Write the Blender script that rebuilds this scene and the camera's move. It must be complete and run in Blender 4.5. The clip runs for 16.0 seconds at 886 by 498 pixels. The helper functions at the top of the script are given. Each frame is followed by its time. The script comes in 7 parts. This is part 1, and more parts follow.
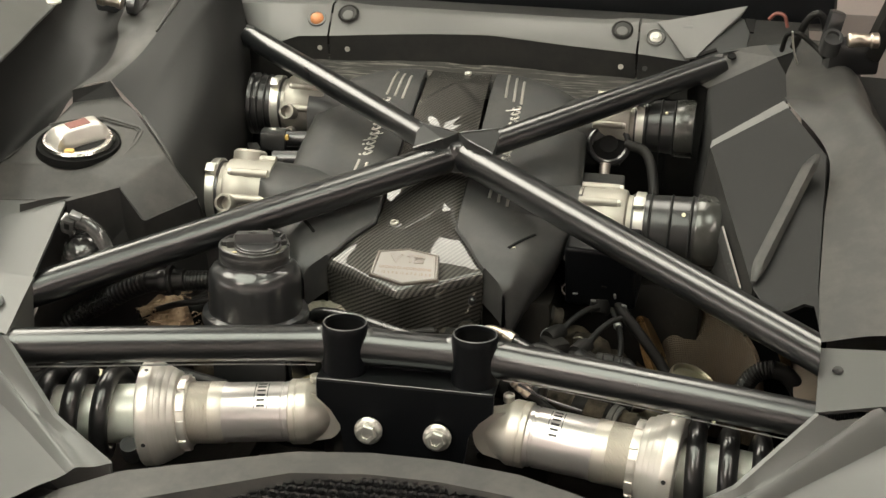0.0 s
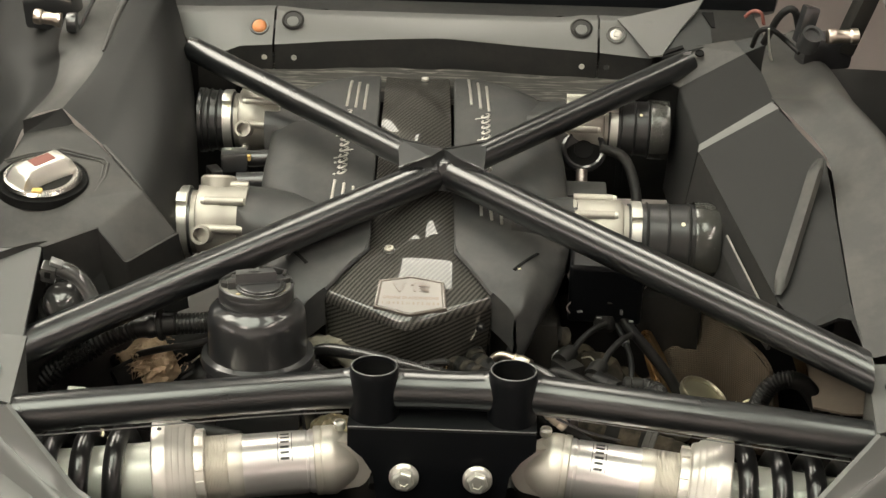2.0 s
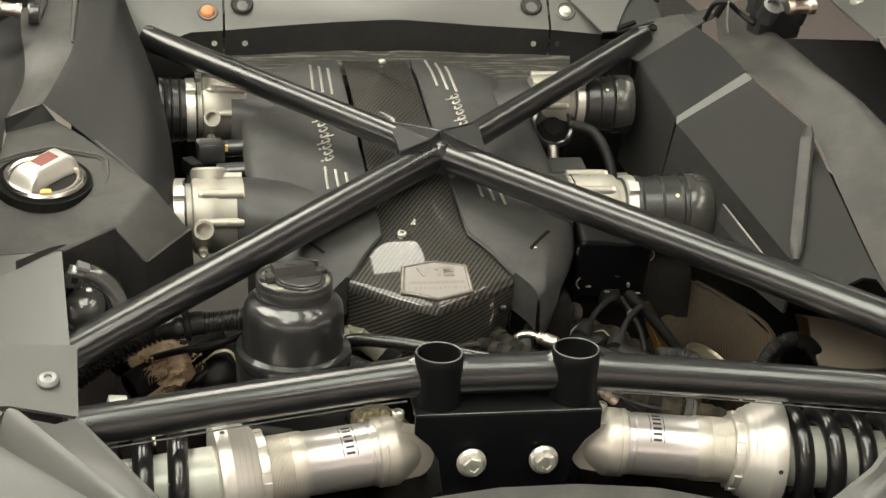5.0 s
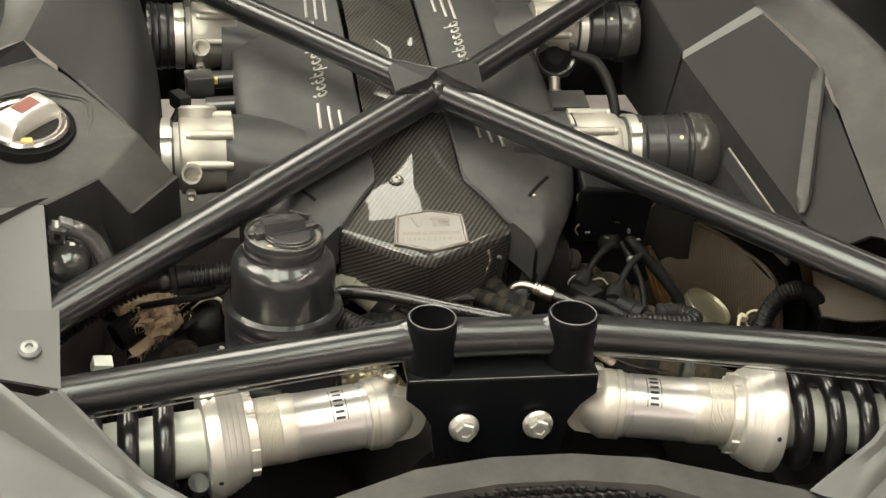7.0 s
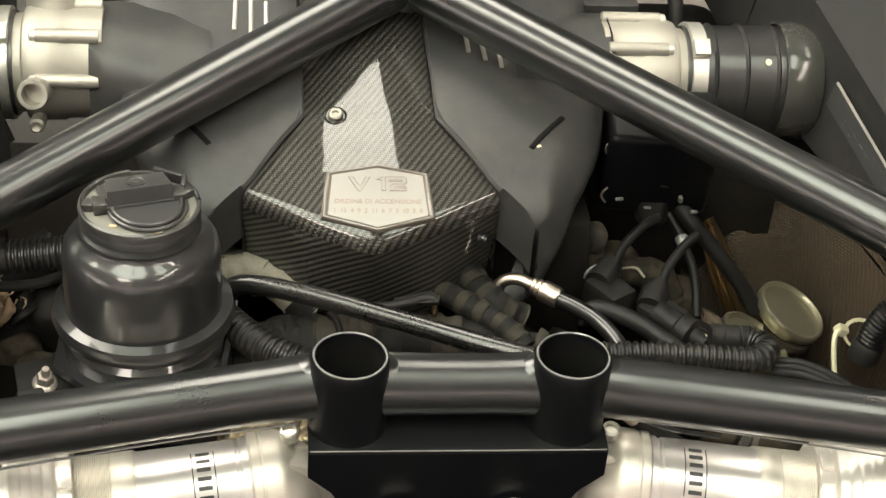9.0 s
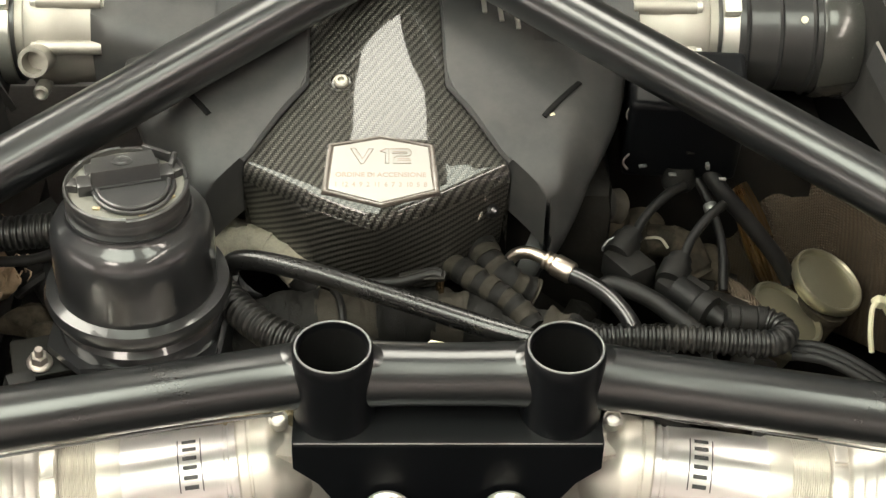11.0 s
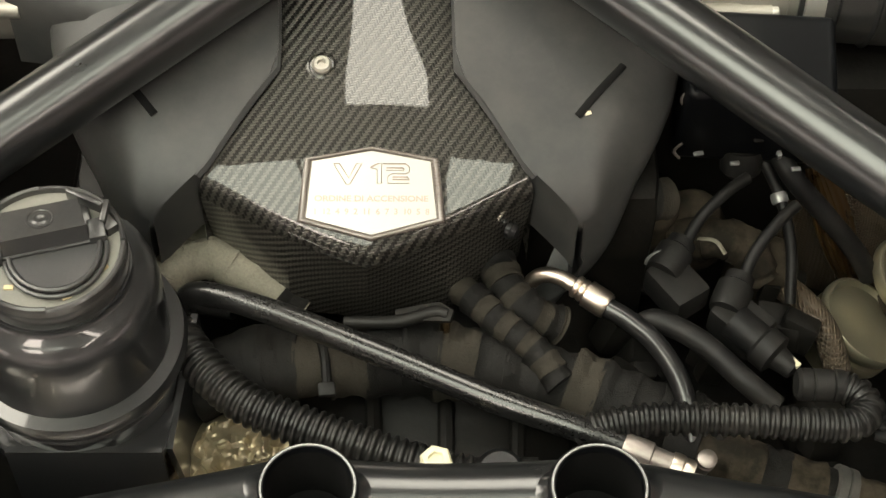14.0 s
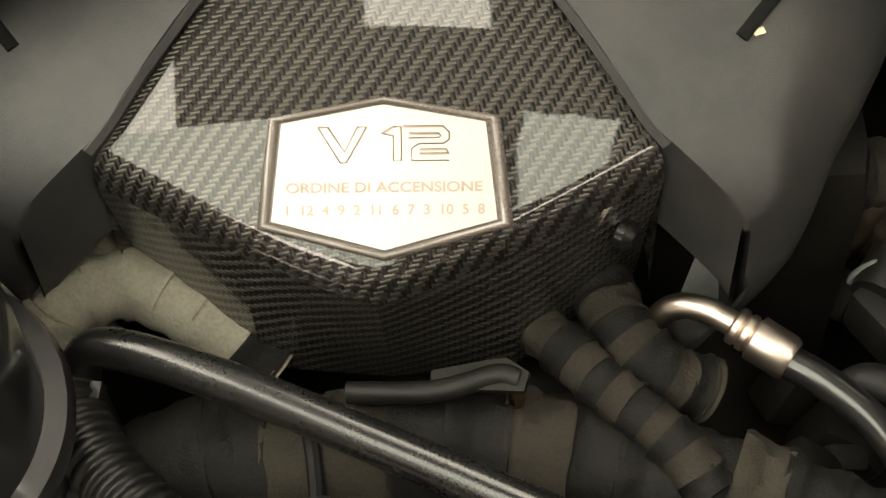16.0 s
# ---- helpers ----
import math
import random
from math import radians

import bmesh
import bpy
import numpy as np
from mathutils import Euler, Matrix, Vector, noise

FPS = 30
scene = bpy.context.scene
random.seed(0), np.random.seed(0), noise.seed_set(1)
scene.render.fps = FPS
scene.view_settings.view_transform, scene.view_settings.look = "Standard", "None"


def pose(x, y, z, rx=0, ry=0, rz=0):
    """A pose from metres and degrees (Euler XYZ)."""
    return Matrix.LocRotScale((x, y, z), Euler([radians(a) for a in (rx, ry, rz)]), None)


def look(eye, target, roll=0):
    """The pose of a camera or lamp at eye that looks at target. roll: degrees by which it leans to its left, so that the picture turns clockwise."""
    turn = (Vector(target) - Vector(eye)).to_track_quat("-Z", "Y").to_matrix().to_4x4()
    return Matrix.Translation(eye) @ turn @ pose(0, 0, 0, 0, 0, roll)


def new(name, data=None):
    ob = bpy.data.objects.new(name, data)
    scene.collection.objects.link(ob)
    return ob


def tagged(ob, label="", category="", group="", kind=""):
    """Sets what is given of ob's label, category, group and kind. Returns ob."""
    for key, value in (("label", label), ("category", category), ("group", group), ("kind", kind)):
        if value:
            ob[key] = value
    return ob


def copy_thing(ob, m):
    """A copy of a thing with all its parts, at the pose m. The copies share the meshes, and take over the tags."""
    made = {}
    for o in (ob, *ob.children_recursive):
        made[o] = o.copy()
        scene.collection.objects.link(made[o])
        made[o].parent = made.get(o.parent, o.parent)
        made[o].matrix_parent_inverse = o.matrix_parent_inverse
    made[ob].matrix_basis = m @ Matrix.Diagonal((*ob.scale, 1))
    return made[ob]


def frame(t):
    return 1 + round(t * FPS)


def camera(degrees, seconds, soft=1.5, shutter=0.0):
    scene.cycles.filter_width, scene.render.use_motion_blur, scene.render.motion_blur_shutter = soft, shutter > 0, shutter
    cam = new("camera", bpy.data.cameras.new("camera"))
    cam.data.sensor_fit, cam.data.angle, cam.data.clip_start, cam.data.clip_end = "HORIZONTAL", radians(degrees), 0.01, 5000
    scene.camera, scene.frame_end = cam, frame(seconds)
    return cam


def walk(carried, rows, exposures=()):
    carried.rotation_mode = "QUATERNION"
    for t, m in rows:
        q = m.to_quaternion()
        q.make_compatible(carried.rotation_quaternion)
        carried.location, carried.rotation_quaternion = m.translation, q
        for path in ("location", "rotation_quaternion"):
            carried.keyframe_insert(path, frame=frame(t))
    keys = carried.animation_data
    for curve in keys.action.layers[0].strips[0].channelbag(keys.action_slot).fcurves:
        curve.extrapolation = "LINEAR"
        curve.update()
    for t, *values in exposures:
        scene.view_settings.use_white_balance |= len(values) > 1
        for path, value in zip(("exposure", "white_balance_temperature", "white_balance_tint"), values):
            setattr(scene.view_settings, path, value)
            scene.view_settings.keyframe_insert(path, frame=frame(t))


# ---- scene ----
cam = camera(30.0, 16.0)
PATH = [
    (0, (0.323, -1.615, 0.736), (-0.004, 0.219, 0.009), 1.1),
    (0.5, (0.247, -1.569, 0.754), (-0.028, 0.267, 0.009), 1.0),
    (1, (0.191, -1.537, 0.772), (-0.029, 0.299, 0.01), 0.9),
    (1.5, (0.126, -1.523, 0.781), (-0.018, 0.315, 0.007), 1.1),
    (2, (0.03, -1.531, 0.785), (-0.011, 0.309, 0.003), 1.4),
    (2.5, (-0.076, -1.538, 0.782), (-0.013, 0.3, -0.004), 1.8),
    (3, (-0.164, -1.539, 0.778), (-0.014, 0.292, -0.011), 2.1),
    (3.5, (-0.228, -1.537, 0.774), (-0.014, 0.288, -0.016), 2.2),
    (4, (-0.288, -1.527, 0.767), (-0.014, 0.29, -0.021), 2.5),
    (6.5, (-0.385, -1.437, 0.832), (-0.012, 0.314, -0.061), 4.0),
    (7, (-0.343, -1.384, 0.864), (-0.001, 0.33, -0.109), 4.1),
    (7.5, (-0.254, -1.156, 0.761), (0.044, 0.539, -0.258), 3.8),
    (8, (-0.198, -0.957, 0.679), (0.074, 0.715, -0.384), 4.2),
    (8.5, (-0.167, -0.873, 0.662), (0.085, 0.778, -0.438), 4.7),
    (9, (-0.133, -0.818, 0.674), (0.092, 0.795, -0.488), 5.0),
    (11.5, (-0.032, -0.724, 0.706), (0.009, 0.794, -0.597), 1.0),
    (12, (-0.033, -0.674, 0.719), (0.005, 0.799, -0.633), 0.7),
    (12.5, (-0.034, -0.609, 0.731), (0.005, 0.798, -0.69), 0.8),
    (13, (-0.031, -0.532, 0.731), (0.009, 0.794, -0.766), 1.0),
    (13.5, (-0.023, -0.446, 0.736), (0.017, 0.786, -0.84), 1.3),
    (14, (-0.023, -0.392, 0.729), (0.019, 0.796, -0.88), 1.8),
    (14.5, (-0.029, -0.359, 0.717), (0.01, 0.802, -0.911), 1.9),
    (15, (-0.012, -0.205, 0.516), (-0.036, 0.933, -1.129), -0.8),
    (15.5, (-0.004, -0.159, 0.45), (-0.073, 0.972, -1.198), -3.0),
    (16, (-0.009, -0.133, 0.427), (-0.068, 0.991, -1.226), -3.1),
]
walk(cam, [(t, look(eye, target, roll)) for t, eye, target, roll in PATH], [(0, 0.07, 6600, 11), (2.5, 0.14, 6650, 11), (4, 0.22, 6600, 10.5), (6.5, 0.25, 6650, 10), (8.5, 0.41, 6650, 10), (11.5, 0.44, 6500, 10), (13.0, 0.34, 6650, 10.5), (14.5, 0.06, 6750, 11.5), (15.5, 0.04, 6950, 12), (16, 0.09, 6950, 12)])

# how bright the warm and the cool ceiling panels are, and the added wall glow
LAMP_FRONT, LAMP_BACK, LAMP_SOFT, FILL_GLOW, FILL_GLOW_WEST = 13.0, 8.5, 5.8, 0.6, 2.2
# middle and size of each ceiling panel, and whether it is a warm one (None: a dimmer cool one)
LAMPS = [((-1.8, 0.9), (1.5, 2.2), False), ((-1.4, -2.55), (0.9, 1.0), True), ((1.4, 0.9), (0.16, 2.0), False), ((1.35, -1.75), (0.2, 2.6), True), ((0.02, 1.16), (0.5, 1.25), False), ((-0.98, -1.05), (0.92, 1.7), None), ((-0.24, -1.05), (0.5, 1.7), None), ((0.62, -0.65), (0.4, 1.1), None)]

# ---- light ----
world = bpy.data.worlds.new("garage_ambience")
scene.world = world
world.use_nodes = True
world.node_tree.nodes["Background"].inputs[0].default_value = (0.62, 0.6, 0.58, 1)
world.node_tree.nodes["Background"].inputs[1].default_value = 0.0


# ---- materials ----
def material(name, color, rough=0.5, metal=0.0, grain=400.0, vary=0.25, bump=0.15, coat=0.0, coat_rough=0.05, stain=9.0,
             dust=0.0, dust_color=(0.3, 0.27, 0.23), spec=0.5, emit=0.0, rough_vary=0.12):
    m = bpy.data.materials.new(name)
    m.use_nodes = True
    nt = m.node_tree
    b = nt.nodes["Principled BSDF"]
    link = nt.links.new
    co = nt.nodes.new("ShaderNodeTexCoord")
    fine = nt.nodes.new("ShaderNodeTexNoise")
    fine.inputs["Scale"].default_value = grain
    fine.inputs["Detail"].default_value = 4
    wide = nt.nodes.new("ShaderNodeTexNoise")
    wide.inputs["Scale"].default_value = stain
    wide.inputs["Detail"].default_value = 7
    wide.inputs["Roughness"].default_value = 0.62
    link(co.outputs["Object"], fine.inputs["Vector"])
    link(co.outputs["Object"], wide.inputs["Vector"])
    mixed = nt.nodes.new("ShaderNodeMath")
    mixed.operation = "MULTIPLY_ADD"
    link(fine.outputs["Fac"], mixed.inputs[0])
    mixed.inputs[1].default_value = 0.4
    link(wide.outputs["Fac"], mixed.inputs[2])
    ramp = nt.nodes.new("ShaderNodeMapRange")
    link(mixed.outputs[0], ramp.inputs["Value"])
    ramp.inputs["From Min"].default_value, ramp.inputs["From Max"].default_value = 0.35, 1.05
    ramp.inputs["To Min"].default_value, ramp.inputs["To Max"].default_value = 1 - vary, 1 + vary
    tint = nt.nodes.new("ShaderNodeVectorMath")
    tint.operation = "SCALE"
    tint.inputs[0].default_value = color
    link(ramp.outputs[0], tint.inputs["Scale"])
    col = tint.outputs[0]
    if dust > 0:
        lay = nt.nodes.new("ShaderNodeTexNoise")
        lay.inputs["Scale"].default_value = 23
        lay.inputs["Detail"].default_value = 8
        lay.inputs["Roughness"].default_value = 0.7
        link(co.outputs["Object"], lay.inputs["Vector"])
        amount = nt.nodes.new("ShaderNodeMapRange")
        link(lay.outputs["Fac"], amount.inputs["Value"])
        amount.inputs["From Min"].default_value, amount.inputs["From Max"].default_value = 0.42, 0.75
        amount.inputs["To Max"].default_value = dust
        mx = nt.nodes.new("ShaderNodeMix")
        mx.data_type = "RGBA"
        link(amount.outputs[0], mx.inputs["Factor"])
        link(col, mx.inputs["A"])
        mx.inputs["B"].default_value = (*dust_color, 1)
        col = mx.outputs["Result"]
    link(col, b.inputs["Base Color"])
    rr = nt.nodes.new("ShaderNodeMapRange")
    link(mixed.outputs[0], rr.inputs["Value"])
    rr.inputs["From Min"].default_value, rr.inputs["From Max"].default_value = 0.35, 1.05
    rr.inputs["To Min"].default_value, rr.inputs["To Max"].default_value = max(0.02, rough - rough_vary), min(1, rough + rough_vary)
    link(rr.outputs[0], b.inputs["Roughness"])
    b.inputs["Metallic"].default_value = metal
    b.inputs["Specular IOR Level"].default_value = spec
    b.inputs["Coat Weight"].default_value = coat
    b.inputs["Coat Roughness"].default_value = coat_rough
    if emit:
        b.inputs["Emission Color"].default_value = (*color, 1)
        b.inputs["Emission Strength"].default_value = emit
    if bump:
        bp = nt.nodes.new("ShaderNodeBump")
        bp.inputs["Strength"].default_value = bump
        bp.inputs["Distance"].default_value = 0.0006
        link(fine.outputs["Fac"], bp.inputs["Height"])
        link(bp.outputs[0], b.inputs["Normal"])
    return m


def carbon_material(name, skirt=False):
    """Lacquered two-by-two twill; the skirt has a ply of its own, laid flatter."""
    m = bpy.data.materials.new(name)
    m.use_nodes = True
    nt = m.node_tree
    b = nt.nodes["Principled BSDF"]
    link = nt.links.new

    def op(kind, a, c=None, d=None):
        n = nt.nodes.new("ShaderNodeMath")
        n.operation = kind
        for i, v in enumerate((a, c, d)):
            if v is None:
                continue
            if isinstance(v, (int, float)):
                n.inputs[i].default_value = v
            else:
                link(v, n.inputs[i])
        return n.outputs[0]

    co = nt.nodes.new("ShaderNodeTexCoord")
    sep = nt.nodes.new("ShaderNodeSeparateXYZ")
    link(co.outputs["Object"], sep.inputs[0])
    x, y, z = sep.outputs
    tow = 1 / 0.0018
    along = op("MULTIPLY_ADD", z, 0.6, y)
    lean = 0.25
    if skirt:
        along, lean = op("MULTIPLY_ADD", y, 0.3, z), -0.36
    u = op("MULTIPLY", op("ADD", x, op("MULTIPLY", along, lean)), tow)
    v = op("MULTIPLY", op("SUBTRACT", along, op("MULTIPLY", x, lean)), tow)
    iu, iv = op("FLOOR", u), op("FLOOR", v)
    over = op("LESS_THAN", op("FLOORED_MODULO", op("SUBTRACT", iu, iv), 4.0), 1.5)
    fu, fv = op("FRACT", u), op("FRACT", v)
    hump_u = op("SINE", op("MULTIPLY", fu, math.pi))
    hump_v = op("SINE", op("MULTIPLY", fv, math.pi))
    mixh = nt.nodes.new("ShaderNodeMix")
    mixh.data_type = "FLOAT"
    link(over, mixh.inputs["Factor"])
    link(hump_u, mixh.inputs["A"])
    link(hump_v, mixh.inputs["B"])
    n = nt.nodes.new("ShaderNodeTexNoise")
    n.inputs["Scale"].default_value = 30
    link(co.outputs["Object"], n.inputs["Vector"])
    mc = nt.nodes.new("ShaderNodeMix")
    mc.data_type = "RGBA"
    link(over, mc.inputs["Factor"])
    mc.inputs["A"].default_value = (0.012, 0.011, 0.0095, 1) if skirt else (0.02, 0.0188, 0.0165, 1)
    mc.inputs["B"].default_value = (0.085, 0.08, 0.07, 1) if skirt else (0.08, 0.0755, 0.0665, 1)
    link(mc.outputs["Result"], b.inputs["Base Color"])
    rough = nt.nodes.new("ShaderNodeMapRange")
    link(n.outputs["Fac"], rough.inputs["Value"])
    rough.inputs["To Min"].default_value, rough.inputs["To Max"].default_value = 0.3, 0.5
    link(rough.outputs[0], b.inputs["Roughness"])
    b.inputs["Metallic"].default_value = 0.5 if skirt else 0.7
    if not skirt:
        # each thread shines along its own way
        way = nt.nodes.new("ShaderNodeMix")
        way.data_type = "VECTOR"
        link(over, way.inputs["Factor"])
        way.inputs["A"].default_value = (-lean, 0.92, 0.28)
        way.inputs["B"].default_value = (1, lean, 0.0)
        link(way.outputs["Result"], b.inputs["Tangent"])
        b.inputs["Anisotropic"].default_value = 0.6
    b.inputs["Coat Weight"].default_value = 1.0
    b.inputs["Coat Roughness"].default_value = 0.03
    bp = nt.nodes.new("ShaderNodeBump")
    bp.inputs["Strength"].default_value = 0.6
    bp.inputs["Distance"].default_value = 0.0005
    link(mixh.outputs["Result"], bp.inputs["Height"])
    link(bp.outputs[0], b.inputs["Normal"])
    return m


def weave_material():
    """Coarse brown glass cloth with visible threads."""
    m = material("woven_heat_mat", (0.092, 0.065, 0.04), 0.6, grain=300, vary=0.6, bump=0.0, dust=0.25, dust_color=(0.15, 0.112, 0.072))
    nt = m.node_tree
    b = nt.nodes["Principled BSDF"]
    co = nt.nodes.new("ShaderNodeTexCoord")
    waves = []
    for way in ("X", "Z"):
        w = nt.nodes.new("ShaderNodeTexWave")
        w.bands_direction = way
        w.inputs["Scale"].default_value = 150
        w.inputs["Distortion"].default_value = 0.6
        nt.links.new(co.outputs["Object"], w.inputs["Vector"])
        waves.append(w)
    mul = nt.nodes.new("ShaderNodeMath")
    mul.operation = "MULTIPLY"
    nt.links.new(waves[0].outputs["Fac"], mul.inputs[0])
    nt.links.new(waves[1].outputs["Fac"], mul.inputs[1])
    # threads lie over a darker ground
    old = b.inputs["Base Color"].links[0].from_socket
    mix = nt.nodes.new("ShaderNodeMix")
    mix.data_type = "RGBA"
    mix.inputs["A"].default_value = (0.016, 0.011, 0.007, 1)
    nt.links.new(old, mix.inputs["B"])
    ramp = nt.nodes.new("ShaderNodeMapRange")
    ramp.inputs["To Min"].default_value = 0.6
    nt.links.new(mul.outputs[0], ramp.inputs["Value"])
    nt.links.new(ramp.outputs[0], mix.inputs["Factor"])
    nt.links.new(mix.outputs["Result"], b.inputs["Base Color"])
    bp = nt.nodes.new("ShaderNodeBump")
    bp.inputs["Strength"].default_value = 0.9
    bp.inputs["Distance"].default_value = 0.0012
    nt.links.new(mul.outputs[0], bp.inputs["Height"])
    nt.links.new(bp.outputs[0], b.inputs["Normal"])
    return m


M_TUBE = material("satin_black_powder_coat", (0.0075, 0.0083, 0.009), 0.3, grain=900, vary=0.2, bump=0.03, coat=0.9, coat_rough=0.19, spec=0.65, rough_vary=0.06)
M_PLATE = material("black_painted_steel", (0.004, 0.0045, 0.0055), 0.34, grain=900, bump=0.04, spec=0.17)
M_GUSSET = material("satin_black_plate", (0.028, 0.029, 0.029), 0.5, grain=900, vary=0.2, bump=0.03, spec=0.5)
M_PANEL = material("matt_grey_moulded_plastic", (0.045, 0.0445, 0.043), 0.46, grain=1500, vary=0.1, bump=0.12, stain=5, rough_vary=0.08, dust=0.12, spec=0.35)
M_BODY = material("grey_painted_bodywork", (0.1, 0.1015, 0.098), 0.36, grain=1200, vary=0.06, bump=0.04, stain=4, coat=0.15, coat_rough=0.25)
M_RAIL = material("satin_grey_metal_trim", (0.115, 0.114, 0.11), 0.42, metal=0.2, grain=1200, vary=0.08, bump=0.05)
M_LINER = material("dark_textured_plastic", (0.02, 0.02, 0.0198), 0.58, grain=1800, vary=0.25, bump=0.15, stain=5, rough_vary=0.06, spec=0.22)
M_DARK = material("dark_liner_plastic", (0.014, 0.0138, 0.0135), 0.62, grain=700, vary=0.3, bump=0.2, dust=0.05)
M_COVER = material("matt_black_engine_cover", (0.031, 0.0318, 0.032), 0.45, grain=2200, vary=0.2, bump=0.2, dust=0.1, rough_vary=0.06)
M_CARBON = carbon_material("carbon_twill")
M_CARBON_SKIRT = carbon_material("carbon_twill_skirt", True)
# near-black that stands in for shade inside holes and recesses
M_VOID = material("recess_shade_black", (0.004, 0.004, 0.004), 0.8, vary=0.3, bump=0.2, spec=0.2)
M_PLAQUE = material("polished_plate", (0.37, 0.345, 0.33), 0.36, metal=1.0, grain=1500, vary=0.04, bump=0.03, rough_vary=0.05)
M_RIM = material("bare_worn_steel", (0.3, 0.305, 0.3), 0.35, metal=0.6, vary=0.3)
M_FRAME = material("clear_coated_frame", (0.17, 0.145, 0.128), 0.26, grain=900, vary=0.15, bump=0.02, coat=1.0, coat_rough=0.06)
M_LETTER = material("etched_letters", (0.315, 0.25, 0.22), 0.45, metal=0.8, vary=0.1)
M_STRIPE = material("silver_inlay", (0.6, 0.58, 0.54), 0.35, metal=0.8, vary=0.1)
M_ALU = material("cast_aluminium", (0.4, 0.38, 0.335), 0.48, metal=0.6, grain=900, vary=0.1, bump=0.12)
M_CHROME = material("polished_cap_metal", (0.66, 0.645, 0.61), 0.22, metal=1.0, grain=700, vary=0.06, bump=0.03, rough_vary=0.05)
M_POLISH = material("polished_aluminium_tube", (0.8, 0.765, 0.745), 0.3, metal=0.8, grain=1500, vary=0.05, bump=0.02, rough_vary=0.04)
M_COLLAR = material("turned_aluminium_collar", (0.78, 0.75, 0.695), 0.36, metal=0.62, grain=1500, vary=0.05, bump=0.03, rough_vary=0.05)
M_BLAST = material("bead_blasted_champagne_aluminium", (0.66, 0.625, 0.56), 0.44, metal=0.7, grain=2200, vary=0.06, bump=0.08)
M_DULL = material("dull_silver_sleeve", (0.36, 0.32, 0.295), 0.42, metal=0.85, grain=500, vary=0.3, bump=0.1)
M_WHITE = material("pale_spring_sleeve", (0.62, 0.64, 0.58), 0.35, metal=0.2, vary=0.06)
M_SPRING = material("gloss_black_spring", (0.009, 0.009, 0.0095), 0.3, coat=0.7, coat_rough=0.12, bump=0.0, rough_vary=0.02)
M_ZINC = material("zinc_plated_steel", (0.66, 0.65, 0.6), 0.36, metal=0.75, vary=0.15, bump=0.08, dust=0.1)
M_PLASTIC = material("black_tank_plastic", (0.017, 0.0175, 0.019), 0.34, grain=900, vary=0.2, bump=0.02, coat=1.0, coat_rough=0.06, dust=0.03, rough_vary=0.05)
M_CAP = material("scuffed_cap_plastic", (0.03, 0.03, 0.031), 0.33, grain=400, vary=0.3, bump=0.12, coat=0.5, coat_rough=0.16, dust=0.1)
M_DAB = material("faded_paint_dab", (0.5, 0.41, 0.24), 0.6, vary=0.2)
M_CRIMP = material("champagne_crimp_metal", (0.66, 0.58, 0.5), 0.32, metal=1.0, grain=900, vary=0.12, bump=0.06, rough_vary=0.04)
M_DUSTY = material("dusty_brown_casting", (0.014, 0.0115, 0.008), 0.8, grain=160, vary=0.6, bump=0.9, dust=0.8, dust_color=(0.13, 0.104, 0.073), spec=0.2)
M_CAPDISC = material("greyed_cap_disc", (0.16, 0.158, 0.14), 0.5, vary=0.3, dust=0.4)
M_YELLOW = material("yellow_paint_mark", (0.62, 0.42, 0.13), 0.5, vary=0.2)
M_RUBBER = material("black_rubber", (0.0075, 0.0075, 0.0076), 0.5, grain=500, vary=0.4, bump=0.25, dust=0.05, spec=0.24)
M_HOSE = material("glossy_intake_rubber", (0.022, 0.022, 0.022), 0.34, grain=600, vary=0.25, bump=0.06, coat=0.6, coat_rough=0.2)
M_SLEEVE = material("shiny_grey_sleeve", (0.06, 0.06, 0.055), 0.24, metal=0.3, grain=700, vary=0.3, bump=0.05, coat=0.6, coat_rough=0.12)
M_PIPE = material("dusty_black_pipe", (0.009, 0.009, 0.009), 0.3, grain=700, vary=0.3, bump=0.03, coat=0.6, coat_rough=0.16, dust=0.05, dust_color=(0.05, 0.046, 0.04))
M_CORR = material("corrugated_conduit", (0.008, 0.008, 0.008), 0.32, vary=0.3, bump=0.05, dust=0.06, spec=0.4)
M_CLOTH = material("cloth_harness_tape", (0.036, 0.032, 0.026), 0.85, grain=900, vary=0.6, bump=0.8, dust=0.35, dust_color=(0.062, 0.053, 0.04), spec=0.15)
# paler copy of the tape, standing in for light from the left
M_CLOTHP = material("lit_pale_cloth_tape", (0.23, 0.215, 0.17), 0.85, grain=700, vary=0.6, bump=0.9, dust=0.4, dust_color=(0.13, 0.12, 0.095))
M_BEIGE = material("beige_cloth_facing", (0.27, 0.225, 0.18), 0.85, grain=1600, vary=0.3, bump=0.5)
M_CLOTHD = material("black_cloth_tape", (0.008, 0.0077, 0.0073), 0.7, grain=900, vary=0.5, bump=0.8, dust=0.12, dust_color=(0.05, 0.044, 0.036), spec=0.2)
M_FELT = material("worn_grey_felt", (0.05, 0.048, 0.045), 0.85, grain=1200, vary=0.5, bump=0.6, dust=0.5, dust_color=(0.16, 0.155, 0.14))
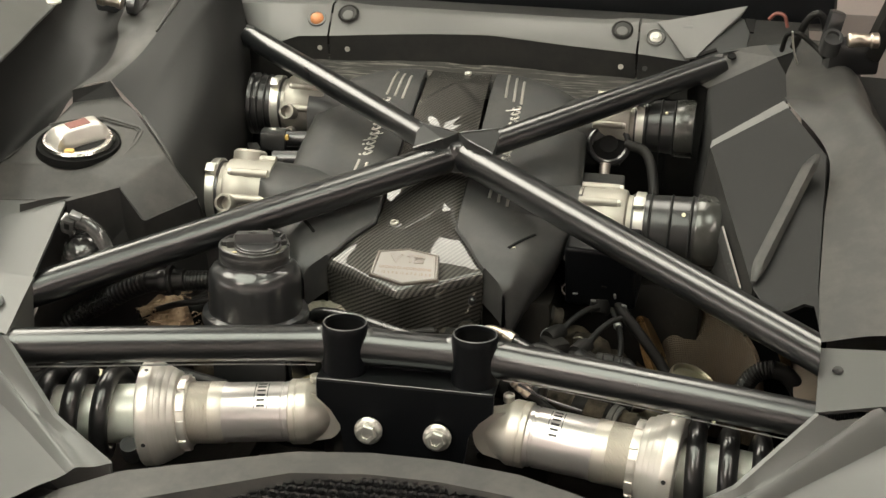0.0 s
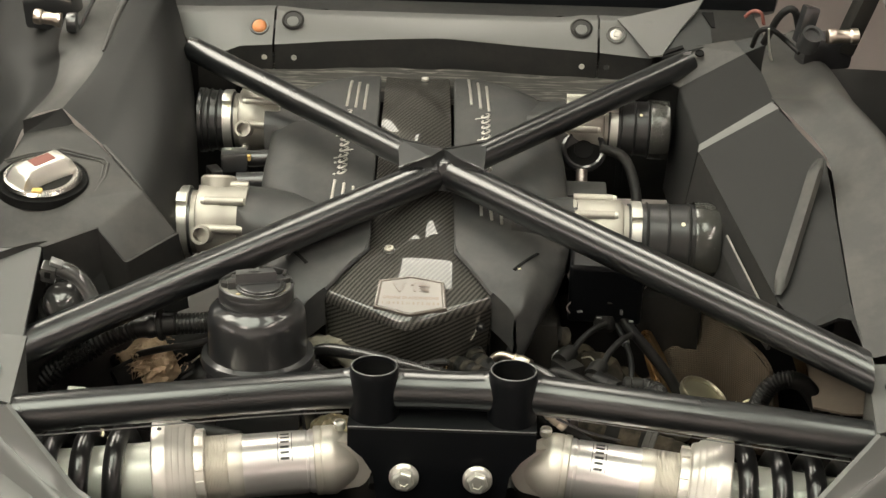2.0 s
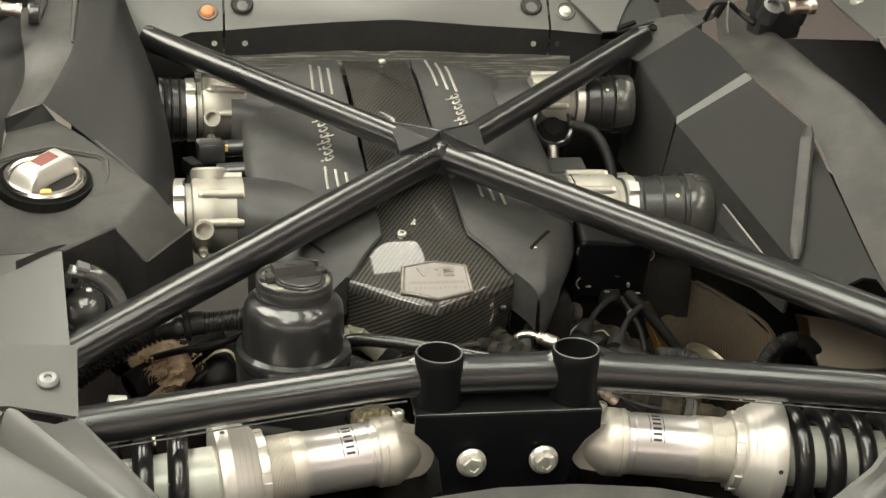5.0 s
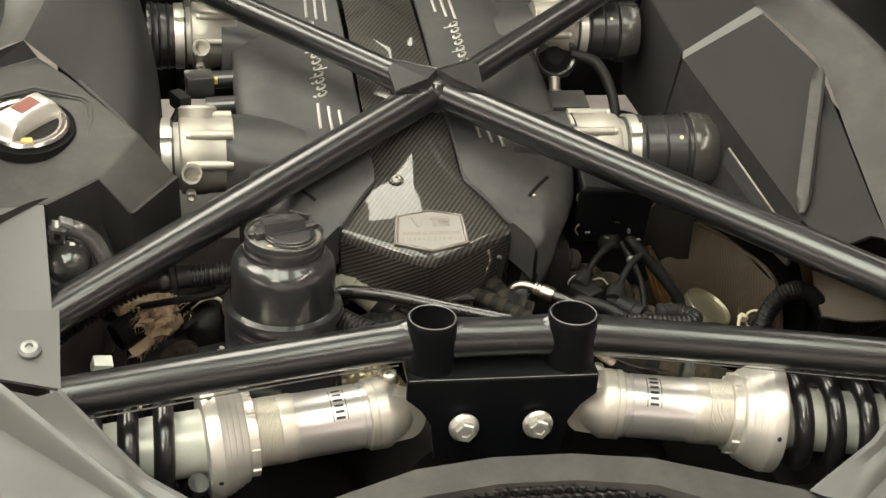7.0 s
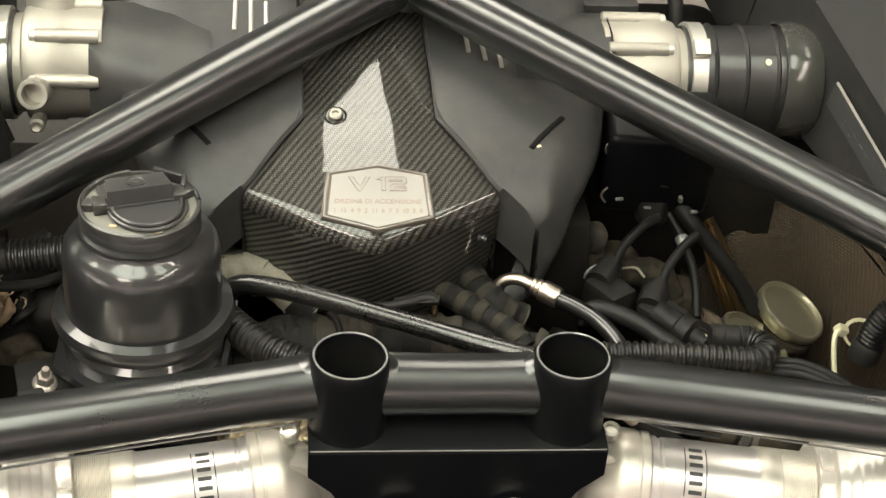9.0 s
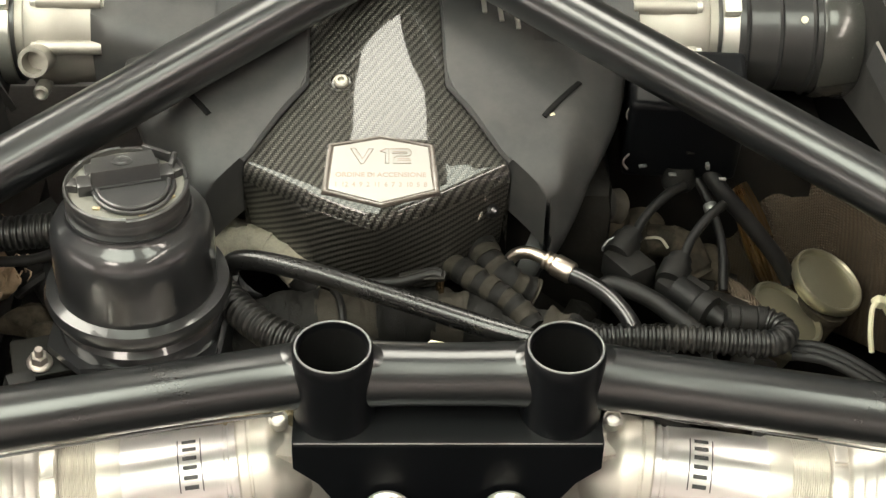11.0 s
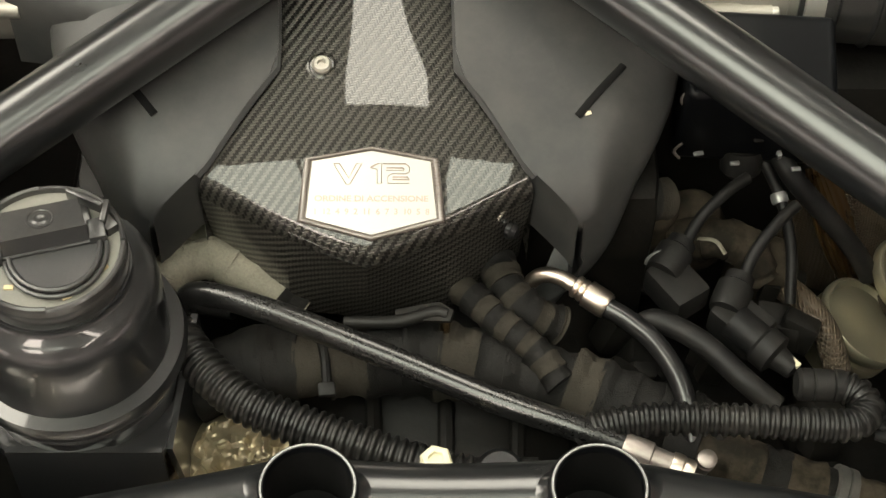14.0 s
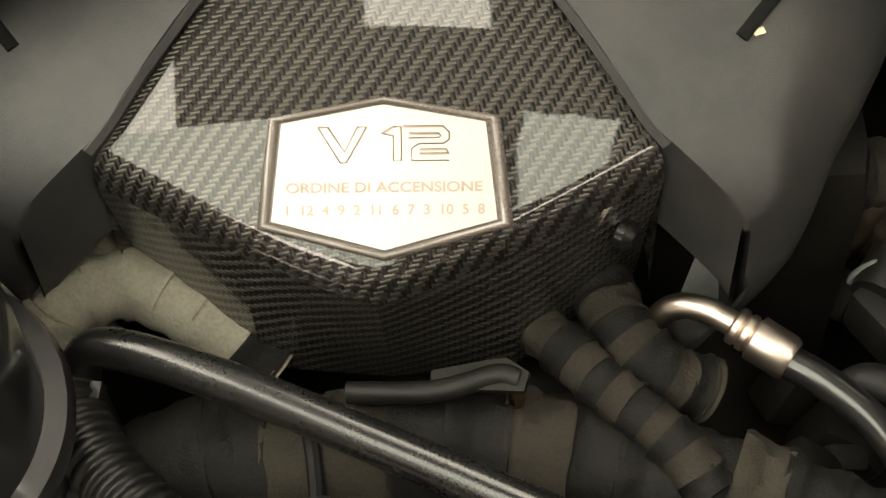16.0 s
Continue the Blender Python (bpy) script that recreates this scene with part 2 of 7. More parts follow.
def streaked(m, pale):
    """Pale worn threads that run across the car."""
    nt = m.node_tree
    b = nt.nodes["Principled BSDF"]
    co = nt.nodes.new("ShaderNodeTexCoord")
    stretch = nt.nodes.new("ShaderNodeMapping")
    stretch.inputs["Scale"].default_value = (14, 420, 420)
    threads = nt.nodes.new("ShaderNodeTexNoise")
    threads.inputs["Scale"].default_value = 1.0
    threads.inputs["Detail"].default_value = 5
    worn = nt.nodes.new("ShaderNodeMapRange")
    worn.inputs["From Min"].default_value, worn.inputs["From Max"].default_value = 0.52, 0.72
    worn.inputs["To Max"].default_value = 0.75
    mix = nt.nodes.new("ShaderNodeMix")
    mix.data_type = "RGBA"
    mix.inputs["B"].default_value = (*pale, 1)
    nt.links.new(co.outputs["Object"], stretch.inputs["Vector"])
    nt.links.new(stretch.outputs[0], threads.inputs["Vector"])
    nt.links.new(threads.outputs["Fac"], worn.inputs["Value"])
    nt.links.new(b.inputs["Base Color"].links[0].from_socket, mix.inputs["A"])
    nt.links.new(worn.outputs[0], mix.inputs["Factor"])
    nt.links.new(mix.outputs["Result"], b.inputs["Base Color"])
    return m


M_BLANKET = streaked(material("streaky_woven_insulation", (0.04, 0.038, 0.035), 0.8, grain=1200, vary=0.5, bump=0.6, dust=0.3, dust_color=(0.1, 0.095, 0.085)), (0.3, 0.285, 0.25))
M_FOAM = material("frayed_brown_wrap", (0.42, 0.3, 0.195), 0.8, grain=600, vary=0.5, bump=0.5)
M_FOIL = material("crinkled_heat_foil", (0.4, 0.335, 0.225), 0.36, metal=0.6, grain=200, vary=0.5, bump=0.3)
M_BRONZE = material("bronze_heat_shield", (0.4, 0.29, 0.165), 0.27, metal=1.0, grain=80, vary=0.3, bump=0.1)
M_WEAVE = weave_material()
M_GREASE = material("oily_casting", (0.005, 0.0047, 0.004), 0.6, grain=150, vary=0.6, bump=0.7, dust=0.15, dust_color=(0.055, 0.043, 0.029), spec=0.3)
M_ORANGE = material("orange_lens", (0.52, 0.2, 0.075), 0.3, vary=0.1)
M_RED = material("red_cap_label", (0.2, 0.07, 0.055), 0.5, vary=0.15)
M_CREAM = material("cream_cable_tie", (0.75, 0.7, 0.5), 0.5, vary=0.1)
M_GLASSY = material("smoked_clear_plastic", (0.05, 0.05, 0.049), 0.16, coat=0.8, vary=0.5, grain=250, bump=0.08, dust=0.2, dust_color=(0.2, 0.19, 0.18))
M_INK = material("dark_print", (0.04, 0.04, 0.04), 0.6)
M_ROOM = material("grey_garage_paint", (0.26, 0.255, 0.245), 0.85, grain=60, vary=0.05, stain=1)
M_WALL = material("pale_pink_white_wall_paint", (0.82, 0.74, 0.71), 0.8, grain=60, vary=0.05, stain=1)
M_FLOOR = material("pale_painted_floor", (0.36, 0.33, 0.32), 0.4, grain=40, vary=0.2, stain=1)
M_LAMP_WARM = material("lit_warm_panel", (1.0, 0.905, 0.80), 0.5, emit=LAMP_FRONT, vary=0.0, bump=0)
M_LAMP_SOFT = material("lit_dim_panel", (0.95, 1.0, 0.85), 0.5, emit=LAMP_SOFT, vary=0.0, bump=0)
M_FILL_GLOW = material("added_fill_glow", (1.0, 0.9, 0.87), 0.5, emit=FILL_GLOW, vary=0.0, bump=0)
# stronger added glow in the west, to brighten the left side
M_FILL_GLOW_WEST = material("added_fill_glow_west", (1.0, 0.94, 0.88), 0.5, emit=FILL_GLOW_WEST, vary=0.0, bump=0)
M_LAMP_COOL = material("lit_cool_panel", (1.0, 0.97, 0.84), 0.5, emit=LAMP_BACK, vary=0.0, bump=0)


# ---- building helpers ----
def thing(name, at, label, category, group="", kind=""):
    e = new(name)
    e.location = at
    e.empty_display_size = 0.02
    return tagged(e, label, category, group, kind)


def part(name, bm, mat, parent=None, label="", smooth=38.0):
    """Link a bmesh built in world places as one mesh, under a thing or a part."""
    bmesh.ops.recalc_face_normals(bm, faces=bm.faces)
    for f in bm.faces:
        f.smooth = smooth > 0
    if smooth > 0:
        lim = radians(smooth)
        for e in bm.edges:
            if len(e.link_faces) == 2 and e.calc_face_angle(0) > lim:
                e.smooth = False
    me = bpy.data.meshes.new(name)
    bm.to_mesh(me)
    bm.free()
    me.materials.append(mat)
    ob = new(name, me)
    if parent is not None:
        ob.parent = parent
        if parent.data is None:
            ob.matrix_parent_inverse = Matrix.Translation(-Vector(parent.location))
    if label:
        ob["label"] = label
    return ob


def single(name, bm, mat, label, category, kind="", group="", smooth=38.0):
    return tagged(part(name, bm, mat, None, "", smooth), label, category, group, kind)


def curve_through(pts, n=8):
    """A smooth polyline through the points."""
    p = [Vector(q) for q in pts]
    p = [2 * p[0] - p[1], *p, 2 * p[-1] - p[-2]]
    out = []
    for i in range(1, len(p) - 2):
        a, b, c, d = p[i - 1 : i + 3]
        for k in range(n):
            t = k / n
            out.append(0.5 * (2 * b + (c - a) * t + (2 * a - 5 * b + 4 * c - d) * t * t + (3 * b - a - 3 * c + d) * t**3))
    return out + [p[-2]]


def sweep(pts, radius, segs=16, cap=True, bm=None, flat=1.0):
    """A round tube along a polyline; radius is a number or a function of (share of length, metres along)."""
    bm = bm or bmesh.new()
    p = [Vector(q) for q in pts]
    run = [0.0]
    for a, b in zip(p, p[1:]):
        run.append(run[-1] + (b - a).length)
    side, rings = None, []
    for i, q in enumerate(p):
        d = (p[min(i + 1, len(p) - 1)] - p[max(i - 1, 0)]).normalized()
        if side is None:
            side = d.orthogonal().normalized()
            if abs(d.z) < 0.9:
                side = d.cross(Vector((0, 0, 1))).normalized()
        side = (side - d * side.dot(d)).normalized()
        up = side.cross(d)
        r = radius(run[i] / run[-1], run[i]) if callable(radius) else radius
        rings.append([bm.verts.new(q + (side * math.cos(a) + up * flat * math.sin(a)) * r) for a in (2 * math.pi * k / segs for k in range(segs))])
    for a, b in zip(rings, rings[1:]):
        for k in range(segs):
            bm.faces.new((a[k], a[(k + 1) % segs], b[(k + 1) % segs], b[k]))
    if cap:
        bm.faces.new(rings[0])
        bm.faces.new(rings[-1])
    return bm


def straight(a, b, n=2):
    a, b = Vector(a), Vector(b)
    return [a.lerp(b, i / (n - 1)) for i in range(n)]


def lathe(base, axis, profile, segs=40, bm=None, closed=True):
    """Turn a profile of (radius, height) round an axis from base."""
    bm = bm or bmesh.new()
    base, ax = Vector(base), Vector(axis).normalized()
    s = ax.orthogonal().normalized()
    w = ax.cross(s)
    rings = []
    for r, h in profile:
        if r < 1e-6:
            rings.append([bm.verts.new(base + ax * h)])
        else:
            rings.append([bm.verts.new(base + ax * h + (s * math.cos(t) + w * math.sin(t)) * r) for t in (2 * math.pi * k / segs for k in range(segs))])
    for a, b in zip(rings, rings[1:]):
        if len(a) == 1 and len(b) == 1:
            continue
        for k in range(segs):
            j = (k + 1) % segs
            if len(a) == 1:
                bm.faces.new((a[0], b[j], b[k]))
            elif len(b) == 1:
                bm.faces.new((a[k], a[j], b[0]))
            else:
                bm.faces.new((a[k], a[j], b[j], b[k]))
    if closed:
        for r in (rings[0], rings[-1]):
            if len(r) > 2:
                bm.faces.new(r)
    return bm


def bevelled(bm, width, segs=2, angle=20):
    es = [e for e in bm.edges if len(e.link_faces) == 2 and e.calc_face_angle(0) > radians(angle)]
    if es and width > 0:
        bmesh.ops.bevel(bm, geom=es, offset=width, segments=segs, profile=0.6, affect="EDGES", clamp_overlap=True)
    return bm


def cut_away(solid, tool):
    """The first solid less the second."""
    obs = []
    for b in (solid, tool):
        bmesh.ops.recalc_face_normals(b, faces=b.faces)
        me = bpy.data.meshes.new("tmp_cut")
        b.to_mesh(me)
        b.free()
        obs.append(new("tmp_cut", me))
    mod = obs[0].modifiers.new("cut", "BOOLEAN")
    mod.operation, mod.object, mod.solver = "DIFFERENCE", obs[1], "EXACT"
    bpy.context.view_layer.update()
    me = bpy.data.meshes.new_from_object(obs[0].evaluated_get(bpy.context.evaluated_depsgraph_get()))
    out = bmesh.new()
    out.from_mesh(me)
    for ob in obs:
        old = ob.data
        bpy.data.objects.remove(ob)
        bpy.data.meshes.remove(old)
    bpy.data.meshes.remove(me)
    return out


def block(center, size, turn=(0, 0, 0), bevel=0.002, segs=2, bm=None):
    fresh = bmesh.new()
    m = pose(*center, *turn) @ Matrix.Diagonal((*size, 1))
    bmesh.ops.create_cube(fresh, size=1, matrix=m)
    bevelled(fresh, bevel, segs)
    return merged(bm, fresh)


def merged(bm, fresh):
    if bm is None:
        return fresh
    me = bpy.data.meshes.new("tmp")
    fresh.to_mesh(me)
    fresh.free()
    bm.from_mesh(me)
    bpy.data.meshes.remove(me)
    return bm


def slab(points, thick, bevel=0.002, bm=None, segs=2):
    """A flat-ish plate: a polygon of places, thickened against its normal."""
    fresh = bmesh.new()
    p = [Vector(q) for q in points]
    n = Vector()
    for a, b in zip(p, p[1:] + p[:1]):
        n += a.cross(b)
    n.normalize()
    top = [fresh.verts.new(q) for q in p]
    low = [fresh.verts.new(q - n * thick) for q in p]
    fresh.faces.new(top)
    fresh.faces.new(low[::-1])
    for i in range(len(p)):
        j = (i + 1) % len(p)
        fresh.faces.new((top[i], low[i], low[j], top[j]))
    bevelled(fresh, bevel, segs, 12)
    return merged(bm, fresh)


def shell(faces, thick, bevel=0.003, smooth_cuts=0):
    """Folded sheet: polygons that share corners, thickened downwards."""
    bm = bmesh.new()
    seen = {}

    def vert(q):
        k = tuple(round(c, 4) for c in q)
        if k not in seen:
            seen[k] = bm.verts.new(q)
        return seen[k]

    for f in faces:
        bm.faces.new([vert(q) for q in f])
    bmesh.ops.recalc_face_normals(bm, faces=bm.faces)
    if sum(f.normal.z * f.calc_area() for f in bm.faces) < 0:
        bmesh.ops.reverse_faces(bm, faces=bm.faces)
    inner = [e for e in bm.edges if len(e.link_faces) == 2]
    bmesh.ops.bevel(bm, geom=inner, offset=bevel, segments=3, profile=0.5, affect="EDGES", clamp_overlap=True)
    bmesh.ops.solidify(bm, geom=list(bm.faces), thickness=thick)
    return bm


def loft(rows, bm=None, close=False):
    """A skin over rows of places, all of one length."""
    bm = bm or bmesh.new()
    vs = [[bm.verts.new(q) for q in row] for row in rows]
    for a, b in zip(vs, vs[1:]):
        for k in range(len(a) - (0 if close else 1)):
            j = (k + 1) % len(a)
            bm.faces.new((a[k], a[j], b[j], b[k]))
    return bm


def patch(low, high, bulge, n=14, m=14, way=(0, 0, 1)):
    """A curved panel between two smooth edges, pushed out in the middle."""
    a, b = curve_through(low, n), curve_through(high, n)
    w = Vector(way)
    return loft([[p.lerp(q, k / m) + w * bulge * math.sin(math.pi * k / m) for k in range(m + 1)] for p, q in zip(a, b)])


def between(table, v):
    for (a, p), (b, q) in zip(table, table[1:]):
        if v <= b:
            t = max(0.0, (v - a) / (b - a))
            return p + (q - p) * t
    return table[-1][1]


def hexagon_head(at, axis, flat, height, flange=0.0, flange_h=0.003):
    bm = bmesh.new()
    ax = Vector(axis).normalized()
    base = Vector(at)
    if flange:
        lathe(base, ax, [(flange, 0), (flange, flange_h * 0.5), (flange * 0.9, flange_h), (flat * 0.6, flange_h * 1.4)], 28, bm)
        base = base + ax * flange_h
    r = flat / math.sqrt(3)
    lathe(base, ax, [(r, 0), (r, height * 0.85), (r * 0.86, height), (r * 0.5, height), (r * 0.45, height * 0.8)], 6, bm)
    return bm


def ridges(r, dr, pitch):
    """Radius of a corrugated hose."""
    return lambda share, run: r + dr * (1 if math.sin(2 * math.pi * run / pitch) > 0 else -1) * min(1.0, abs(math.sin(2 * math.pi * run / pitch)) * 2.2)

# ---- the garage round the car ----
def room():
    X0, X1, Y0, Y1, Z0, Z1 = -4.2, 4.2, -4.5, 5.5, -0.86, 2.05
    single("floor", block(((X0 + X1) / 2, (Y0 + Y1) / 2, Z0 - 0.05), (X1 - X0 + 0.4, Y1 - Y0 + 0.4, 0.1), bevel=0), M_FLOOR, "pale painted garage floor", "floor", "structure")
    single("ceiling", block(((X0 + X1) / 2, (Y0 + Y1) / 2, Z1 + 0.05), (X1 - X0 + 0.4, Y1 - Y0 + 0.4, 0.1), bevel=0), M_ROOM, "plain grey painted garage ceiling", "ceiling", "structure")
    h = Z1 - Z0
    for n, c, s in (("wall_north", ((X0 + X1) / 2, Y1 + 0.1, Z0 + h / 2), (X1 - X0, 0.2, h)), ("wall_south", ((X0 + X1) / 2, Y0 - 0.1, Z0 + h / 2), (X1 - X0, 0.2, h)),
                    ("wall_east", (X1 + 0.1, (Y0 + Y1) / 2, Z0 + h / 2), (0.2, Y1 - Y0, h)), ("wall_west", (X0 - 0.1, (Y0 + Y1) / 2, Z0 + h / 2), (0.2, Y1 - Y0, h))):
        single(n, block(c, s, bevel=0), M_WALL, "plain pale painted garage wall", "wall", "structure")
    for c, s, warm in LAMPS:
        lamp = thing("ceiling_light", (c[0], c[1], Z1), "long white ceiling light panel, switched on", "ceiling light", "garage ceiling lights")
        part("frame", block((c[0], c[1], Z1 - 0.02), (s[0] + 0.04, s[1] + 0.04, 0.04), bevel=0.004), M_RAIL, lamp)
        part("diffuser", block((c[0], c[1], Z1 - 0.045), (s[0], s[1], 0.01), bevel=0.002), M_LAMP_SOFT if warm is None else M_LAMP_WARM if warm else M_LAMP_COOL, lamp)

    # glowing wall bands added to fill in light; no windows are known here
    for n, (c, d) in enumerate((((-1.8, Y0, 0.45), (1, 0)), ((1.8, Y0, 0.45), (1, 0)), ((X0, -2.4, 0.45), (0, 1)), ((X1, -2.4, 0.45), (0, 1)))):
        w = thing("window_%d" % (n + 1), c, "added glowing wall panel that fills in light", "window", kind="structure")
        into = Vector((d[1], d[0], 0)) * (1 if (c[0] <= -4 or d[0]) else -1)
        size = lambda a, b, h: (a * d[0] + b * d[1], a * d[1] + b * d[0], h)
        part("pane", block(Vector(c) + into * 0.01, size(3.2, 0.02, 0.9), bevel=0), M_FILL_GLOW_WEST if n == 2 else M_FILL_GLOW, w)
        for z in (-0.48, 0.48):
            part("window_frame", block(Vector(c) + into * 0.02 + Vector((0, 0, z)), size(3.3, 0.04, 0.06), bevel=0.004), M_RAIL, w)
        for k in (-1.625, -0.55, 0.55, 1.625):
            part("fill_panel_bar", block(Vector(c) + into * 0.02 + Vector((d[0], d[1], 0)) * k, size(0.05, 0.04, 0.9), bevel=0.004), M_RAIL, w)


room()

XC = -0.047


# ---- braces ----
def cross_brace():
    t = thing("cross_brace", (0, 0, -0.03), "satin black welded tube brace with two open cups", "strut brace")
    axis = [(-0.445, -0.067, -0.036), (-0.3, -0.036, -0.033), (-0.12, 0.001, -0.03), (-0.0725, 0.006, -0.029), (0, 0.006, -0.029), (0.0725, 0.006, -0.029), (0.12, 0.001, -0.03), (0.3, -0.032, -0.033), (0.445, -0.06, -0.036)]
    line = curve_through(axis, 16)
    total = sum((b - a).length for a, b in zip(line, line[1:]))

    def girth(share, run):
        """The tube swells into the welds beside the cups."""
        x = abs(run - total / 2)
        return 0.0202 + 0.002 * math.exp(-(((x - 0.0735) / 0.033) ** 2))

    holes = bmesh.new()
    for s in (-1, 1):
        lathe((0.0725 * s, 0, -0.0455), (0, 0, 1), [(0.0238, 0), (0.0238, 0.0855)], 48, holes)
    part("tube", cut_away(sweep(line, girth, 36), holes), M_TUBE, t)
    for s in (-1, 1):
        x = 0.0725 * s
        prof = [(0.0, -0.044), (0.0218, -0.044), (0.0218, -0.002), (0.0224, 0.0), (0.0246, 0.0), (0.0255, -0.0015), (0.0255, -0.009), (0.0258, -0.02), (0.026, -0.0565), (0.0, -0.0565)]
        cup = part("cup", lathe((x, 0, 0), (0, 0, 1), prof, 48), M_PLATE, t, "open round black steel cup")
        for q in (-1, 1):
            rows = []
            for k in range(17):
                y = 0.0055 + 0.012 * (k / 8 - 1)
                wall = (0.0256**2 - y * y) ** 0.5
                row = []
                for f in (0, 0.06, 0.14, 0.24, 0.36, 0.5, 0.66, 0.83, 1):
                    px = x + q * (wall - 0.001 + 0.012 * f)
                    girth_here = 0.0202 + 0.002 * math.exp(-(((abs(px) - 0.0735) / 0.033) ** 2))
                    top = -0.029 + (max(1e-6, girth_here**2 - (y - 0.005) ** 2)) ** 0.5
                    lift = (0.0012 + min(0.0045, max(0.0, -0.0035 - top))) * (1 - f) ** 2 * (1 - (k / 8 - 1) ** 2)
                    row.append(Vector((px, y, top - 0.0012 + lift)))
                rows.append(row)
            part("weld_fillet", loft(rows), M_TUBE, cup, "smooth flared weld fillet", smooth=60)
        part("rim", lathe((x, 0, 0.0004), (0, 0, 1), [(0.0228, 0), (0.0231, 0.0004), (0.0239, 0.0004), (0.0242, -0.0002)], 48, closed=False), M_RIM, cup, "bare worn metal edge")
        # black lining puts the bore's shade into its colour
        part("bore", lathe((x, 0, 0), (0, 0, 1), [(0.0, -0.0435), (0.0213, -0.0435), (0.0216, -0.004)], 40, closed=False), M_VOID, cup, "bore of the cup, its shade coloured black")
        part("locating_pin", lathe((x - 0.004, -0.006, -0.044), (0, 0, 1), [(0.006, 0), (0.0055, 0.004), (0.003, 0.006), (0, 0.006)], 14), M_GUSSET, cup)
        part("drain_stub", lathe((x + 0.012, 0.008, -0.044), (0.1, 0.2, 1), [(0.003, 0), (0.003, 0.009), (0, 0.01)], 10), M_GUSSET, cup)
    # folded bracket below the tube
    br = bmesh.new()
    outline = [(-0.0985, -0.0605), (0.0985, -0.0605), (0.0985, -0.08), (0.083, -0.094), (0.072, -0.112), (0.066, -0.155), (-0.066, -0.155), (-0.072, -0.112), (-0.083, -0.094), (-0.0985, -0.08)]
    slab([(x, -0.0275, z) for x, z in outline[::-1]], 0.005, 0.0012, br)
    fold = part("bracket", br, M_PLATE, t, "folded black steel bracket plate")
    part("shelf", slab([(-0.0985, -0.0275, -0.0565), (0.0985, -0.0275, -0.0565), (0.0985, 0.03, -0.054), (-0.0985, 0.03, -0.054)], 0.005, 0.0022, segs=3), M_TUBE, fold)
    # pale strip drawn along the fold in place of its highlight
    part("fold_highlight", sweep(straight((-0.0975, -0.0276, -0.0572), (0.0975, -0.0276, -0.0572), 2), 0.0006, 6), M_RIM, fold, "pale line drawn as the fold's highlight")
    part("bracket_web", slab([(-0.05, 0.012, -0.045), (0.05, 0.012, -0.045), (0.05, 0.012, -0.056), (-0.05, 0.012, -0.056)], 0.004, 0.0006), M_PLATE, t)
    for s in (-1, 1):
        part("bolt", hexagon_head((0.0385 * s, -0.0325, -0.1125), (0, -1, 0.1), 0.0195, 0.010, 0.0158, 0.004), M_ZINC, t, "zinc plated flange bolt")


cross_brace()


def x_brace():
    c = Vector((-0.014, 0.377, 0.080))
    t = thing("x_brace", c, "satin black tubular X brace over the engine", "strut brace")
    R = 0.0202
    front = {-1: Vector((-0.47, 0.0313, -0.0185)), 1: Vector((0.46, -0.0344, 0.0153))}
    back = {-1: Vector((-0.363, 0.617, 0.1535)), 1: Vector((0.306, 0.622, 0.154))}
    for s in (-1, 1):
        arm = sweep(straight(front[s], c, 3), R, 32)
        if s > 0:
            along = (front[s] - c).normalized()
            for v in arm.verts:
                if v.co.x > 0.4345:
                    v.co -= along * ((v.co.x - 0.4345) / along.x)
        part("front_tube", arm, M_TUBE, t)
        root = Vector((-0.07 if s < 0 else 0.036, 0.402, 0.0925))
        part("rear_tube", sweep(straight(root.lerp(back[s], -0.06), back[s], 3), 0.0165, 32), M_TUBE, t)
        e = back[s]
        part("end_tab", slab([e + Vector((-s * 0.009, -0.011, 0.0155)), e + Vector((s * 0.002, -0.009, 0.018)), e + Vector((-s * 0.003, -0.0135, -0.006)), e + Vector((-s * 0.012, -0.0145, -0.0085))][:: -s], 0.004, 0.001), M_RIM, t, "bare metal bolted end tab")
        # boxed gusset between the front tube and the rear tube
        rear, near, tip = ((-0.072, 0.406, 0.1085), (-0.067, 0.344, 0.0925), (-0.03, 0.349, 0.1065)) if s < 0 else ((0.0375, 0.404, 0.1085), (0.0355, 0.336, 0.0955), (0.002, 0.349, 0.1065))
        crown = (c.x + s * 0.001, 0.372, 0.1085)
        top = [Vector(p) for p in (rear, near, tip, crown)]
        part("gusset", slab(top[:: -s], 0.036, 0.0022, segs=3), M_GUSSET, t, "flat boxed gusset plate")
        part("weld_bead", sweep(straight(top[1], top[2], 6), lambda u, r: 0.0017 + 0.0005 * math.sin(u * 40), 8), M_TUBE, t)
        part("upper_bead", sweep(straight(top[0], top[3], 6), lambda u, r: 0.0017 + 0.0005 * math.sin(u * 50), 8), M_TUBE, t)
    part("joint", lathe(c + Vector((0, -0.006, -0.02)), (0, -0.12, 1), [(0.0, 0), (0.015, 0.002), (0.018, 0.018), (0.0165, 0.031), (0.011, 0.038), (0, 0.0405)], 28), M_TUBE, t, "ground weld joint")


x_brace()


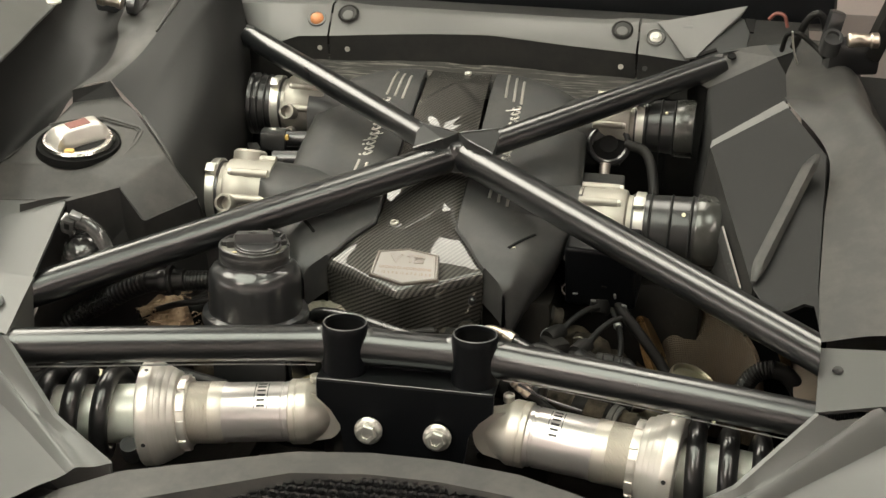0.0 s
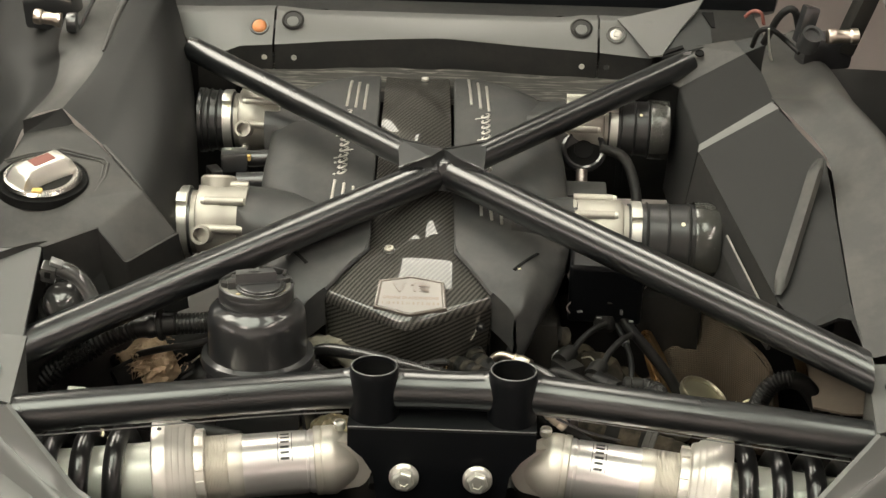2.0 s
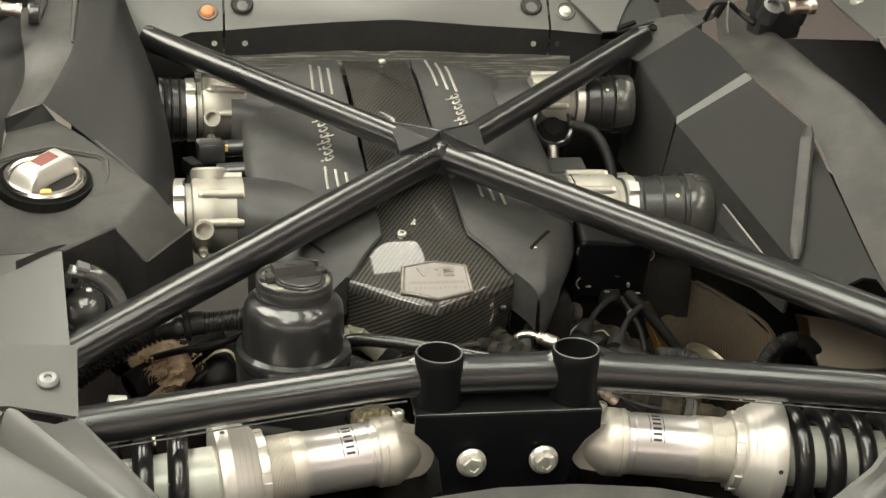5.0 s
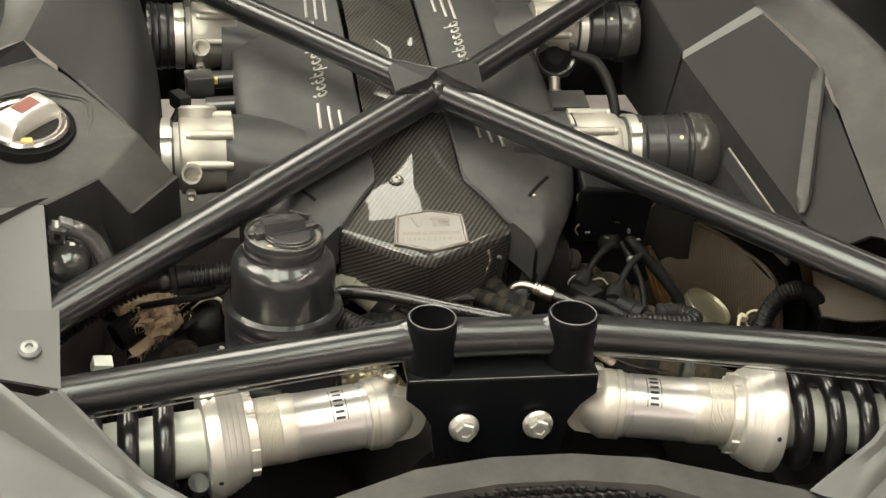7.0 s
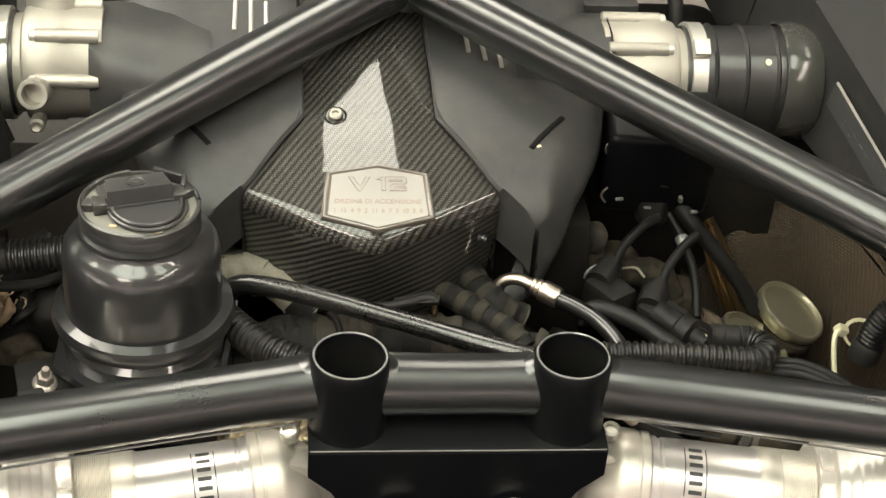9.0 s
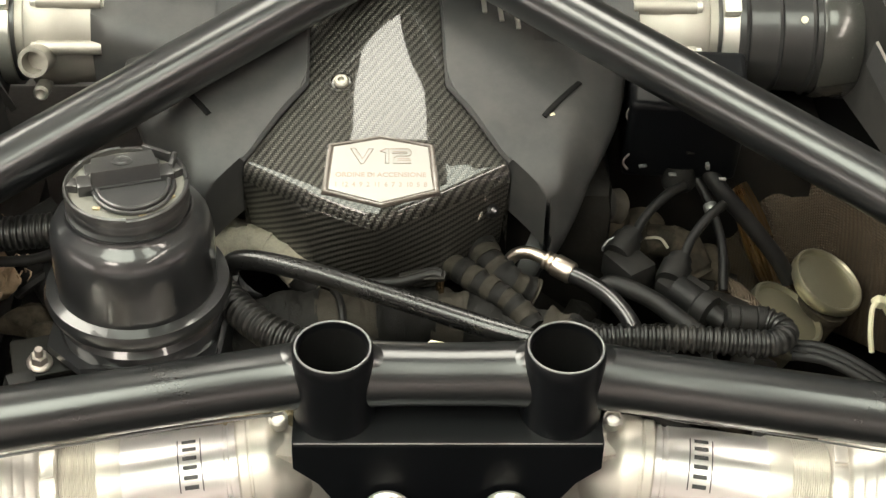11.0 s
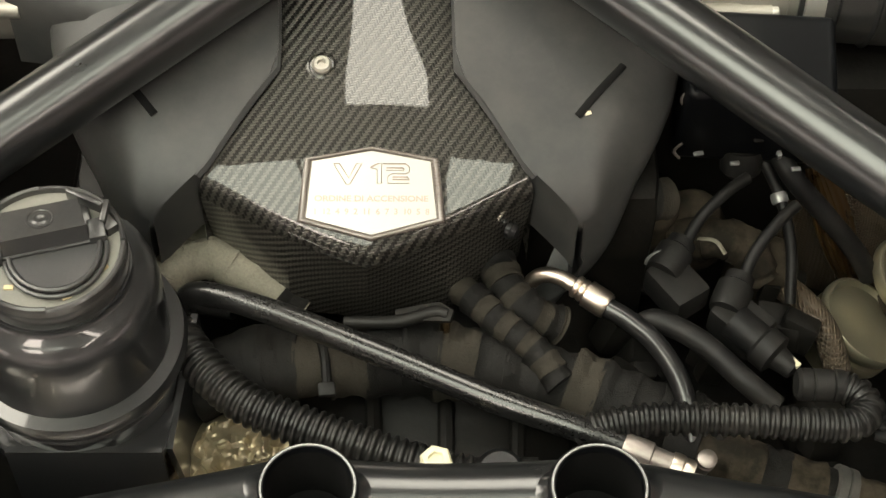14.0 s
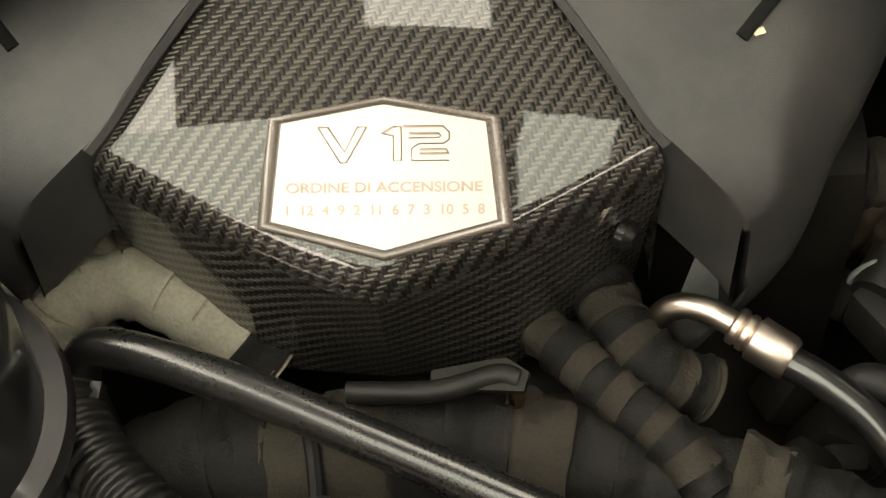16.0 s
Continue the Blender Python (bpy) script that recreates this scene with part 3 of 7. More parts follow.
# ---- dampers ----
def damper(s):
    a = Vector((0.098 * s, 0.008, -0.1155))
    d = Vector((s, -0.115, -0.065)).normalized()
    t = thing("coilover_damper", a + d * 0.1, "silver aluminium coilover damper with black coil spring", "shock absorber", "rear coilover dampers")
    part("body", lathe(a, d, [(0.0, 0.03), (0.0342, 0.03), (0.0342, 0.0425), (0.0328, 0.0435), (0.0328, 0.0455), (0.0338, 0.0465), (0.0338, 0.111), (0.0345, 0.1125), (0.0345, 0.166)], 64), M_POLISH, t, "polished damper body")
    th = [(0.0346, 0.1125), (0.0351, 0.1135), (0.0351, 0.126)]
    for i in range(17):
        th += [(0.0352, 0.128 + i * 0.0015), (0.0346, 0.1287 + i * 0.0015)]
    part("thread", lathe(a, d, th, 48, closed=False), M_BLAST, t, "fine threaded section")
    cap = part("end_cap", lathe(a, d, [(0.0, -0.017), (0.008, -0.0162), (0.0165, -0.0115), (0.0245, -0.002), (0.0305, 0.0075), (0.034, 0.0125), (0.0365, 0.0165), (0.037, 0.0185), (0.037, 0.0285), (0.0362, 0.029), (0.0362, 0.0302), (0.037, 0.031), (0.037, 0.0365), (0.0358, 0.038), (0.033, 0.038)], 48), M_BLAST, t, "domed champagne end cap")
    part("valve_screw", lathe(a + d * 0.012 + Vector((0, 0.008, 0.034)), (0, -0.2, 1), [(0.0065, 0), (0.0065, 0.007), (0.0048, 0.008), (0.0042, 0.005), (0, 0.005)], 14), M_ZINC, cap)
    rim = [(0.012, 0.03)] + [(-0.004 - 0.02 * math.sin(q), 0.026 * math.cos(q)) for q in (radians(v) for v in range(10, 175, 15))] + [(0.012, -0.03)]
    ear = slab([a + Vector((s * x, -0.018, z)) for x, z in rim][::s], 0.02, 0.005)
    part("mounting_ear", ear, M_BLAST, cap)
    prof = [(0.035, 0.1525), (0.0405, 0.153), (0.0412, 0.1545), (0.0412, 0.163), (0.0462, 0.1636), (0.0478, 0.1652), (0.0492, 0.17), (0.0498, 0.1708), (0.0514, 0.172), (0.0527, 0.1765), (0.0533, 0.1773), (0.0548, 0.1785), (0.056, 0.183), (0.0566, 0.1838), (0.0578, 0.185), (0.0584, 0.1895), (0.0592, 0.19), (0.0596, 0.1915), (0.0596, 0.2035), (0.059, 0.2048), (0.057, 0.2055), (0.03, 0.2055)]
    ring = part("spring_collar", lathe(a, d, prof, 72, closed=False), M_COLLAR, t, "stepped turned aluminium spring collar", smooth=55)
    sd = d.orthogonal().normalized()
    for k in range(10):
        n = Matrix.Rotation(2 * math.pi * k / 10 + 0.2, 3, d) @ sd
        q = a + d * 0.1575 + n * 0.0415
        m = Matrix.Translation(q) @ Matrix((d, n.cross(d), n)).transposed().to_4x4()
        tooth = block((0, 0, 0), (0.0085, 0.0155, 0.003), (0, 0, 0), 0.0007)
        bmesh.ops.transform(tooth, matrix=m, verts=tooth.verts)
        part("spanner_tooth", tooth, M_COLLAR, ring)
    for k in range(4):
        n = Matrix.Rotation(2 * math.pi * k / 4 + 0.6, 3, d) @ sd
        part("pin_hole", lathe(a + d * 0.1965 + n * 0.0594, n, [(0.0, 0.0004), (0.0026, 0.0004), (0.0026, 0)], 10), M_INK, ring)
    part("sleeve", lathe(a, d, [(0.0, 0.205), (0.0335, 0.205), (0.0335, 0.43), (0, 0.43)], 40), M_WHITE, t, "pale sleeve inside the spring")
    turns, L0, L1 = 6.4, 0.217, 0.44
    e2 = d.cross(sd)
    pts = []
    for i in range(int(turns * 30) + 1):
        f = i / (turns * 30)
        ang = 2 * math.pi * turns * f * s + 0.4
        pts.append(a + d * (L0 + (L1 - L0) * f) + (sd * math.cos(ang) + e2 * math.sin(ang)) * 0.0462)
    part("spring", sweep(pts, 0.0106, 16), M_SPRING, t, "gloss black coil spring")
    # maker's label: plain dark bars in a frame
    c = a + d * 0.068
    for k in range(6):
        ang = radians(52 - k * 11)
        n = Vector((0, -math.sin(ang), math.cos(ang)))
        n = (n - d * n.dot(d)).normalized()
        tang = d.cross(n)
        p = c + n * 0.0339
        part("label_bar", slab([p - d * 0.0046 - tang * 0.0014, p + d * 0.0046 - tang * 0.0014, p + d * 0.0046 + tang * 0.0014, p - d * 0.0046 + tang * 0.0014][::s], 0.0004, 0), M_INK, t, "dark printed bars")
    for off in (-0.0074, 0.0074):
        arc = []
        for v in range(-6, 64, 7):
            ang = radians(v)
            n = Vector((0, -math.sin(ang), math.cos(ang)))
            n = (n - d * n.dot(d)).normalized()
            arc.append(c + d * off + n * 0.0339)
        part("label_frame", sweep(arc, 0.0004, 5), M_INK, t)


damper(-1)
damper(1)


# ---- fluid reservoir ----
def reservoir():
    c = Vector((-0.2115, 0.122, -0.002))
    t = thing("fluid_reservoir", (c.x, c.y, -0.142), "glossy black plastic fluid reservoir with a twist cap", "reservoir")
    body = [(0.0, -0.14), (0.05, -0.14), (0.052, -0.1), (0.057, -0.09), (0.058, -0.07), (0.0545, -0.066), (0.0545, -0.062), (0.063, -0.058), (0.0645, -0.052), (0.0625, -0.047), (0.0555, -0.045), (0.0552, -0.01), (0.0548, -0.002), (0.0525, 0.006), (0.048, 0.011), (0.0435, 0.0135), (0.042, 0.016), (0.042, 0.018), (0, 0.018)]
    part("tank", lathe(c, (0, 0, 1), body, 64), M_PLASTIC, t)
    z = 0.032
    cap = part("cap", lathe(c, (0, 0, 1), [(0.0, 0.012), (0.0402, 0.012), (0.0405, 0.022), (0.0412, 0.023), (0.0412, z - 0.0015), (0.0402, z), (0.0, z)], 52), M_CAP, t, "scuffed black screw cap")
    part("cap_disc", lathe(c + Vector((0, 0, z)), (0, 0, 1), [(0.0395, 0), (0.0388, 0.0009), (0, 0.0009)], 52), M_CAPDISC, cap, "dusty grey cap face")
    part("cap_wall", lathe(c + Vector((0, 0, z)), (0, 0, 1), [(0.0412, -0.002), (0.0414, 0.003), (0.0405, 0.0038), (0.0388, 0.0038), (0.0382, 0.003), (0.038, -0.001)], 52, closed=False), M_CAP, cap, "raised wall round the cap")
    rot = 15
    m = pose(c.x, c.y, c.z + z, 0, 0, rot)
    w = lambda x, y, h: m @ Vector((x, y, h))
    # D-shaped lid with a double lip, and the flat grip block behind it
    half = [(0.004 + 0.0235 * math.cos(a), -0.004 + 0.026 * math.sin(a)) for a in (radians(d) for d in range(180, 361, 12))]
    part("lid_plate", slab([w(x, y, 0.0045) for x, y in half], 0.0045, 0.001), M_CAP, cap)
    for r, h in ((1.0, 0.0052), (1.12, 0.0032)):
        part("lid_lip", sweep([w(x * r, -0.006 + (y + 0.006) * r, h) for x, y in half], 0.0015, 8), M_CAP, cap)
    back = [w(-0.022, -0.001, 0.0165), w(0.0225, -0.001, 0.0165), w(0.0205, 0.021, 0.0125), w(-0.0195, 0.021, 0.0125)]
    part("grip", slab(back, 0.0145, 0.0014), M_CAP, cap)
    ledge = block(w(0, 0.016, 0.003), (0.05, 0.018, 0.006), (0, 0, rot), 0.0012)
    block(w(0, -0.001, 0.003), (0.056, 0.007, 0.006), (0, 0, rot), 0.001, bm=ledge)
    for sx in (-1, 1):
        block(w(0.027 * sx, 0.002, 0.0045), (0.009, 0.013, 0.009), (0, 0, rot), 0.001, bm=ledge)
        block(w(0.0335 * sx, 0.006, 0.003), (0.007, 0.009, 0.007), (0, 0, rot + 25 * sx), 0.0008, bm=ledge)
    block(w(0.024, 0.0215, 0.0085), (0.022, 0.003, 0.0075), (0, 0, rot - 42), 0.0008, bm=ledge)
    block(w(0.033, 0.0115, 0.007), (0.003, 0.014, 0.007), (0, 0, rot - 20), 0.0008, bm=ledge)
    part("grip_ledge", ledge, M_CAP, cap)
    part("emblem", lathe(w(0.0, 0.0105, 0.0145), (0, 0.18, 1), [(0.0075, 0), (0.0075, 0.0006), (0.0066, 0.0006), (0.0062, 0.0002), (0.0042, 0.0002), (0.0038, 0.0005), (0.002, 0.0005), (0.0016, 0.0002), (0, 0.0002)], 24, closed=False), M_CAP, cap)
    for a0, a1 in ((-8, 62), (88, 268)):
        arc = [w(0.0398 * math.cos(a), 0.0398 * math.sin(a), 0.0022) for a in (radians(d) for d in range(a0, a1, 6))]
        part("cap_rim", sweep(arc, 0.0018, 8, flat=1.7), M_CAP, cap)
    for x, y in ((0.0285, -0.0205), (0.006, -0.0345), (-0.0235, -0.0205)):
        dab = block(w(x * 0.94, y * 0.94, 0.0014), (0.005, 0.003, 0.0012), (0, 0, 20 + 900 * x), 0.0005)
        part("paint_dab", dab, M_DAB, cap, "faded yellow paint mark")
    # bracket under the tank
    foot = bmesh.new()
    z0 = -0.084
    slab([(c.x - 0.035, c.y - 0.056, z0), (c.x + 0.052, c.y - 0.056, z0), (c.x + 0.06, c.y + 0.0, z0 - 0.004), (c.x + 0.056, c.y + 0.05, z0 - 0.01), (c.x - 0.06, c.y + 0.05, z0), (c.x - 0.062, c.y - 0.03, z0)], 0.006, 0.001, foot)
    slab([(c.x - 0.035, c.y - 0.058, z0 + 0.004), (c.x - 0.035, c.y - 0.058, z0 - 0.05), (c.x + 0.052, c.y - 0.058, z0 - 0.05), (c.x + 0.052, c.y - 0.058, z0 + 0.004)], 0.004, 0.001, foot)
    slab([(c.x + 0.064, c.y - 0.05, -0.165), (c.x + 0.07, c.y + 0.03, -0.165), (c.x + 0.066, c.y + 0.03, -0.072), (c.x + 0.056, c.y - 0.05, -0.09)], 0.004, 0.001, foot)
    part("bracket", foot, M_PLASTIC, t, "black moulded support bracket")
    part("bracket_arm", block((c.x - 0.066, c.y - 0.026, -0.099), (0.046, 0.034, 0.005), (12, -4, 12), 0.0015), M_GREASE, t)
    part("bracket_nut", hexagon_head((c.x - 0.068, c.y - 0.034, -0.097), (0.1, -0.2, 1), 0.011, 0.007, 0.009, 0.002), M_DULL, t)
    part("stud", lathe((c.x - 0.0672, c.y - 0.0355, -0.090), (0.1, -0.2, 1), [(0.003, 0), (0.003, 0.008), (0.0025, 0.009), (0, 0.009)], 10), M_DULL, t)


reservoir()

# ---- engine covers ----
ZC = [(0.15, -0.034), (0.162, -0.0255), (0.178, -0.0165), (0.207, 0.0015), (0.222, 0.0075), (0.237, 0.0128), (0.252, 0.0168), (0.268, 0.0206), (0.285, 0.0247), (0.3, 0.0287), (0.315, 0.0335), (0.335, 0.0405), (0.355, 0.0467), (0.375, 0.0525), (0.43, 0.067), (0.48, 0.08), (0.61, 0.112), (0.66, 0.117)]
ZS = [(0.17, -0.06), (0.185, -0.024), (0.188, -0.018), (0.193, -0.012), (0.2, -0.0055), (0.21, 0.002), (0.222, 0.009), (0.24, 0.0165), (0.3, 0.033), (0.375, 0.047), (0.48, 0.074), (0.61, 0.108), (0.66, 0.112)]
EDGE = [(0.2, 0.094), (0.262, 0.0505), (0.66, 0.043)]


def axis_x(y):
    """The engine's middle line."""
    return XC - 0.012 * max(0.0, y - 0.27) / 0.39


def carbon_cover():
    t = thing("carbon_engine_cover", (XC, 0.3, 0.0), "glossy carbon fibre centre engine cover with twill weave", "engine cover")
    rows = []
    N = 24
    us = [-1 + 2 * k / N for k in range(N + 1)]
    for v in [0, 0.02, 0.06] + [i / 12 for i in range(1, 13)]:
        row = []
        for u in us:
            yf = 0.1605 + 0.040 * abs(u) ** 1.25
            y = yf + (0.262 - yf) * v
            half = 0.0962 + (0.0505 - 0.0962) * v
            x = XC + u * half
            z = between(ZC, y) - 1.05 * (x - XC) ** 2 - (0.006 if v == 0 else 0.0015 if v == 0.02 else 0)
            row.append(Vector((x, y, z)))
        rows.append(row)
    for i in range(1, 61):
        y = 0.262 + 0.398 * i / 60
        half = between(EDGE, y)
        dip = -0.03 * max(0.0, (y - 0.57) / 0.09) ** 1.5
        hump = lambda u: 0.004 * min(1.0, max(0.0, 3.2 * (1 - 0.75 * abs(u) - abs(y - 0.535) / 0.075)))
        ease = min(1.0, (y - 0.262) / 0.06)
        rows.append([Vector((axis_x(y) + u * half, y, between(ZC, y) + 0.001 * ease - (1.05 + 1.5 * ease) * (u * half) ** 2 + dip * (1 - 0.6 * u * u) * 0.35 + hump(u))) for u in us])
    bm = loft(rows)
    front = rows[0]
    def foot(u):
        """How far forward the lower edge stands: flat across the middle, swept back at the sides."""
        return 0.1725 + 0.036 * max(0.0, (abs(u) - 0.5) / 0.5) ** 1.1

    skirt = [front]
    for drop, share in ((0.004, 0.0), (0.028, 0.35), (0.05, 0.7), (0.073, 1.0)):
        skirt.append([Vector((p.x - (p.x - XC) * 0.05 * share, (p.y - 0.0008) * (1 - share) + foot(u) * share, p.z - drop)) for p, u in zip(front, us)])
    loft(skirt[:2], bm)
    for side in (0, -1):
        edge = [r[side] for r in rows]
        loft([edge, [p + Vector((0, 0.002, -0.014 - 0.058 * max(0, 1 - i / 12))) for i, p in enumerate(edge)]], bm)
    bmesh.ops.remove_doubles(bm, verts=bm.verts, dist=0.0003)
    part("shell", bm, M_CARBON, t, "lacquered carbon fibre shell", smooth=38)
    part("skirt", loft(skirt[1:]), M_CARBON_SKIRT, t, "faceted carbon fibre front skirt", smooth=7)
    # screw
    p = Vector((-0.0735, 0.264, between(ZC, 0.264) - 0.0008))
    n = Vector((0, -0.26, 0.96))
    part("screw_well", lathe(p, n, [(0.0088, 0.0), (0.0088, 0.0012), (0.0076, 0.0015), (0.007, 0.0004), (0, 0.0004)], 28), M_CARBON, t)
    part("screw", lathe(p, n, [(0.0058, 0.0006), (0.0058, 0.003), (0.0045, 0.0042), (0.0025, 0.0042), (0.0022, 0.002), (0, 0.002)], 20), M_ALU, t, "dull steel button screw")
    part("rear_screw", lathe((axis_x(0.648) + 0.01, 0.648, between(ZC, 0.648) - 0.006), (0, -0.1, 1), [(0.005, 0), (0.005, 0.003), (0.0025, 0.004), (0, 0.0025)], 16), M_ZINC, t)
    part("side_screw", lathe((XC + 0.083, 0.194, -0.045), (0.8, -0.6, 0.1), [(0.0055, 0), (0.0055, 0.003), (0.003, 0.006), (0, 0.006)], 16), M_SPRING, t)


carbon_cover()


def plaque():
    """Six-cornered plate set in a raised frame on the slope of the carbon cover."""
    o = Vector((XC + 0.003, 0.1925, -0.0056))
    up = Vector((0, 0.0295, 0.0185)).normalized()
    rt = Vector((1, 0, 0))
    n = rt.cross(up)
    at = lambda x, y, h: o + rt * x + up * y + n * h
    hexa = [(-0.0335, 0.0155), (0, 0.0215), (0.0335, 0.0155), (0.037, -0.0165), (0, -0.0262), (-0.037, -0.0165)]
    t = thing("engine_plaque", o, "six-cornered polished metal plaque with etched firing order", "plaque")
    part("plate", slab([at(x, y, 0.0018) for x, y in hexa][::-1], 0.004, 0.0006), M_PLAQUE, t)
    ring = []
    big = lambda k: [(x * k, y * k) for x, y in hexa]
    bm = loft([[at(x, y, h) for x, y in big(k)] for k, h in ((1.005, 0.0012), (1.02, 0.0009), (1.03, 0.0012), (1.05, 0.0026), (1.08, 0.003), (1.11, 0.0026), (1.135, 0.0008), (1.15, -0.005))], close=True)
    bmesh.ops.bevel(bm, geom=[e for e in bm.edges if e.calc_face_angle(0) > radians(25) and abs((e.verts[0].co - e.verts[1].co).length) < 0.006], offset=0.0012, segments=2, affect="EDGES", clamp_overlap=True)
    part("frame", bm, M_FRAME, t, "raised lacquered frame", smooth=70)

    def words(text, size, y, stretch=1.0, gap=1.0):
        c = bpy.data.curves.new("words", "FONT")
        c.body, c.size, c.align_x, c.align_y, c.extrude, c.space_character = text, size, "CENTER", "CENTER", 0.00015, gap
        c.offset = 0.00012
        tmp = new("tmp_words", c)
        bpy.context.view_layer.update()
        me = bpy.data.meshes.new_from_object(tmp.evaluated_get(bpy.context.evaluated_depsgraph_get()))
        bpy.data.objects.remove(tmp)
        m = Matrix((rt * stretch, up, n)).transposed().to_4x4()
        m.translation = at(0, y, 0.00195)
        me.transform(m)
        me.materials.append(M_LETTER)
        ob = new("etched_lettering", me)
        ob.parent = t
        ob.matrix_parent_inverse = Matrix.Translation(-o)
        ob["label"] = "pale etched letters and numbers"

    def stroke(pts, r=0.0005):
        part("etched_stroke", sweep([at(x, y, 0.002) for x, y in pts], r, 6, flat=0.4), M_LETTER, t, "etched outline of the letters V12")

    stroke([(-0.0215, 0.0142), (-0.0182, 0.0142), (-0.0128, 0.006), (-0.0085, 0.0142), (-0.0055, 0.0142), (-0.0122, 0.0025), (-0.0142, 0.0025), (-0.0215, 0.0142)])
    stroke([(-0.0005, 0.012), (0.0035, 0.0142), (0.0058, 0.0142), (0.0058, 0.003), (0.0032, 0.003), (0.0032, 0.0112), (-0.0005, 0.012)])
    stroke([(0.0065, 0.0142), (0.0195, 0.0142), (0.0215, 0.0122), (0.0215, 0.0098), (0.0195, 0.0085), (0.0115, 0.0085), (0.0092, 0.007), (0.0092, 0.003), (0.0215, 0.003)])
    stroke([(0.0085, 0.0118), (0.018, 0.0118), (0.0188, 0.0112), (0.018, 0.0104), (0.0082, 0.0104)])
    stroke([(0.0118, 0.0066), (0.0205, 0.0066), (0.0215, 0.0052), (0.0118, 0.0052)])
    words("ORDINE DI ACCENSIONE", 0.0047, -0.0058, 1.2)
    words("1  12  4  9  2  11  6  7  3  10  5  8", 0.0047, -0.0132, 1.03)


plaque()


OUTER = [(0.185, 0.126), (0.1865, 0.134), (0.19, 0.1405), (0.197, 0.146), (0.206, 0.151), (0.215, 0.1555), (0.23, 0.1655), (0.249, 0.176), (0.275, 0.183), (0.297, 0.187), (0.31, 0.188), (0.34, 0.19), (0.45, 0.192), (0.55, 0.188), (0.62, 0.17), (0.645, 0.14), (0.655, 0.11)]


def cover_edge(y):
    return 0.0515 if y >= 0.262 else 0.0515 + (0.262 - y) * 0.71 + max(0.0, 0.206 - y) * 0.75


def cover_top(o, y):
    """Height of a side cover at the offset o from the engine's middle line."""
    out = between(OUTER, y)
    inner = min(cover_edge(y), out - 0.004)
    u = min(1.0, max(0.0, (o - inner) / (out - inner)))
    fall = 0.014 + 0.012 * max(0.0, 1 - (y - 0.186) / 0.09) ** 2
    return between(ZS, y) - 0.004 * u * u - fall * max(0.0, (u - 0.62) / 0.38) ** 2.2


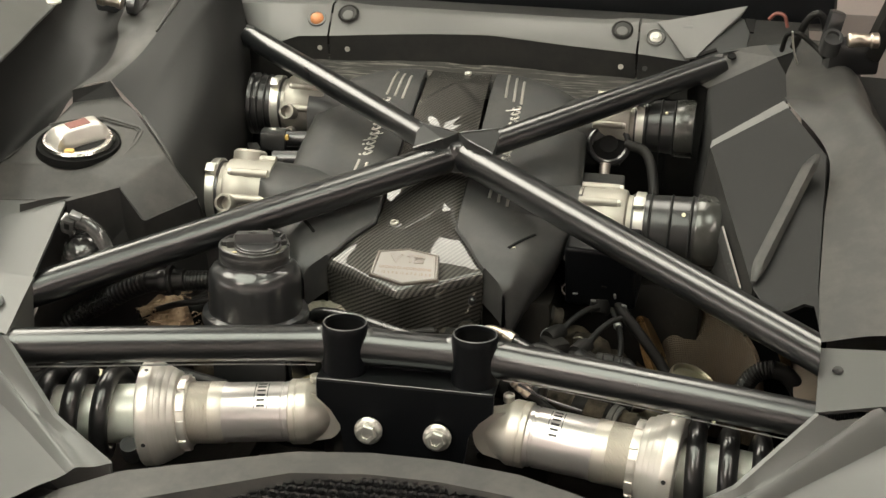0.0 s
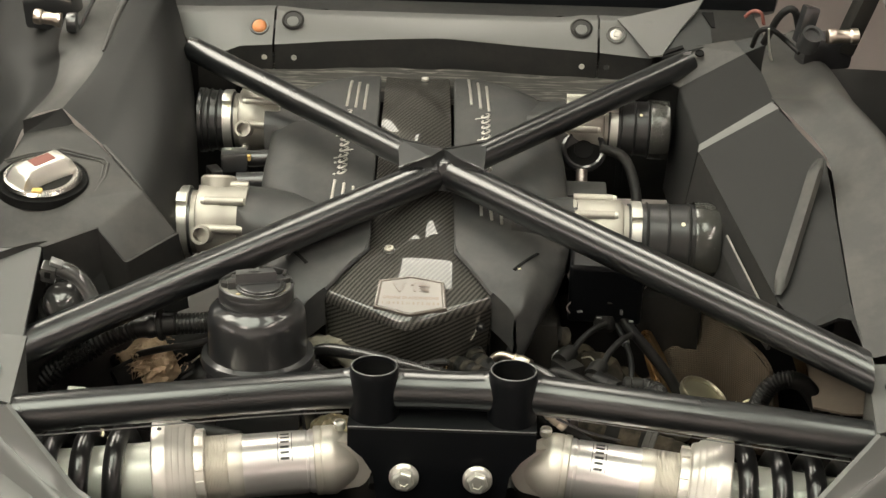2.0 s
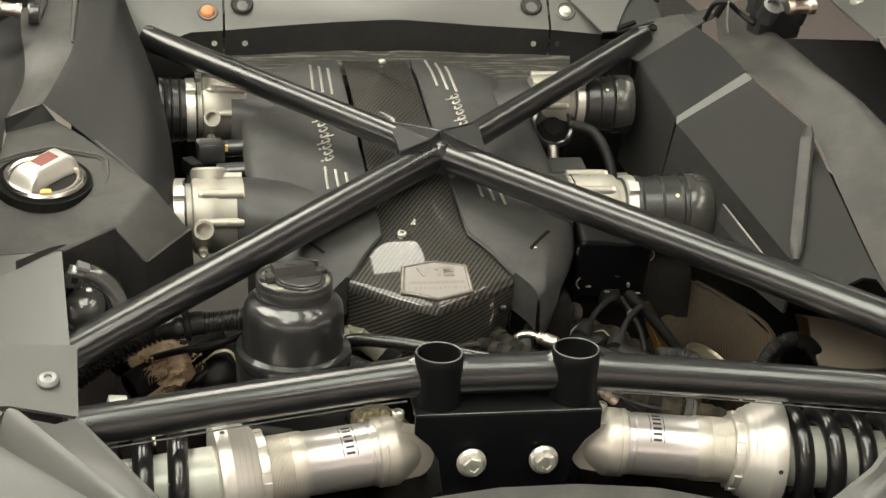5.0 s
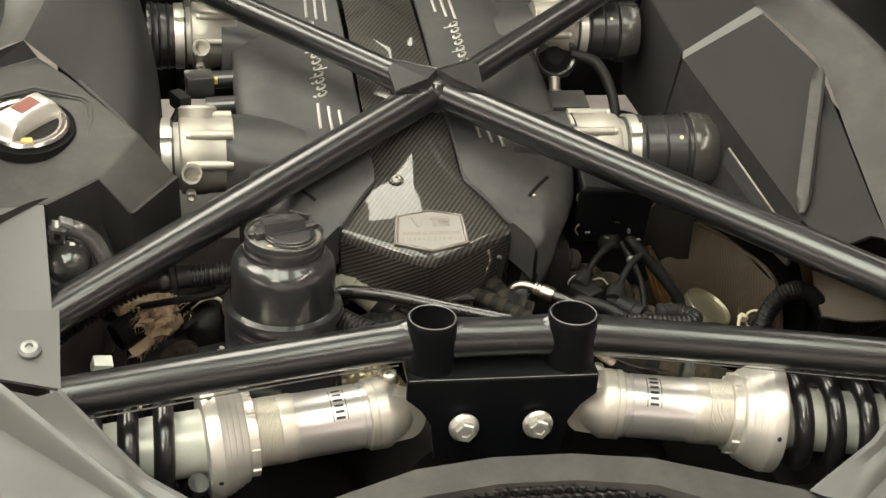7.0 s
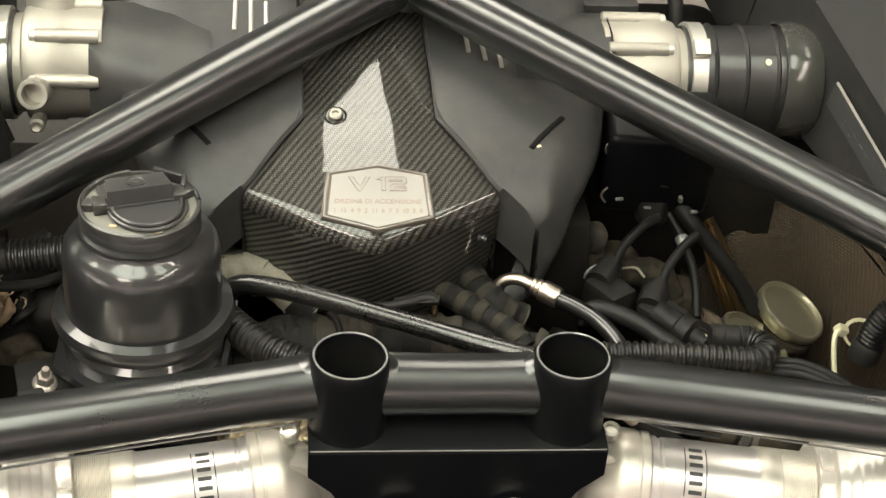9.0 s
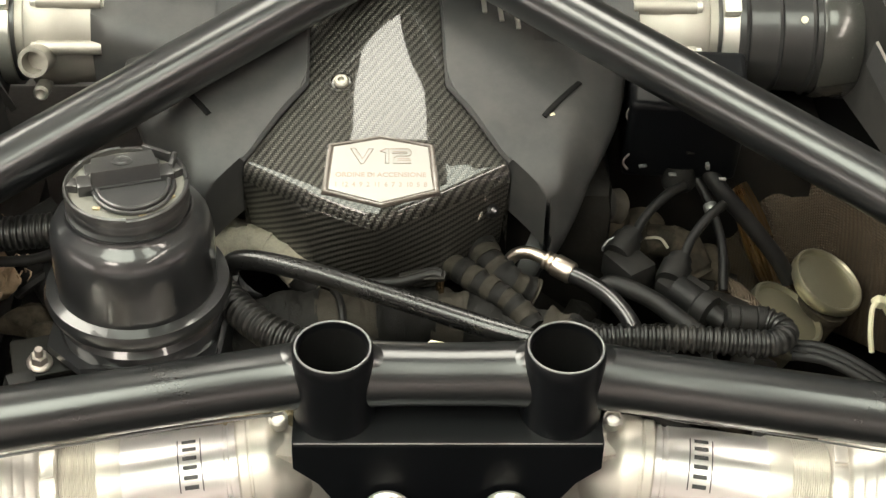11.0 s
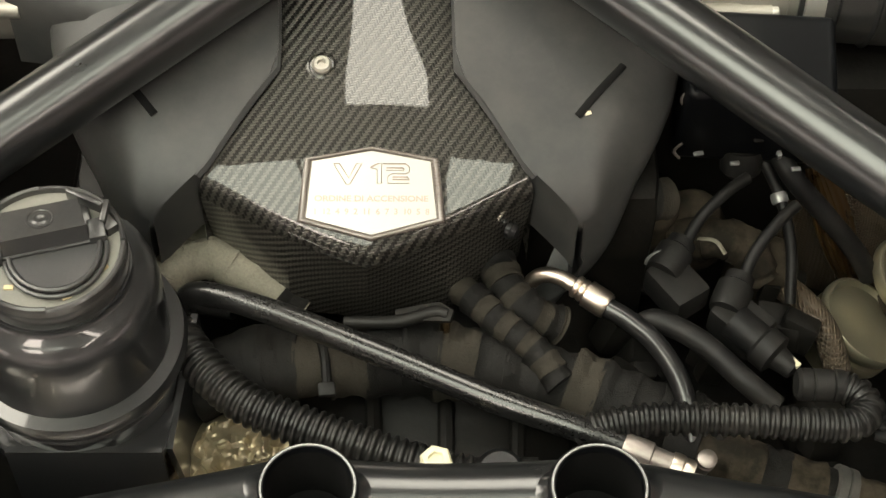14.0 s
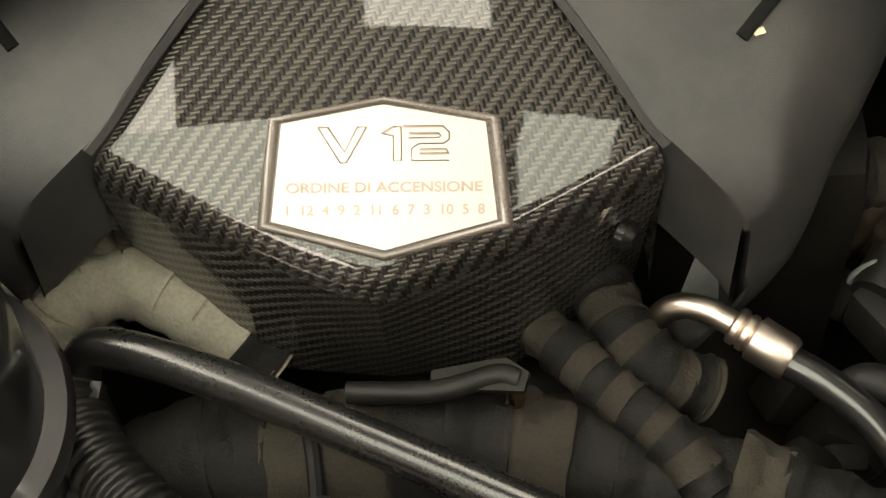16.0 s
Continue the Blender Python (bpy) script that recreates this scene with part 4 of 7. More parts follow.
def side_cover(s):
    t = thing("engine_side_cover", (XC + s * 0.1, 0.4, 0.0), "matt black moulded engine cover with silver inlays", "engine cover", "engine side covers")
    outer = OUTER
    rows = []
    ys = [0.185, 0.186, 0.188, 0.191, 0.195, 0.2, 0.207, 0.216, 0.228, 0.24, 0.255] + [0.255 + 0.4 * i / 24 for i in range(1, 25)]
    for y in ys:
        inner = cover_edge(y)
        out = between(outer, y)
        inner = min(inner, out - 0.004)
        zt = between(ZS, y)
        fall = 0.014 + 0.012 * max(0.0, 1 - (y - 0.186) / 0.09) ** 2
        row = []
        for k in range(17):
            u = k / 16
            x = inner + (out - inner) * u
            drop = 0.004 * u * u + fall * max(0.0, (u - 0.62) / 0.38) ** 2.2
            row.append((x, zt - drop))
        x, z = row[-1]
        row = [(inner, zt - 0.03 - 0.018 * min(1.0, max(0.0, (0.245 - y) / 0.03))), (inner, zt - 0.004)] + row
        for dx, dz in ((0.002, -0.005), (0.0012, -0.014), (-0.004, -0.03), (-0.011, -0.046), (-0.02, -0.058), (-0.04, -0.064)):
            row.append((x + dx, z + dz))
        rows.append([Vector((axis_x(y) + s * a, y, b)) for a, b in row])
    f = rows[0]
    for dy, dz in ((-0.001, -0.004), (0.001, -0.009), (0.006, -0.018), (0.014, -0.028), (0.024, -0.038), (0.038, -0.046)):
        rows.insert(0, [Vector((p.x, p.y + dy, min(p.z, f[2].z) + dz)) for p in f])
    part("shell", loft(rows), M_COVER, t, smooth=50)
    # arms out to the throttle bodies
    for y0, zc, reach in ((0.355, 0.012, 0.212 if s < 0 else 0.2), (0.585, 0.062, 0.2 if s < 0 else 0.238)):
        arm = []
        for u, half, hz in ((0.12, 0.062, 0.03), (0.165, 0.06, 0.034), (0.2, 0.052, 0.038), (reach, 0.047, 0.042)):
            x = axis_x(y0) + s * u
            arm.append([Vector((x, y0 + half * cx, zc + hz * cz)) for cx, cz in ((-1, -0.9), (-1, 0.35), (-0.8, 0.75), (-0.3, 0.98), (0.3, 1.0), (0.8, 0.8), (1, 0.4), (1, -0.9))])
        a = loft(arm, close=True)
        a.faces.new([v for v in a.verts][-8:])
        part("intake_arm", a, M_COVER, t, smooth=40)
    # three inlaid bars, rear and front: far end, near end, and the offsets of both
    if s < 0:
        bars = ((0.635, 0.565, 0.0895, 0.0935), (0.629, 0.562, 0.0785, 0.0815), (0.622, 0.557, 0.0675, 0.07), (0.4, 0.353, 0.0992, 0.1015), (0.394, 0.349, 0.0874, 0.0885), (0.387, 0.346, 0.0755, 0.0765))
    else:
        bars = ((0.65, 0.577, 0.0695, 0.073), (0.641, 0.568, 0.082, 0.0852), (0.629, 0.563, 0.0935, 0.0962), (0.378, 0.331, 0.0825, 0.083), (0.368, 0.322, 0.0935, 0.0955), (0.356, 0.314, 0.1065, 0.1075))
    for a, b, oa, ob in bars:
        row = [Vector((axis_x(a + (b - a) * k / 6) + s * (oa + (ob - oa) * k / 6), a + (b - a) * k / 6, cover_top(oa + (ob - oa) * k / 6, a + (b - a) * k / 6) + 0.0006)) for k in range(7)]
        part("inlay_bar", sweep(row, 0.0019, 8, flat=0.45), M_STRIPE, t, "thin silver bar")
    # maker's script as a run of plain slanted loops and strokes
    def on(o, y):
        return Vector((axis_x(y) + s * o, y, cover_top(o, y) + 0.0007))

    side = -s
    for i, tall in enumerate((1.5, 0, 0, 0, 1.3, 0, 0, -1.2, 1.3, 0, 0, 0)):
        y, o = 0.552 - i * 0.0122, 0.0915
        loop = []
        for k in range(13):
            q = radians(40 + 26.5 * k)
            v = math.sin(q)
            loop.append(on(o + side * 0.0052 * v, y + 0.0036 * math.cos(q) - 0.0035 * v))
        part("script_loop", sweep(loop, 0.0014, 6, flat=0.45), M_STRIPE, t, "silver slanted loop")
        if tall:
            ends = [on(o + side * u, y - 0.004 - 0.35 * u) for u in ((-0.005, 0.002, 0.012 * tall / 1.3) if tall > 0 else (0.005, -0.002, -0.0115))]
            part("script_stroke", sweep(curve_through(ends, 3), 0.0014, 6, flat=0.45), M_STRIPE, t, "silver slanted stroke")
    for y in (0.4365, 0.412):
        part("script_dot", lathe(on(0.0915 + side * 0.0095, y), (0, -0.25, 1), [(0.0021, 0), (0.0018, 0.0005), (0, 0.0006)], 12), M_STRIPE, t, "silver dot")
    # slot near the nose
    strip = []
    for k in range(9):
        o, y = 0.121 + 0.028 * k / 8, 0.232 + 0.033 * k / 8
        strip.append(Vector((axis_x(y) + s * o, y, cover_top(o, y) + 0.0003)))
    part("slot", sweep(strip, 0.0026, 8, flat=0.45), M_VOID, t, "narrow dark slot")
    if s > 0:
        part("paint_fleck", block((axis_x(0) + 0.127, 0.234, cover_top(0.127, 0.234) + 0.0004), (0.004, 0.0025, 0.0006), (8, 0, 20), 0.0002), M_CREAM, t, "tiny white fleck")
    # groove beside the carbon
    groove = [Vector((axis_x(y) + s * (cover_edge(y) + 0.0012), y, between(ZS, y) - 0.0035)) for y in (0.203, 0.21, 0.225, 0.245, 0.262, 0.3, 0.36, 0.42, 0.48, 0.54, 0.6, 0.65)]
    part("gap_seal", sweep(groove, 0.003, 6), M_INK, t, "dark gap seal")


side_cover(-1)
side_cover(1)


# ---- throttle bodies and intake hoses ----
def throttle_body(s, x0, y, z, stub, hose, k=1.0):
    t = thing("throttle_body", (x0, y, z), "cast aluminium throttle body with black intake hose", "throttle body", "throttle bodies")
    ax = Vector((s, -0.01, -0.02))
    base = (x0, y, z)
    part("housing", lathe(base, ax, [(0.0, -0.01), (0.043, -0.01), (0.044, 0.0), (0.044, 0.02), (0.0455, 0.022), (0.0455, 0.046), (0.044, 0.05), (0.039, 0.052), (0.039, 0.06), (0, 0.06)], 48), M_ALU, t, "bare cast aluminium housing")
    for ang in (-70, -20, 35, 80):
        a = radians(ang)
        q = Vector((x0, y - 0.045 * math.sin(a), z + 0.045 * math.cos(a)))
        boss = part("bolt_boss", sweep(straight(q + Vector((-s * 0.008, 0, 0)), q + Vector((s * 0.04, 0, 0)), 2), 0.0056, 16), M_ALU, t)
        part("boss_bolt", lathe(q + Vector((s * 0.04, 0, 0)), (s, 0, 0), [(0.0046, 0), (0.0046, 0.004), (0.003, 0.005), (0, 0.003)], 14), M_ZINC, boss)
    if stub:
        q = Vector((x0 + s * 0.036, y - 0.034, z - 0.004))
        part("port", lathe(q, (s * 0.1, -0.9, 0.35), [(0.0, 0.02), (0.0085, 0.02), (0.0085, 0.036), (0.0115, 0.036), (0.012, 0.034), (0.012, 0.026), (0.0105, 0.022), (0.0105, 0)], 24), M_ALU, t)
        part("small_port", lathe(q + Vector((0.004 * s, -0.002, -0.026)), (0, -1, 0.2), [(0.006, 0), (0.006, 0.02), (0.004, 0.022), (0, 0.018)], 16), M_ALU, t)
    if s < 0:
        part("motor_bump", lathe((x0 + s * 0.03, y + 0.02, z + 0.03), (0, 0.45, 1), [(0.022, 0), (0.022, 0.018), (0.019, 0.021), (0, 0.022)], 28), M_ALU, t)
    L = hose
    ribs = [(0.0, 0.058), (0.0415, 0.058)]
    for n, u in enumerate((0.18, 0.42, 0.66, 0.84)):
        h = 0.062 + (L - 0.062) * u
        ribs += [(0.0425 + 0.001 * n, h - 0.002), (0.0448 + 0.001 * n, h), (0.0425 + 0.001 * n, h + 0.002)]
    ribs += [(0.046, L - 0.006), (0.0475, L - 0.003), (0.0475, L), (0, L)]
    h = part("intake_hose", lathe(base, ax, ribs, 44), M_HOSE, t, "ribbed black rubber hose")
    if s > 0:
        part("end_sleeve", lathe(base, ax, [(0.0462, L - 0.03), (0.0482, L - 0.0295), (0.0488, L - 0.027), (0.0488, L), (0.0483, L + 0.0008), (0.0465, L + 0.0008)], 44, closed=False), M_SLEEVE, h, "shiny grey end sleeve")
    clamp = part("hose_clamp", lathe(base, ax, [(0.0425, 0.061), (0.0448, 0.0612), (0.0448, 0.0735), (0.0425, 0.0737)], 48), M_ZINC, t, "steel worm drive clamp")
    part("clamp_screw", block(Vector(base) + Vector((s * 0.067, -0.028, 0.04)), (0.013, 0.014, 0.009), (35, 0, 0), 0.0015), M_ZINC, clamp)
    part("chalk_dot", lathe(Vector(base) + Vector((s * (L - 0.045), -0.032, 0.0305)), (0, -0.72, 0.69), [(0.0028, 0), (0.0028, 0.0009), (0, 0.0012)], 10), M_CREAM, h)
    t.scale = (k, k, k)


throttle_body(-1, -0.262, 0.352, 0.012, True, 0.12)
throttle_body(-1, -0.246, 0.58, 0.068, True, 0.11, 0.92)
throttle_body(1, 0.155, 0.357, 0.008, False, 0.168)
throttle_body(1, 0.15, 0.57, 0.078, False, 0.155, 0.82)


def sensor_cluster():
    t = thing("map_sensor", (-0.287, 0.47, 0.04), "black sensor and plug between the intakes", "sensor")
    part("body", block((-0.287, 0.47, 0.05), (0.034, 0.03, 0.026), (0, 0, 8), 0.004), M_PLASTIC, t)
    part("plug", block((-0.31, 0.452, 0.035), (0.016, 0.03, 0.02), (0, 0, 25), 0.003), M_RUBBER, t)
    part("lock_clip", block((-0.268, 0.466, 0.055), (0.006, 0.008, 0.007), (0, 0, 0), 0.001), M_YELLOW, t, "small orange clip")
    part("loom", sweep(curve_through([(-0.31, 0.44, 0.03), (-0.318, 0.425, 0.012), (-0.3, 0.41, -0.01), (-0.28, 0.41, -0.03)], 6), 0.006, 10), M_RUBBER, t)
    f = thing("fuel_rail", (-0.24, 0.465, 0.03), "black ribbed rail beside the engine cover", "fuel rail")
    part("upper_bar", sweep(straight((-0.28, 0.49, 0.045), (-0.19, 0.49, 0.05), 2), 0.011, 16), M_PLASTIC, f)
    part("lower_bar", sweep(straight((-0.28, 0.445, 0.03), (-0.19, 0.445, 0.035), 2), 0.012, 16), M_PLASTIC, f)
    v = thing("breather_valve", (0.172, 0.53, 0.05), "smoked clear round breather valve with hose", "valve")
    c = Vector((0.166, 0.53, 0.058))
    w = Vector((0, -0.85, 0.5)).normalized()
    part("ring", lathe(c, w, [(0.0215, -0.006), (0.0265, -0.007), (0.03, -0.004), (0.0305, 0.001), (0.029, 0.005), (0.0255, 0.007), (0.0225, 0.005), (0.0215, -0.006)], 40, closed=False), M_PLASTIC, v, "smoked clear round ring")
    part("core", lathe(c, w, [(0.0, 0.003), (0.012, 0.003), (0.0125, 0.0), (0.019, -0.002), (0.022, -0.003), (0.022, -0.008), (0, -0.008)], 36), M_VOID, v, "dark valve core")
    part("neck", lathe((0.164, 0.512, 0.036), (0.0, -0.5, -0.85), [(0.0, -0.002), (0.0075, 0), (0.0075, 0.016), (0.009, 0.017), (0.009, 0.022), (0.006, 0.024), (0, 0.024)], 22), M_DULL, v, "bright metal neck")
    part("clip", block((0.174, 0.498, 0.018), (0.007, 0.006, 0.007), (0, 0, 0), 0.001), M_YELLOW, v)
    part("base_box", block((0.163, 0.458, 0.018), (0.062, 0.04, 0.028), (8, 0, 0), 0.003), M_COVER, v, "plain black box below the ring")
    part("hose", sweep(curve_through([(0.19, 0.53, 0.06), (0.218, 0.51, 0.055), (0.232, 0.47, 0.025), (0.235, 0.44, -0.03)], 8), 0.007, 12), M_RUBBER, v)


sensor_cluster()

# ---- bodywork round the bay ----
def left_side_panel():
    t = thing("fuel_filler_panel", (-0.47, 0.25, 0.08), "faceted matt grey side panel with a round fuel filler", "body panel")

    def top(x, y):
        """Height of the sloped upper face."""
        return (x, y, 0.095 - 0.032 * (x + 0.476) + 0.25 * (y - 0.25))

    a, b = (-0.455, 0.15, 0.058), (-0.4, 0.189, 0.068)
    c, d, e = (-0.368, 0.181, 0.03), (-0.32, 0.237, 0.044), (-0.358, 0.243, 0.093)
    g, h, l = (-0.427, 0.338, 0.1115), (-0.468, 0.377, 0.1235), (-0.5215, 0.3465, 0.12)
    rim = [(-0.526, 0.3, 0.109), (-0.541, 0.261, 0.0985), (-0.559, 0.2, 0.0825), (-0.66, 0.19, 0.06)]
    k = (-0.66, 0.135, 0.05)
    cr = top(-0.47, 0.205)
    faces = [[e, g, h, l, *rim[:3], cr], [e, cr, b], [e, b, c, d], [cr, rim[2], rim[3], k, a, b], [e, d, (-0.315, 0.27, -0.01), (-0.335, 0.28, 0.03), (-0.36, 0.3, 0.05), g]]
    part("panel", shell(faces, 0.005, 0.004), M_PANEL, t, smooth=30)
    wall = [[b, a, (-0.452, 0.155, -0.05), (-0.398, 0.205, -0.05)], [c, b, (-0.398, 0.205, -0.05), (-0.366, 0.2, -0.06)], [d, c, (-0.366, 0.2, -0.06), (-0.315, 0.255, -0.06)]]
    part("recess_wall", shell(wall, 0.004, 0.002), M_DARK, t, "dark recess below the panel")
    n = Vector((0.05, -0.185, 1)).normalized()
    cap_at = Vector((-0.476, 0.25, 0.095)) + n * 0.0035
    part("filler_seat", lathe(cap_at, n, [(0.0, 0.0006), (0.0495, 0.0006), (0.0505, 0.0022), (0.052, 0.002), (0.0535, -0.008)], 56, closed=False), M_VOID, t, "black filler recess")
    sx = Vector((1, 0, 0)) - n * n.x
    sy = n.cross(sx)
    for grow, r in ((1.0, 0.0019), (0.93, 0.0012)):
        rib = [cap_at - n * 0.004 + (sx * x + sy * y) * grow for x, y in ((-0.055, 0.04), (-0.032, 0.055), (0.0064, 0.071), (0.06, 0.055), (0.067, 0.047), (0.0695, 0.02), (0.0625, -0.02))]
        for q in rib:
            q.z = max(q.z, top(q.x, q.y)[2] - 0.0004)
        part("moulded_rib", sweep(rib, r, 10), M_PANEL, t)
    f = part("fuel_cap", lathe(cap_at, n, [(0.0, 0.001), (0.045, 0.001), (0.0455, 0.005), (0.043, 0.008), (0.038, 0.0085), (0.035, 0.007), (0.034, 0.002)], 56, closed=False), M_CHROME, t, "polished aluminium fuel cap ring")
    part("cap_well", lathe(cap_at, n, [(0.0345, 0.0035), (0.03, 0.0025), (0, 0.0025)], 40, closed=False), M_LINER, f, "dark well inside the cap")
    side = Vector((0.75, -0.66, 0)).normalized()
    side = (side - n * side.dot(n)).normalized()
    fw = n.cross(side)
    rows = []
    for u in [-1 + i / 8 for i in range(17)]:
        w = 0.0135 + 0.004 * u * u
        hgt = 0.021 * (1 - abs(u) ** 7) + 0.006
        c0 = cap_at + fw * (u * 0.039)
        rows.append([c0 - side * w + n * 0.003, c0 - side * w * 0.95 + n * (hgt - 0.003), c0 - side * w * 0.7 + n * hgt, c0 + side * w * 0.7 + n * hgt, c0 + side * w * 0.95 + n * (hgt - 0.003), c0 + side * w + n * 0.003])
    part("grip", loft(rows), M_COLLAR, f, "arched aluminium grip", smooth=50)
    q = cap_at + n * 0.0278 + fw * 0.001
    part("grip_label", slab([q - side * 0.008 - fw * 0.014, q + side * 0.008 - fw * 0.014, q + side * 0.008 + fw * 0.014, q - side * 0.008 + fw * 0.014], 0.001, 0.0003), M_RED, f, "worn red label")
    q = cap_at + sx * 0.003 - sy * 0.037 + n * 0.008
    part("paint_mark", block(q, (0.012, 0.007, 0.005), (20, 0, 0), 0.0015), M_YELLOW, f, "yellow paint mark")


left_side_panel()


def left_liner():
    near = [(-0.482, 0.381, 0.143), (-0.425, 0.341, 0.11), (-0.368, 0.275, 0.08), (-0.34, 0.262, 0.02), (-0.335, 0.262, -0.05)]
    far = [(-0.43, 0.74, 0.27), (-0.4, 0.69, 0.215), (-0.372, 0.645, 0.13), (-0.362, 0.62, 0.06), (-0.36, 0.61, -0.03)]
    edge = [(-0.482, 0.382, 0.1425), (-0.462, 0.44, 0.165), (-0.449, 0.475, 0.188), (-0.447, 0.575, 0.215), (-0.43, 0.74, 0.27)]
    w = thing("wheel_arch_liner", near[2], "rounded matt dark grey inner arch liner", "body panel")
    a, b, top = curve_through(near, 10), curve_through(far, 10), curve_through(edge, 6)
    m = len(top) - 1
    rows = []
    for i, (p, q) in enumerate(zip(a, b)):
        free = min(1.0, i / 9) ** 0.7
        row = []
        for k in range(m + 1):
            u = k / m
            bowed = p.lerp(q, u) + Vector((0.35, -0.15, 0.9)) * 0.042 * math.sin(math.pi * u)
            row.append((top[k] + (p - a[0]) * (1 - u) + (q - b[0]) * u).lerp(bowed, free))
        rows.append(row)
    part("skin", loft(rows), M_LINER, w, smooth=60)
    part("mount_hole", lathe((-0.384, 0.628, 0.171), (0.5, -0.5, 0.7), [(0.0, 0.001), (0.004, 0.001), (0.005, 0.0)], 16), M_VOID, w)
    part("front_flange", sweep(curve_through([Vector(p) + Vector((0.002, -0.003, 0.0015)) for p in near[1:4]], 6), 0.0022, 8), M_PANEL, w, "rolled front flange")
    part("edge_bead", sweep(curve_through([Vector(p) + Vector((-0.001, 0, 0.001)) for p in edge[2:]], 8), lambda s, r: 0.0015 + 0.0035 * min(1.0, 2.5 * s), 10), M_PANEL, w, "raised bead along the edge")
    # strip between the liner and the hollow beside it
    lower = [(-0.522, 0.35, 0.1365), (-0.507, 0.43, 0.15), (-0.507, 0.478, 0.172), (-0.512, 0.51, 0.2), (-0.525, 0.72, 0.25)]
    f = thing("liner_flange", (-0.5, 0.45, 0.16), "smooth grey flange beside the arch liner", "body panel")
    part("strip", patch([Vector(p) + Vector((0.0, 0.0, -0.0008)) for p in edge], lower, 0.003), M_PANEL, f)
    part("riser", slab([(-0.482, 0.381, 0.1425), (-0.522, 0.349, 0.1365), (-0.5215, 0.3465, 0.12), (-0.468, 0.3775, 0.1235)], 0.003, 0.0008), M_LINER, f, "dark step above the filler panel")
    brink = [(-0.64, 0.2, 0.06), (-0.559, 0.2, 0.083), (-0.541, 0.261, 0.099), (-0.526, 0.3, 0.1095), (-0.522, 0.347, 0.128), (-0.507, 0.43, 0.149), (-0.507, 0.478, 0.171), (-0.512, 0.51, 0.199), (-0.53, 0.72, 0.25)]
    floor = [(-0.66, 0.16, 0.04), (-0.6, 0.16, 0.03), (-0.59, 0.25, 0.06), (-0.575, 0.31, 0.085), (-0.565, 0.37, 0.105), (-0.555, 0.45, 0.125), (-0.555, 0.5, 0.15), (-0.56, 0.55, 0.175), (-0.57, 0.72, 0.215)]
    lip = [(-0.7, 0.06, 0.18), (-0.549, 0.14, 0.192), (-0.562, 0.2, 0.195), (-0.575, 0.265, 0.196), (-0.588, 0.34, 0.196), (-0.606, 0.44, 0.197), (-0.62, 0.52, 0.197), (-0.64, 0.62, 0.198), (-0.67, 0.82, 0.2)]
    aa, bb, cc = curve_through(brink, 8), curve_through(floor, 8), curve_through(lip, 8)
    part("hollow", loft([curve_through([p, p.lerp(q, 0.4) + Vector((0, 0, -0.004)), q, q.lerp(r, 0.45) + Vector((-0.02, 0, -0.012)), r + Vector((-0.012, 0, -0.008))], 5) for p, q, r in zip(aa, bb, cc)]), M_LINER, f, "dark hollow below the quarter panel", smooth=70)
    sheet = thing("quarter_panel", (-0.6, 0.4, 0.2), "grey painted outer quarter panel", "body panel")
    part("skin", patch([(-0.545, 0.1, 0.2), *[Vector(p) + Vector((0, 0, 0.004)) for p in lip[1:]], (-0.7, 0.95, 0.21)], [(-0.95, 0.06, 0.26), *[(-0.955 - 0.08 * (p[1] - 0.1), p[1], 0.27 + 0.05 * p[1]) for p in lip[1:]], (-1.05, 0.95, 0.31)], 0.02), M_BODY, sheet)
    part("panel_edge", sweep(curve_through([Vector(p) + Vector((-0.001, 0, 0.002)) for p in lip[1:]], 8), 0.0028, 8), M_BODY, sheet, "rolled edge")
    part("washer", lathe((-0.628, 0.545, 0.2045), (0.05, -0.1, 1), [(0.0, 0.004), (0.006, 0.0035), (0.007, 0.002), (0.0125, 0.0012), (0.013, -0.001)], 24, closed=False), M_ZINC, sheet, "washer head screw")


left_liner()


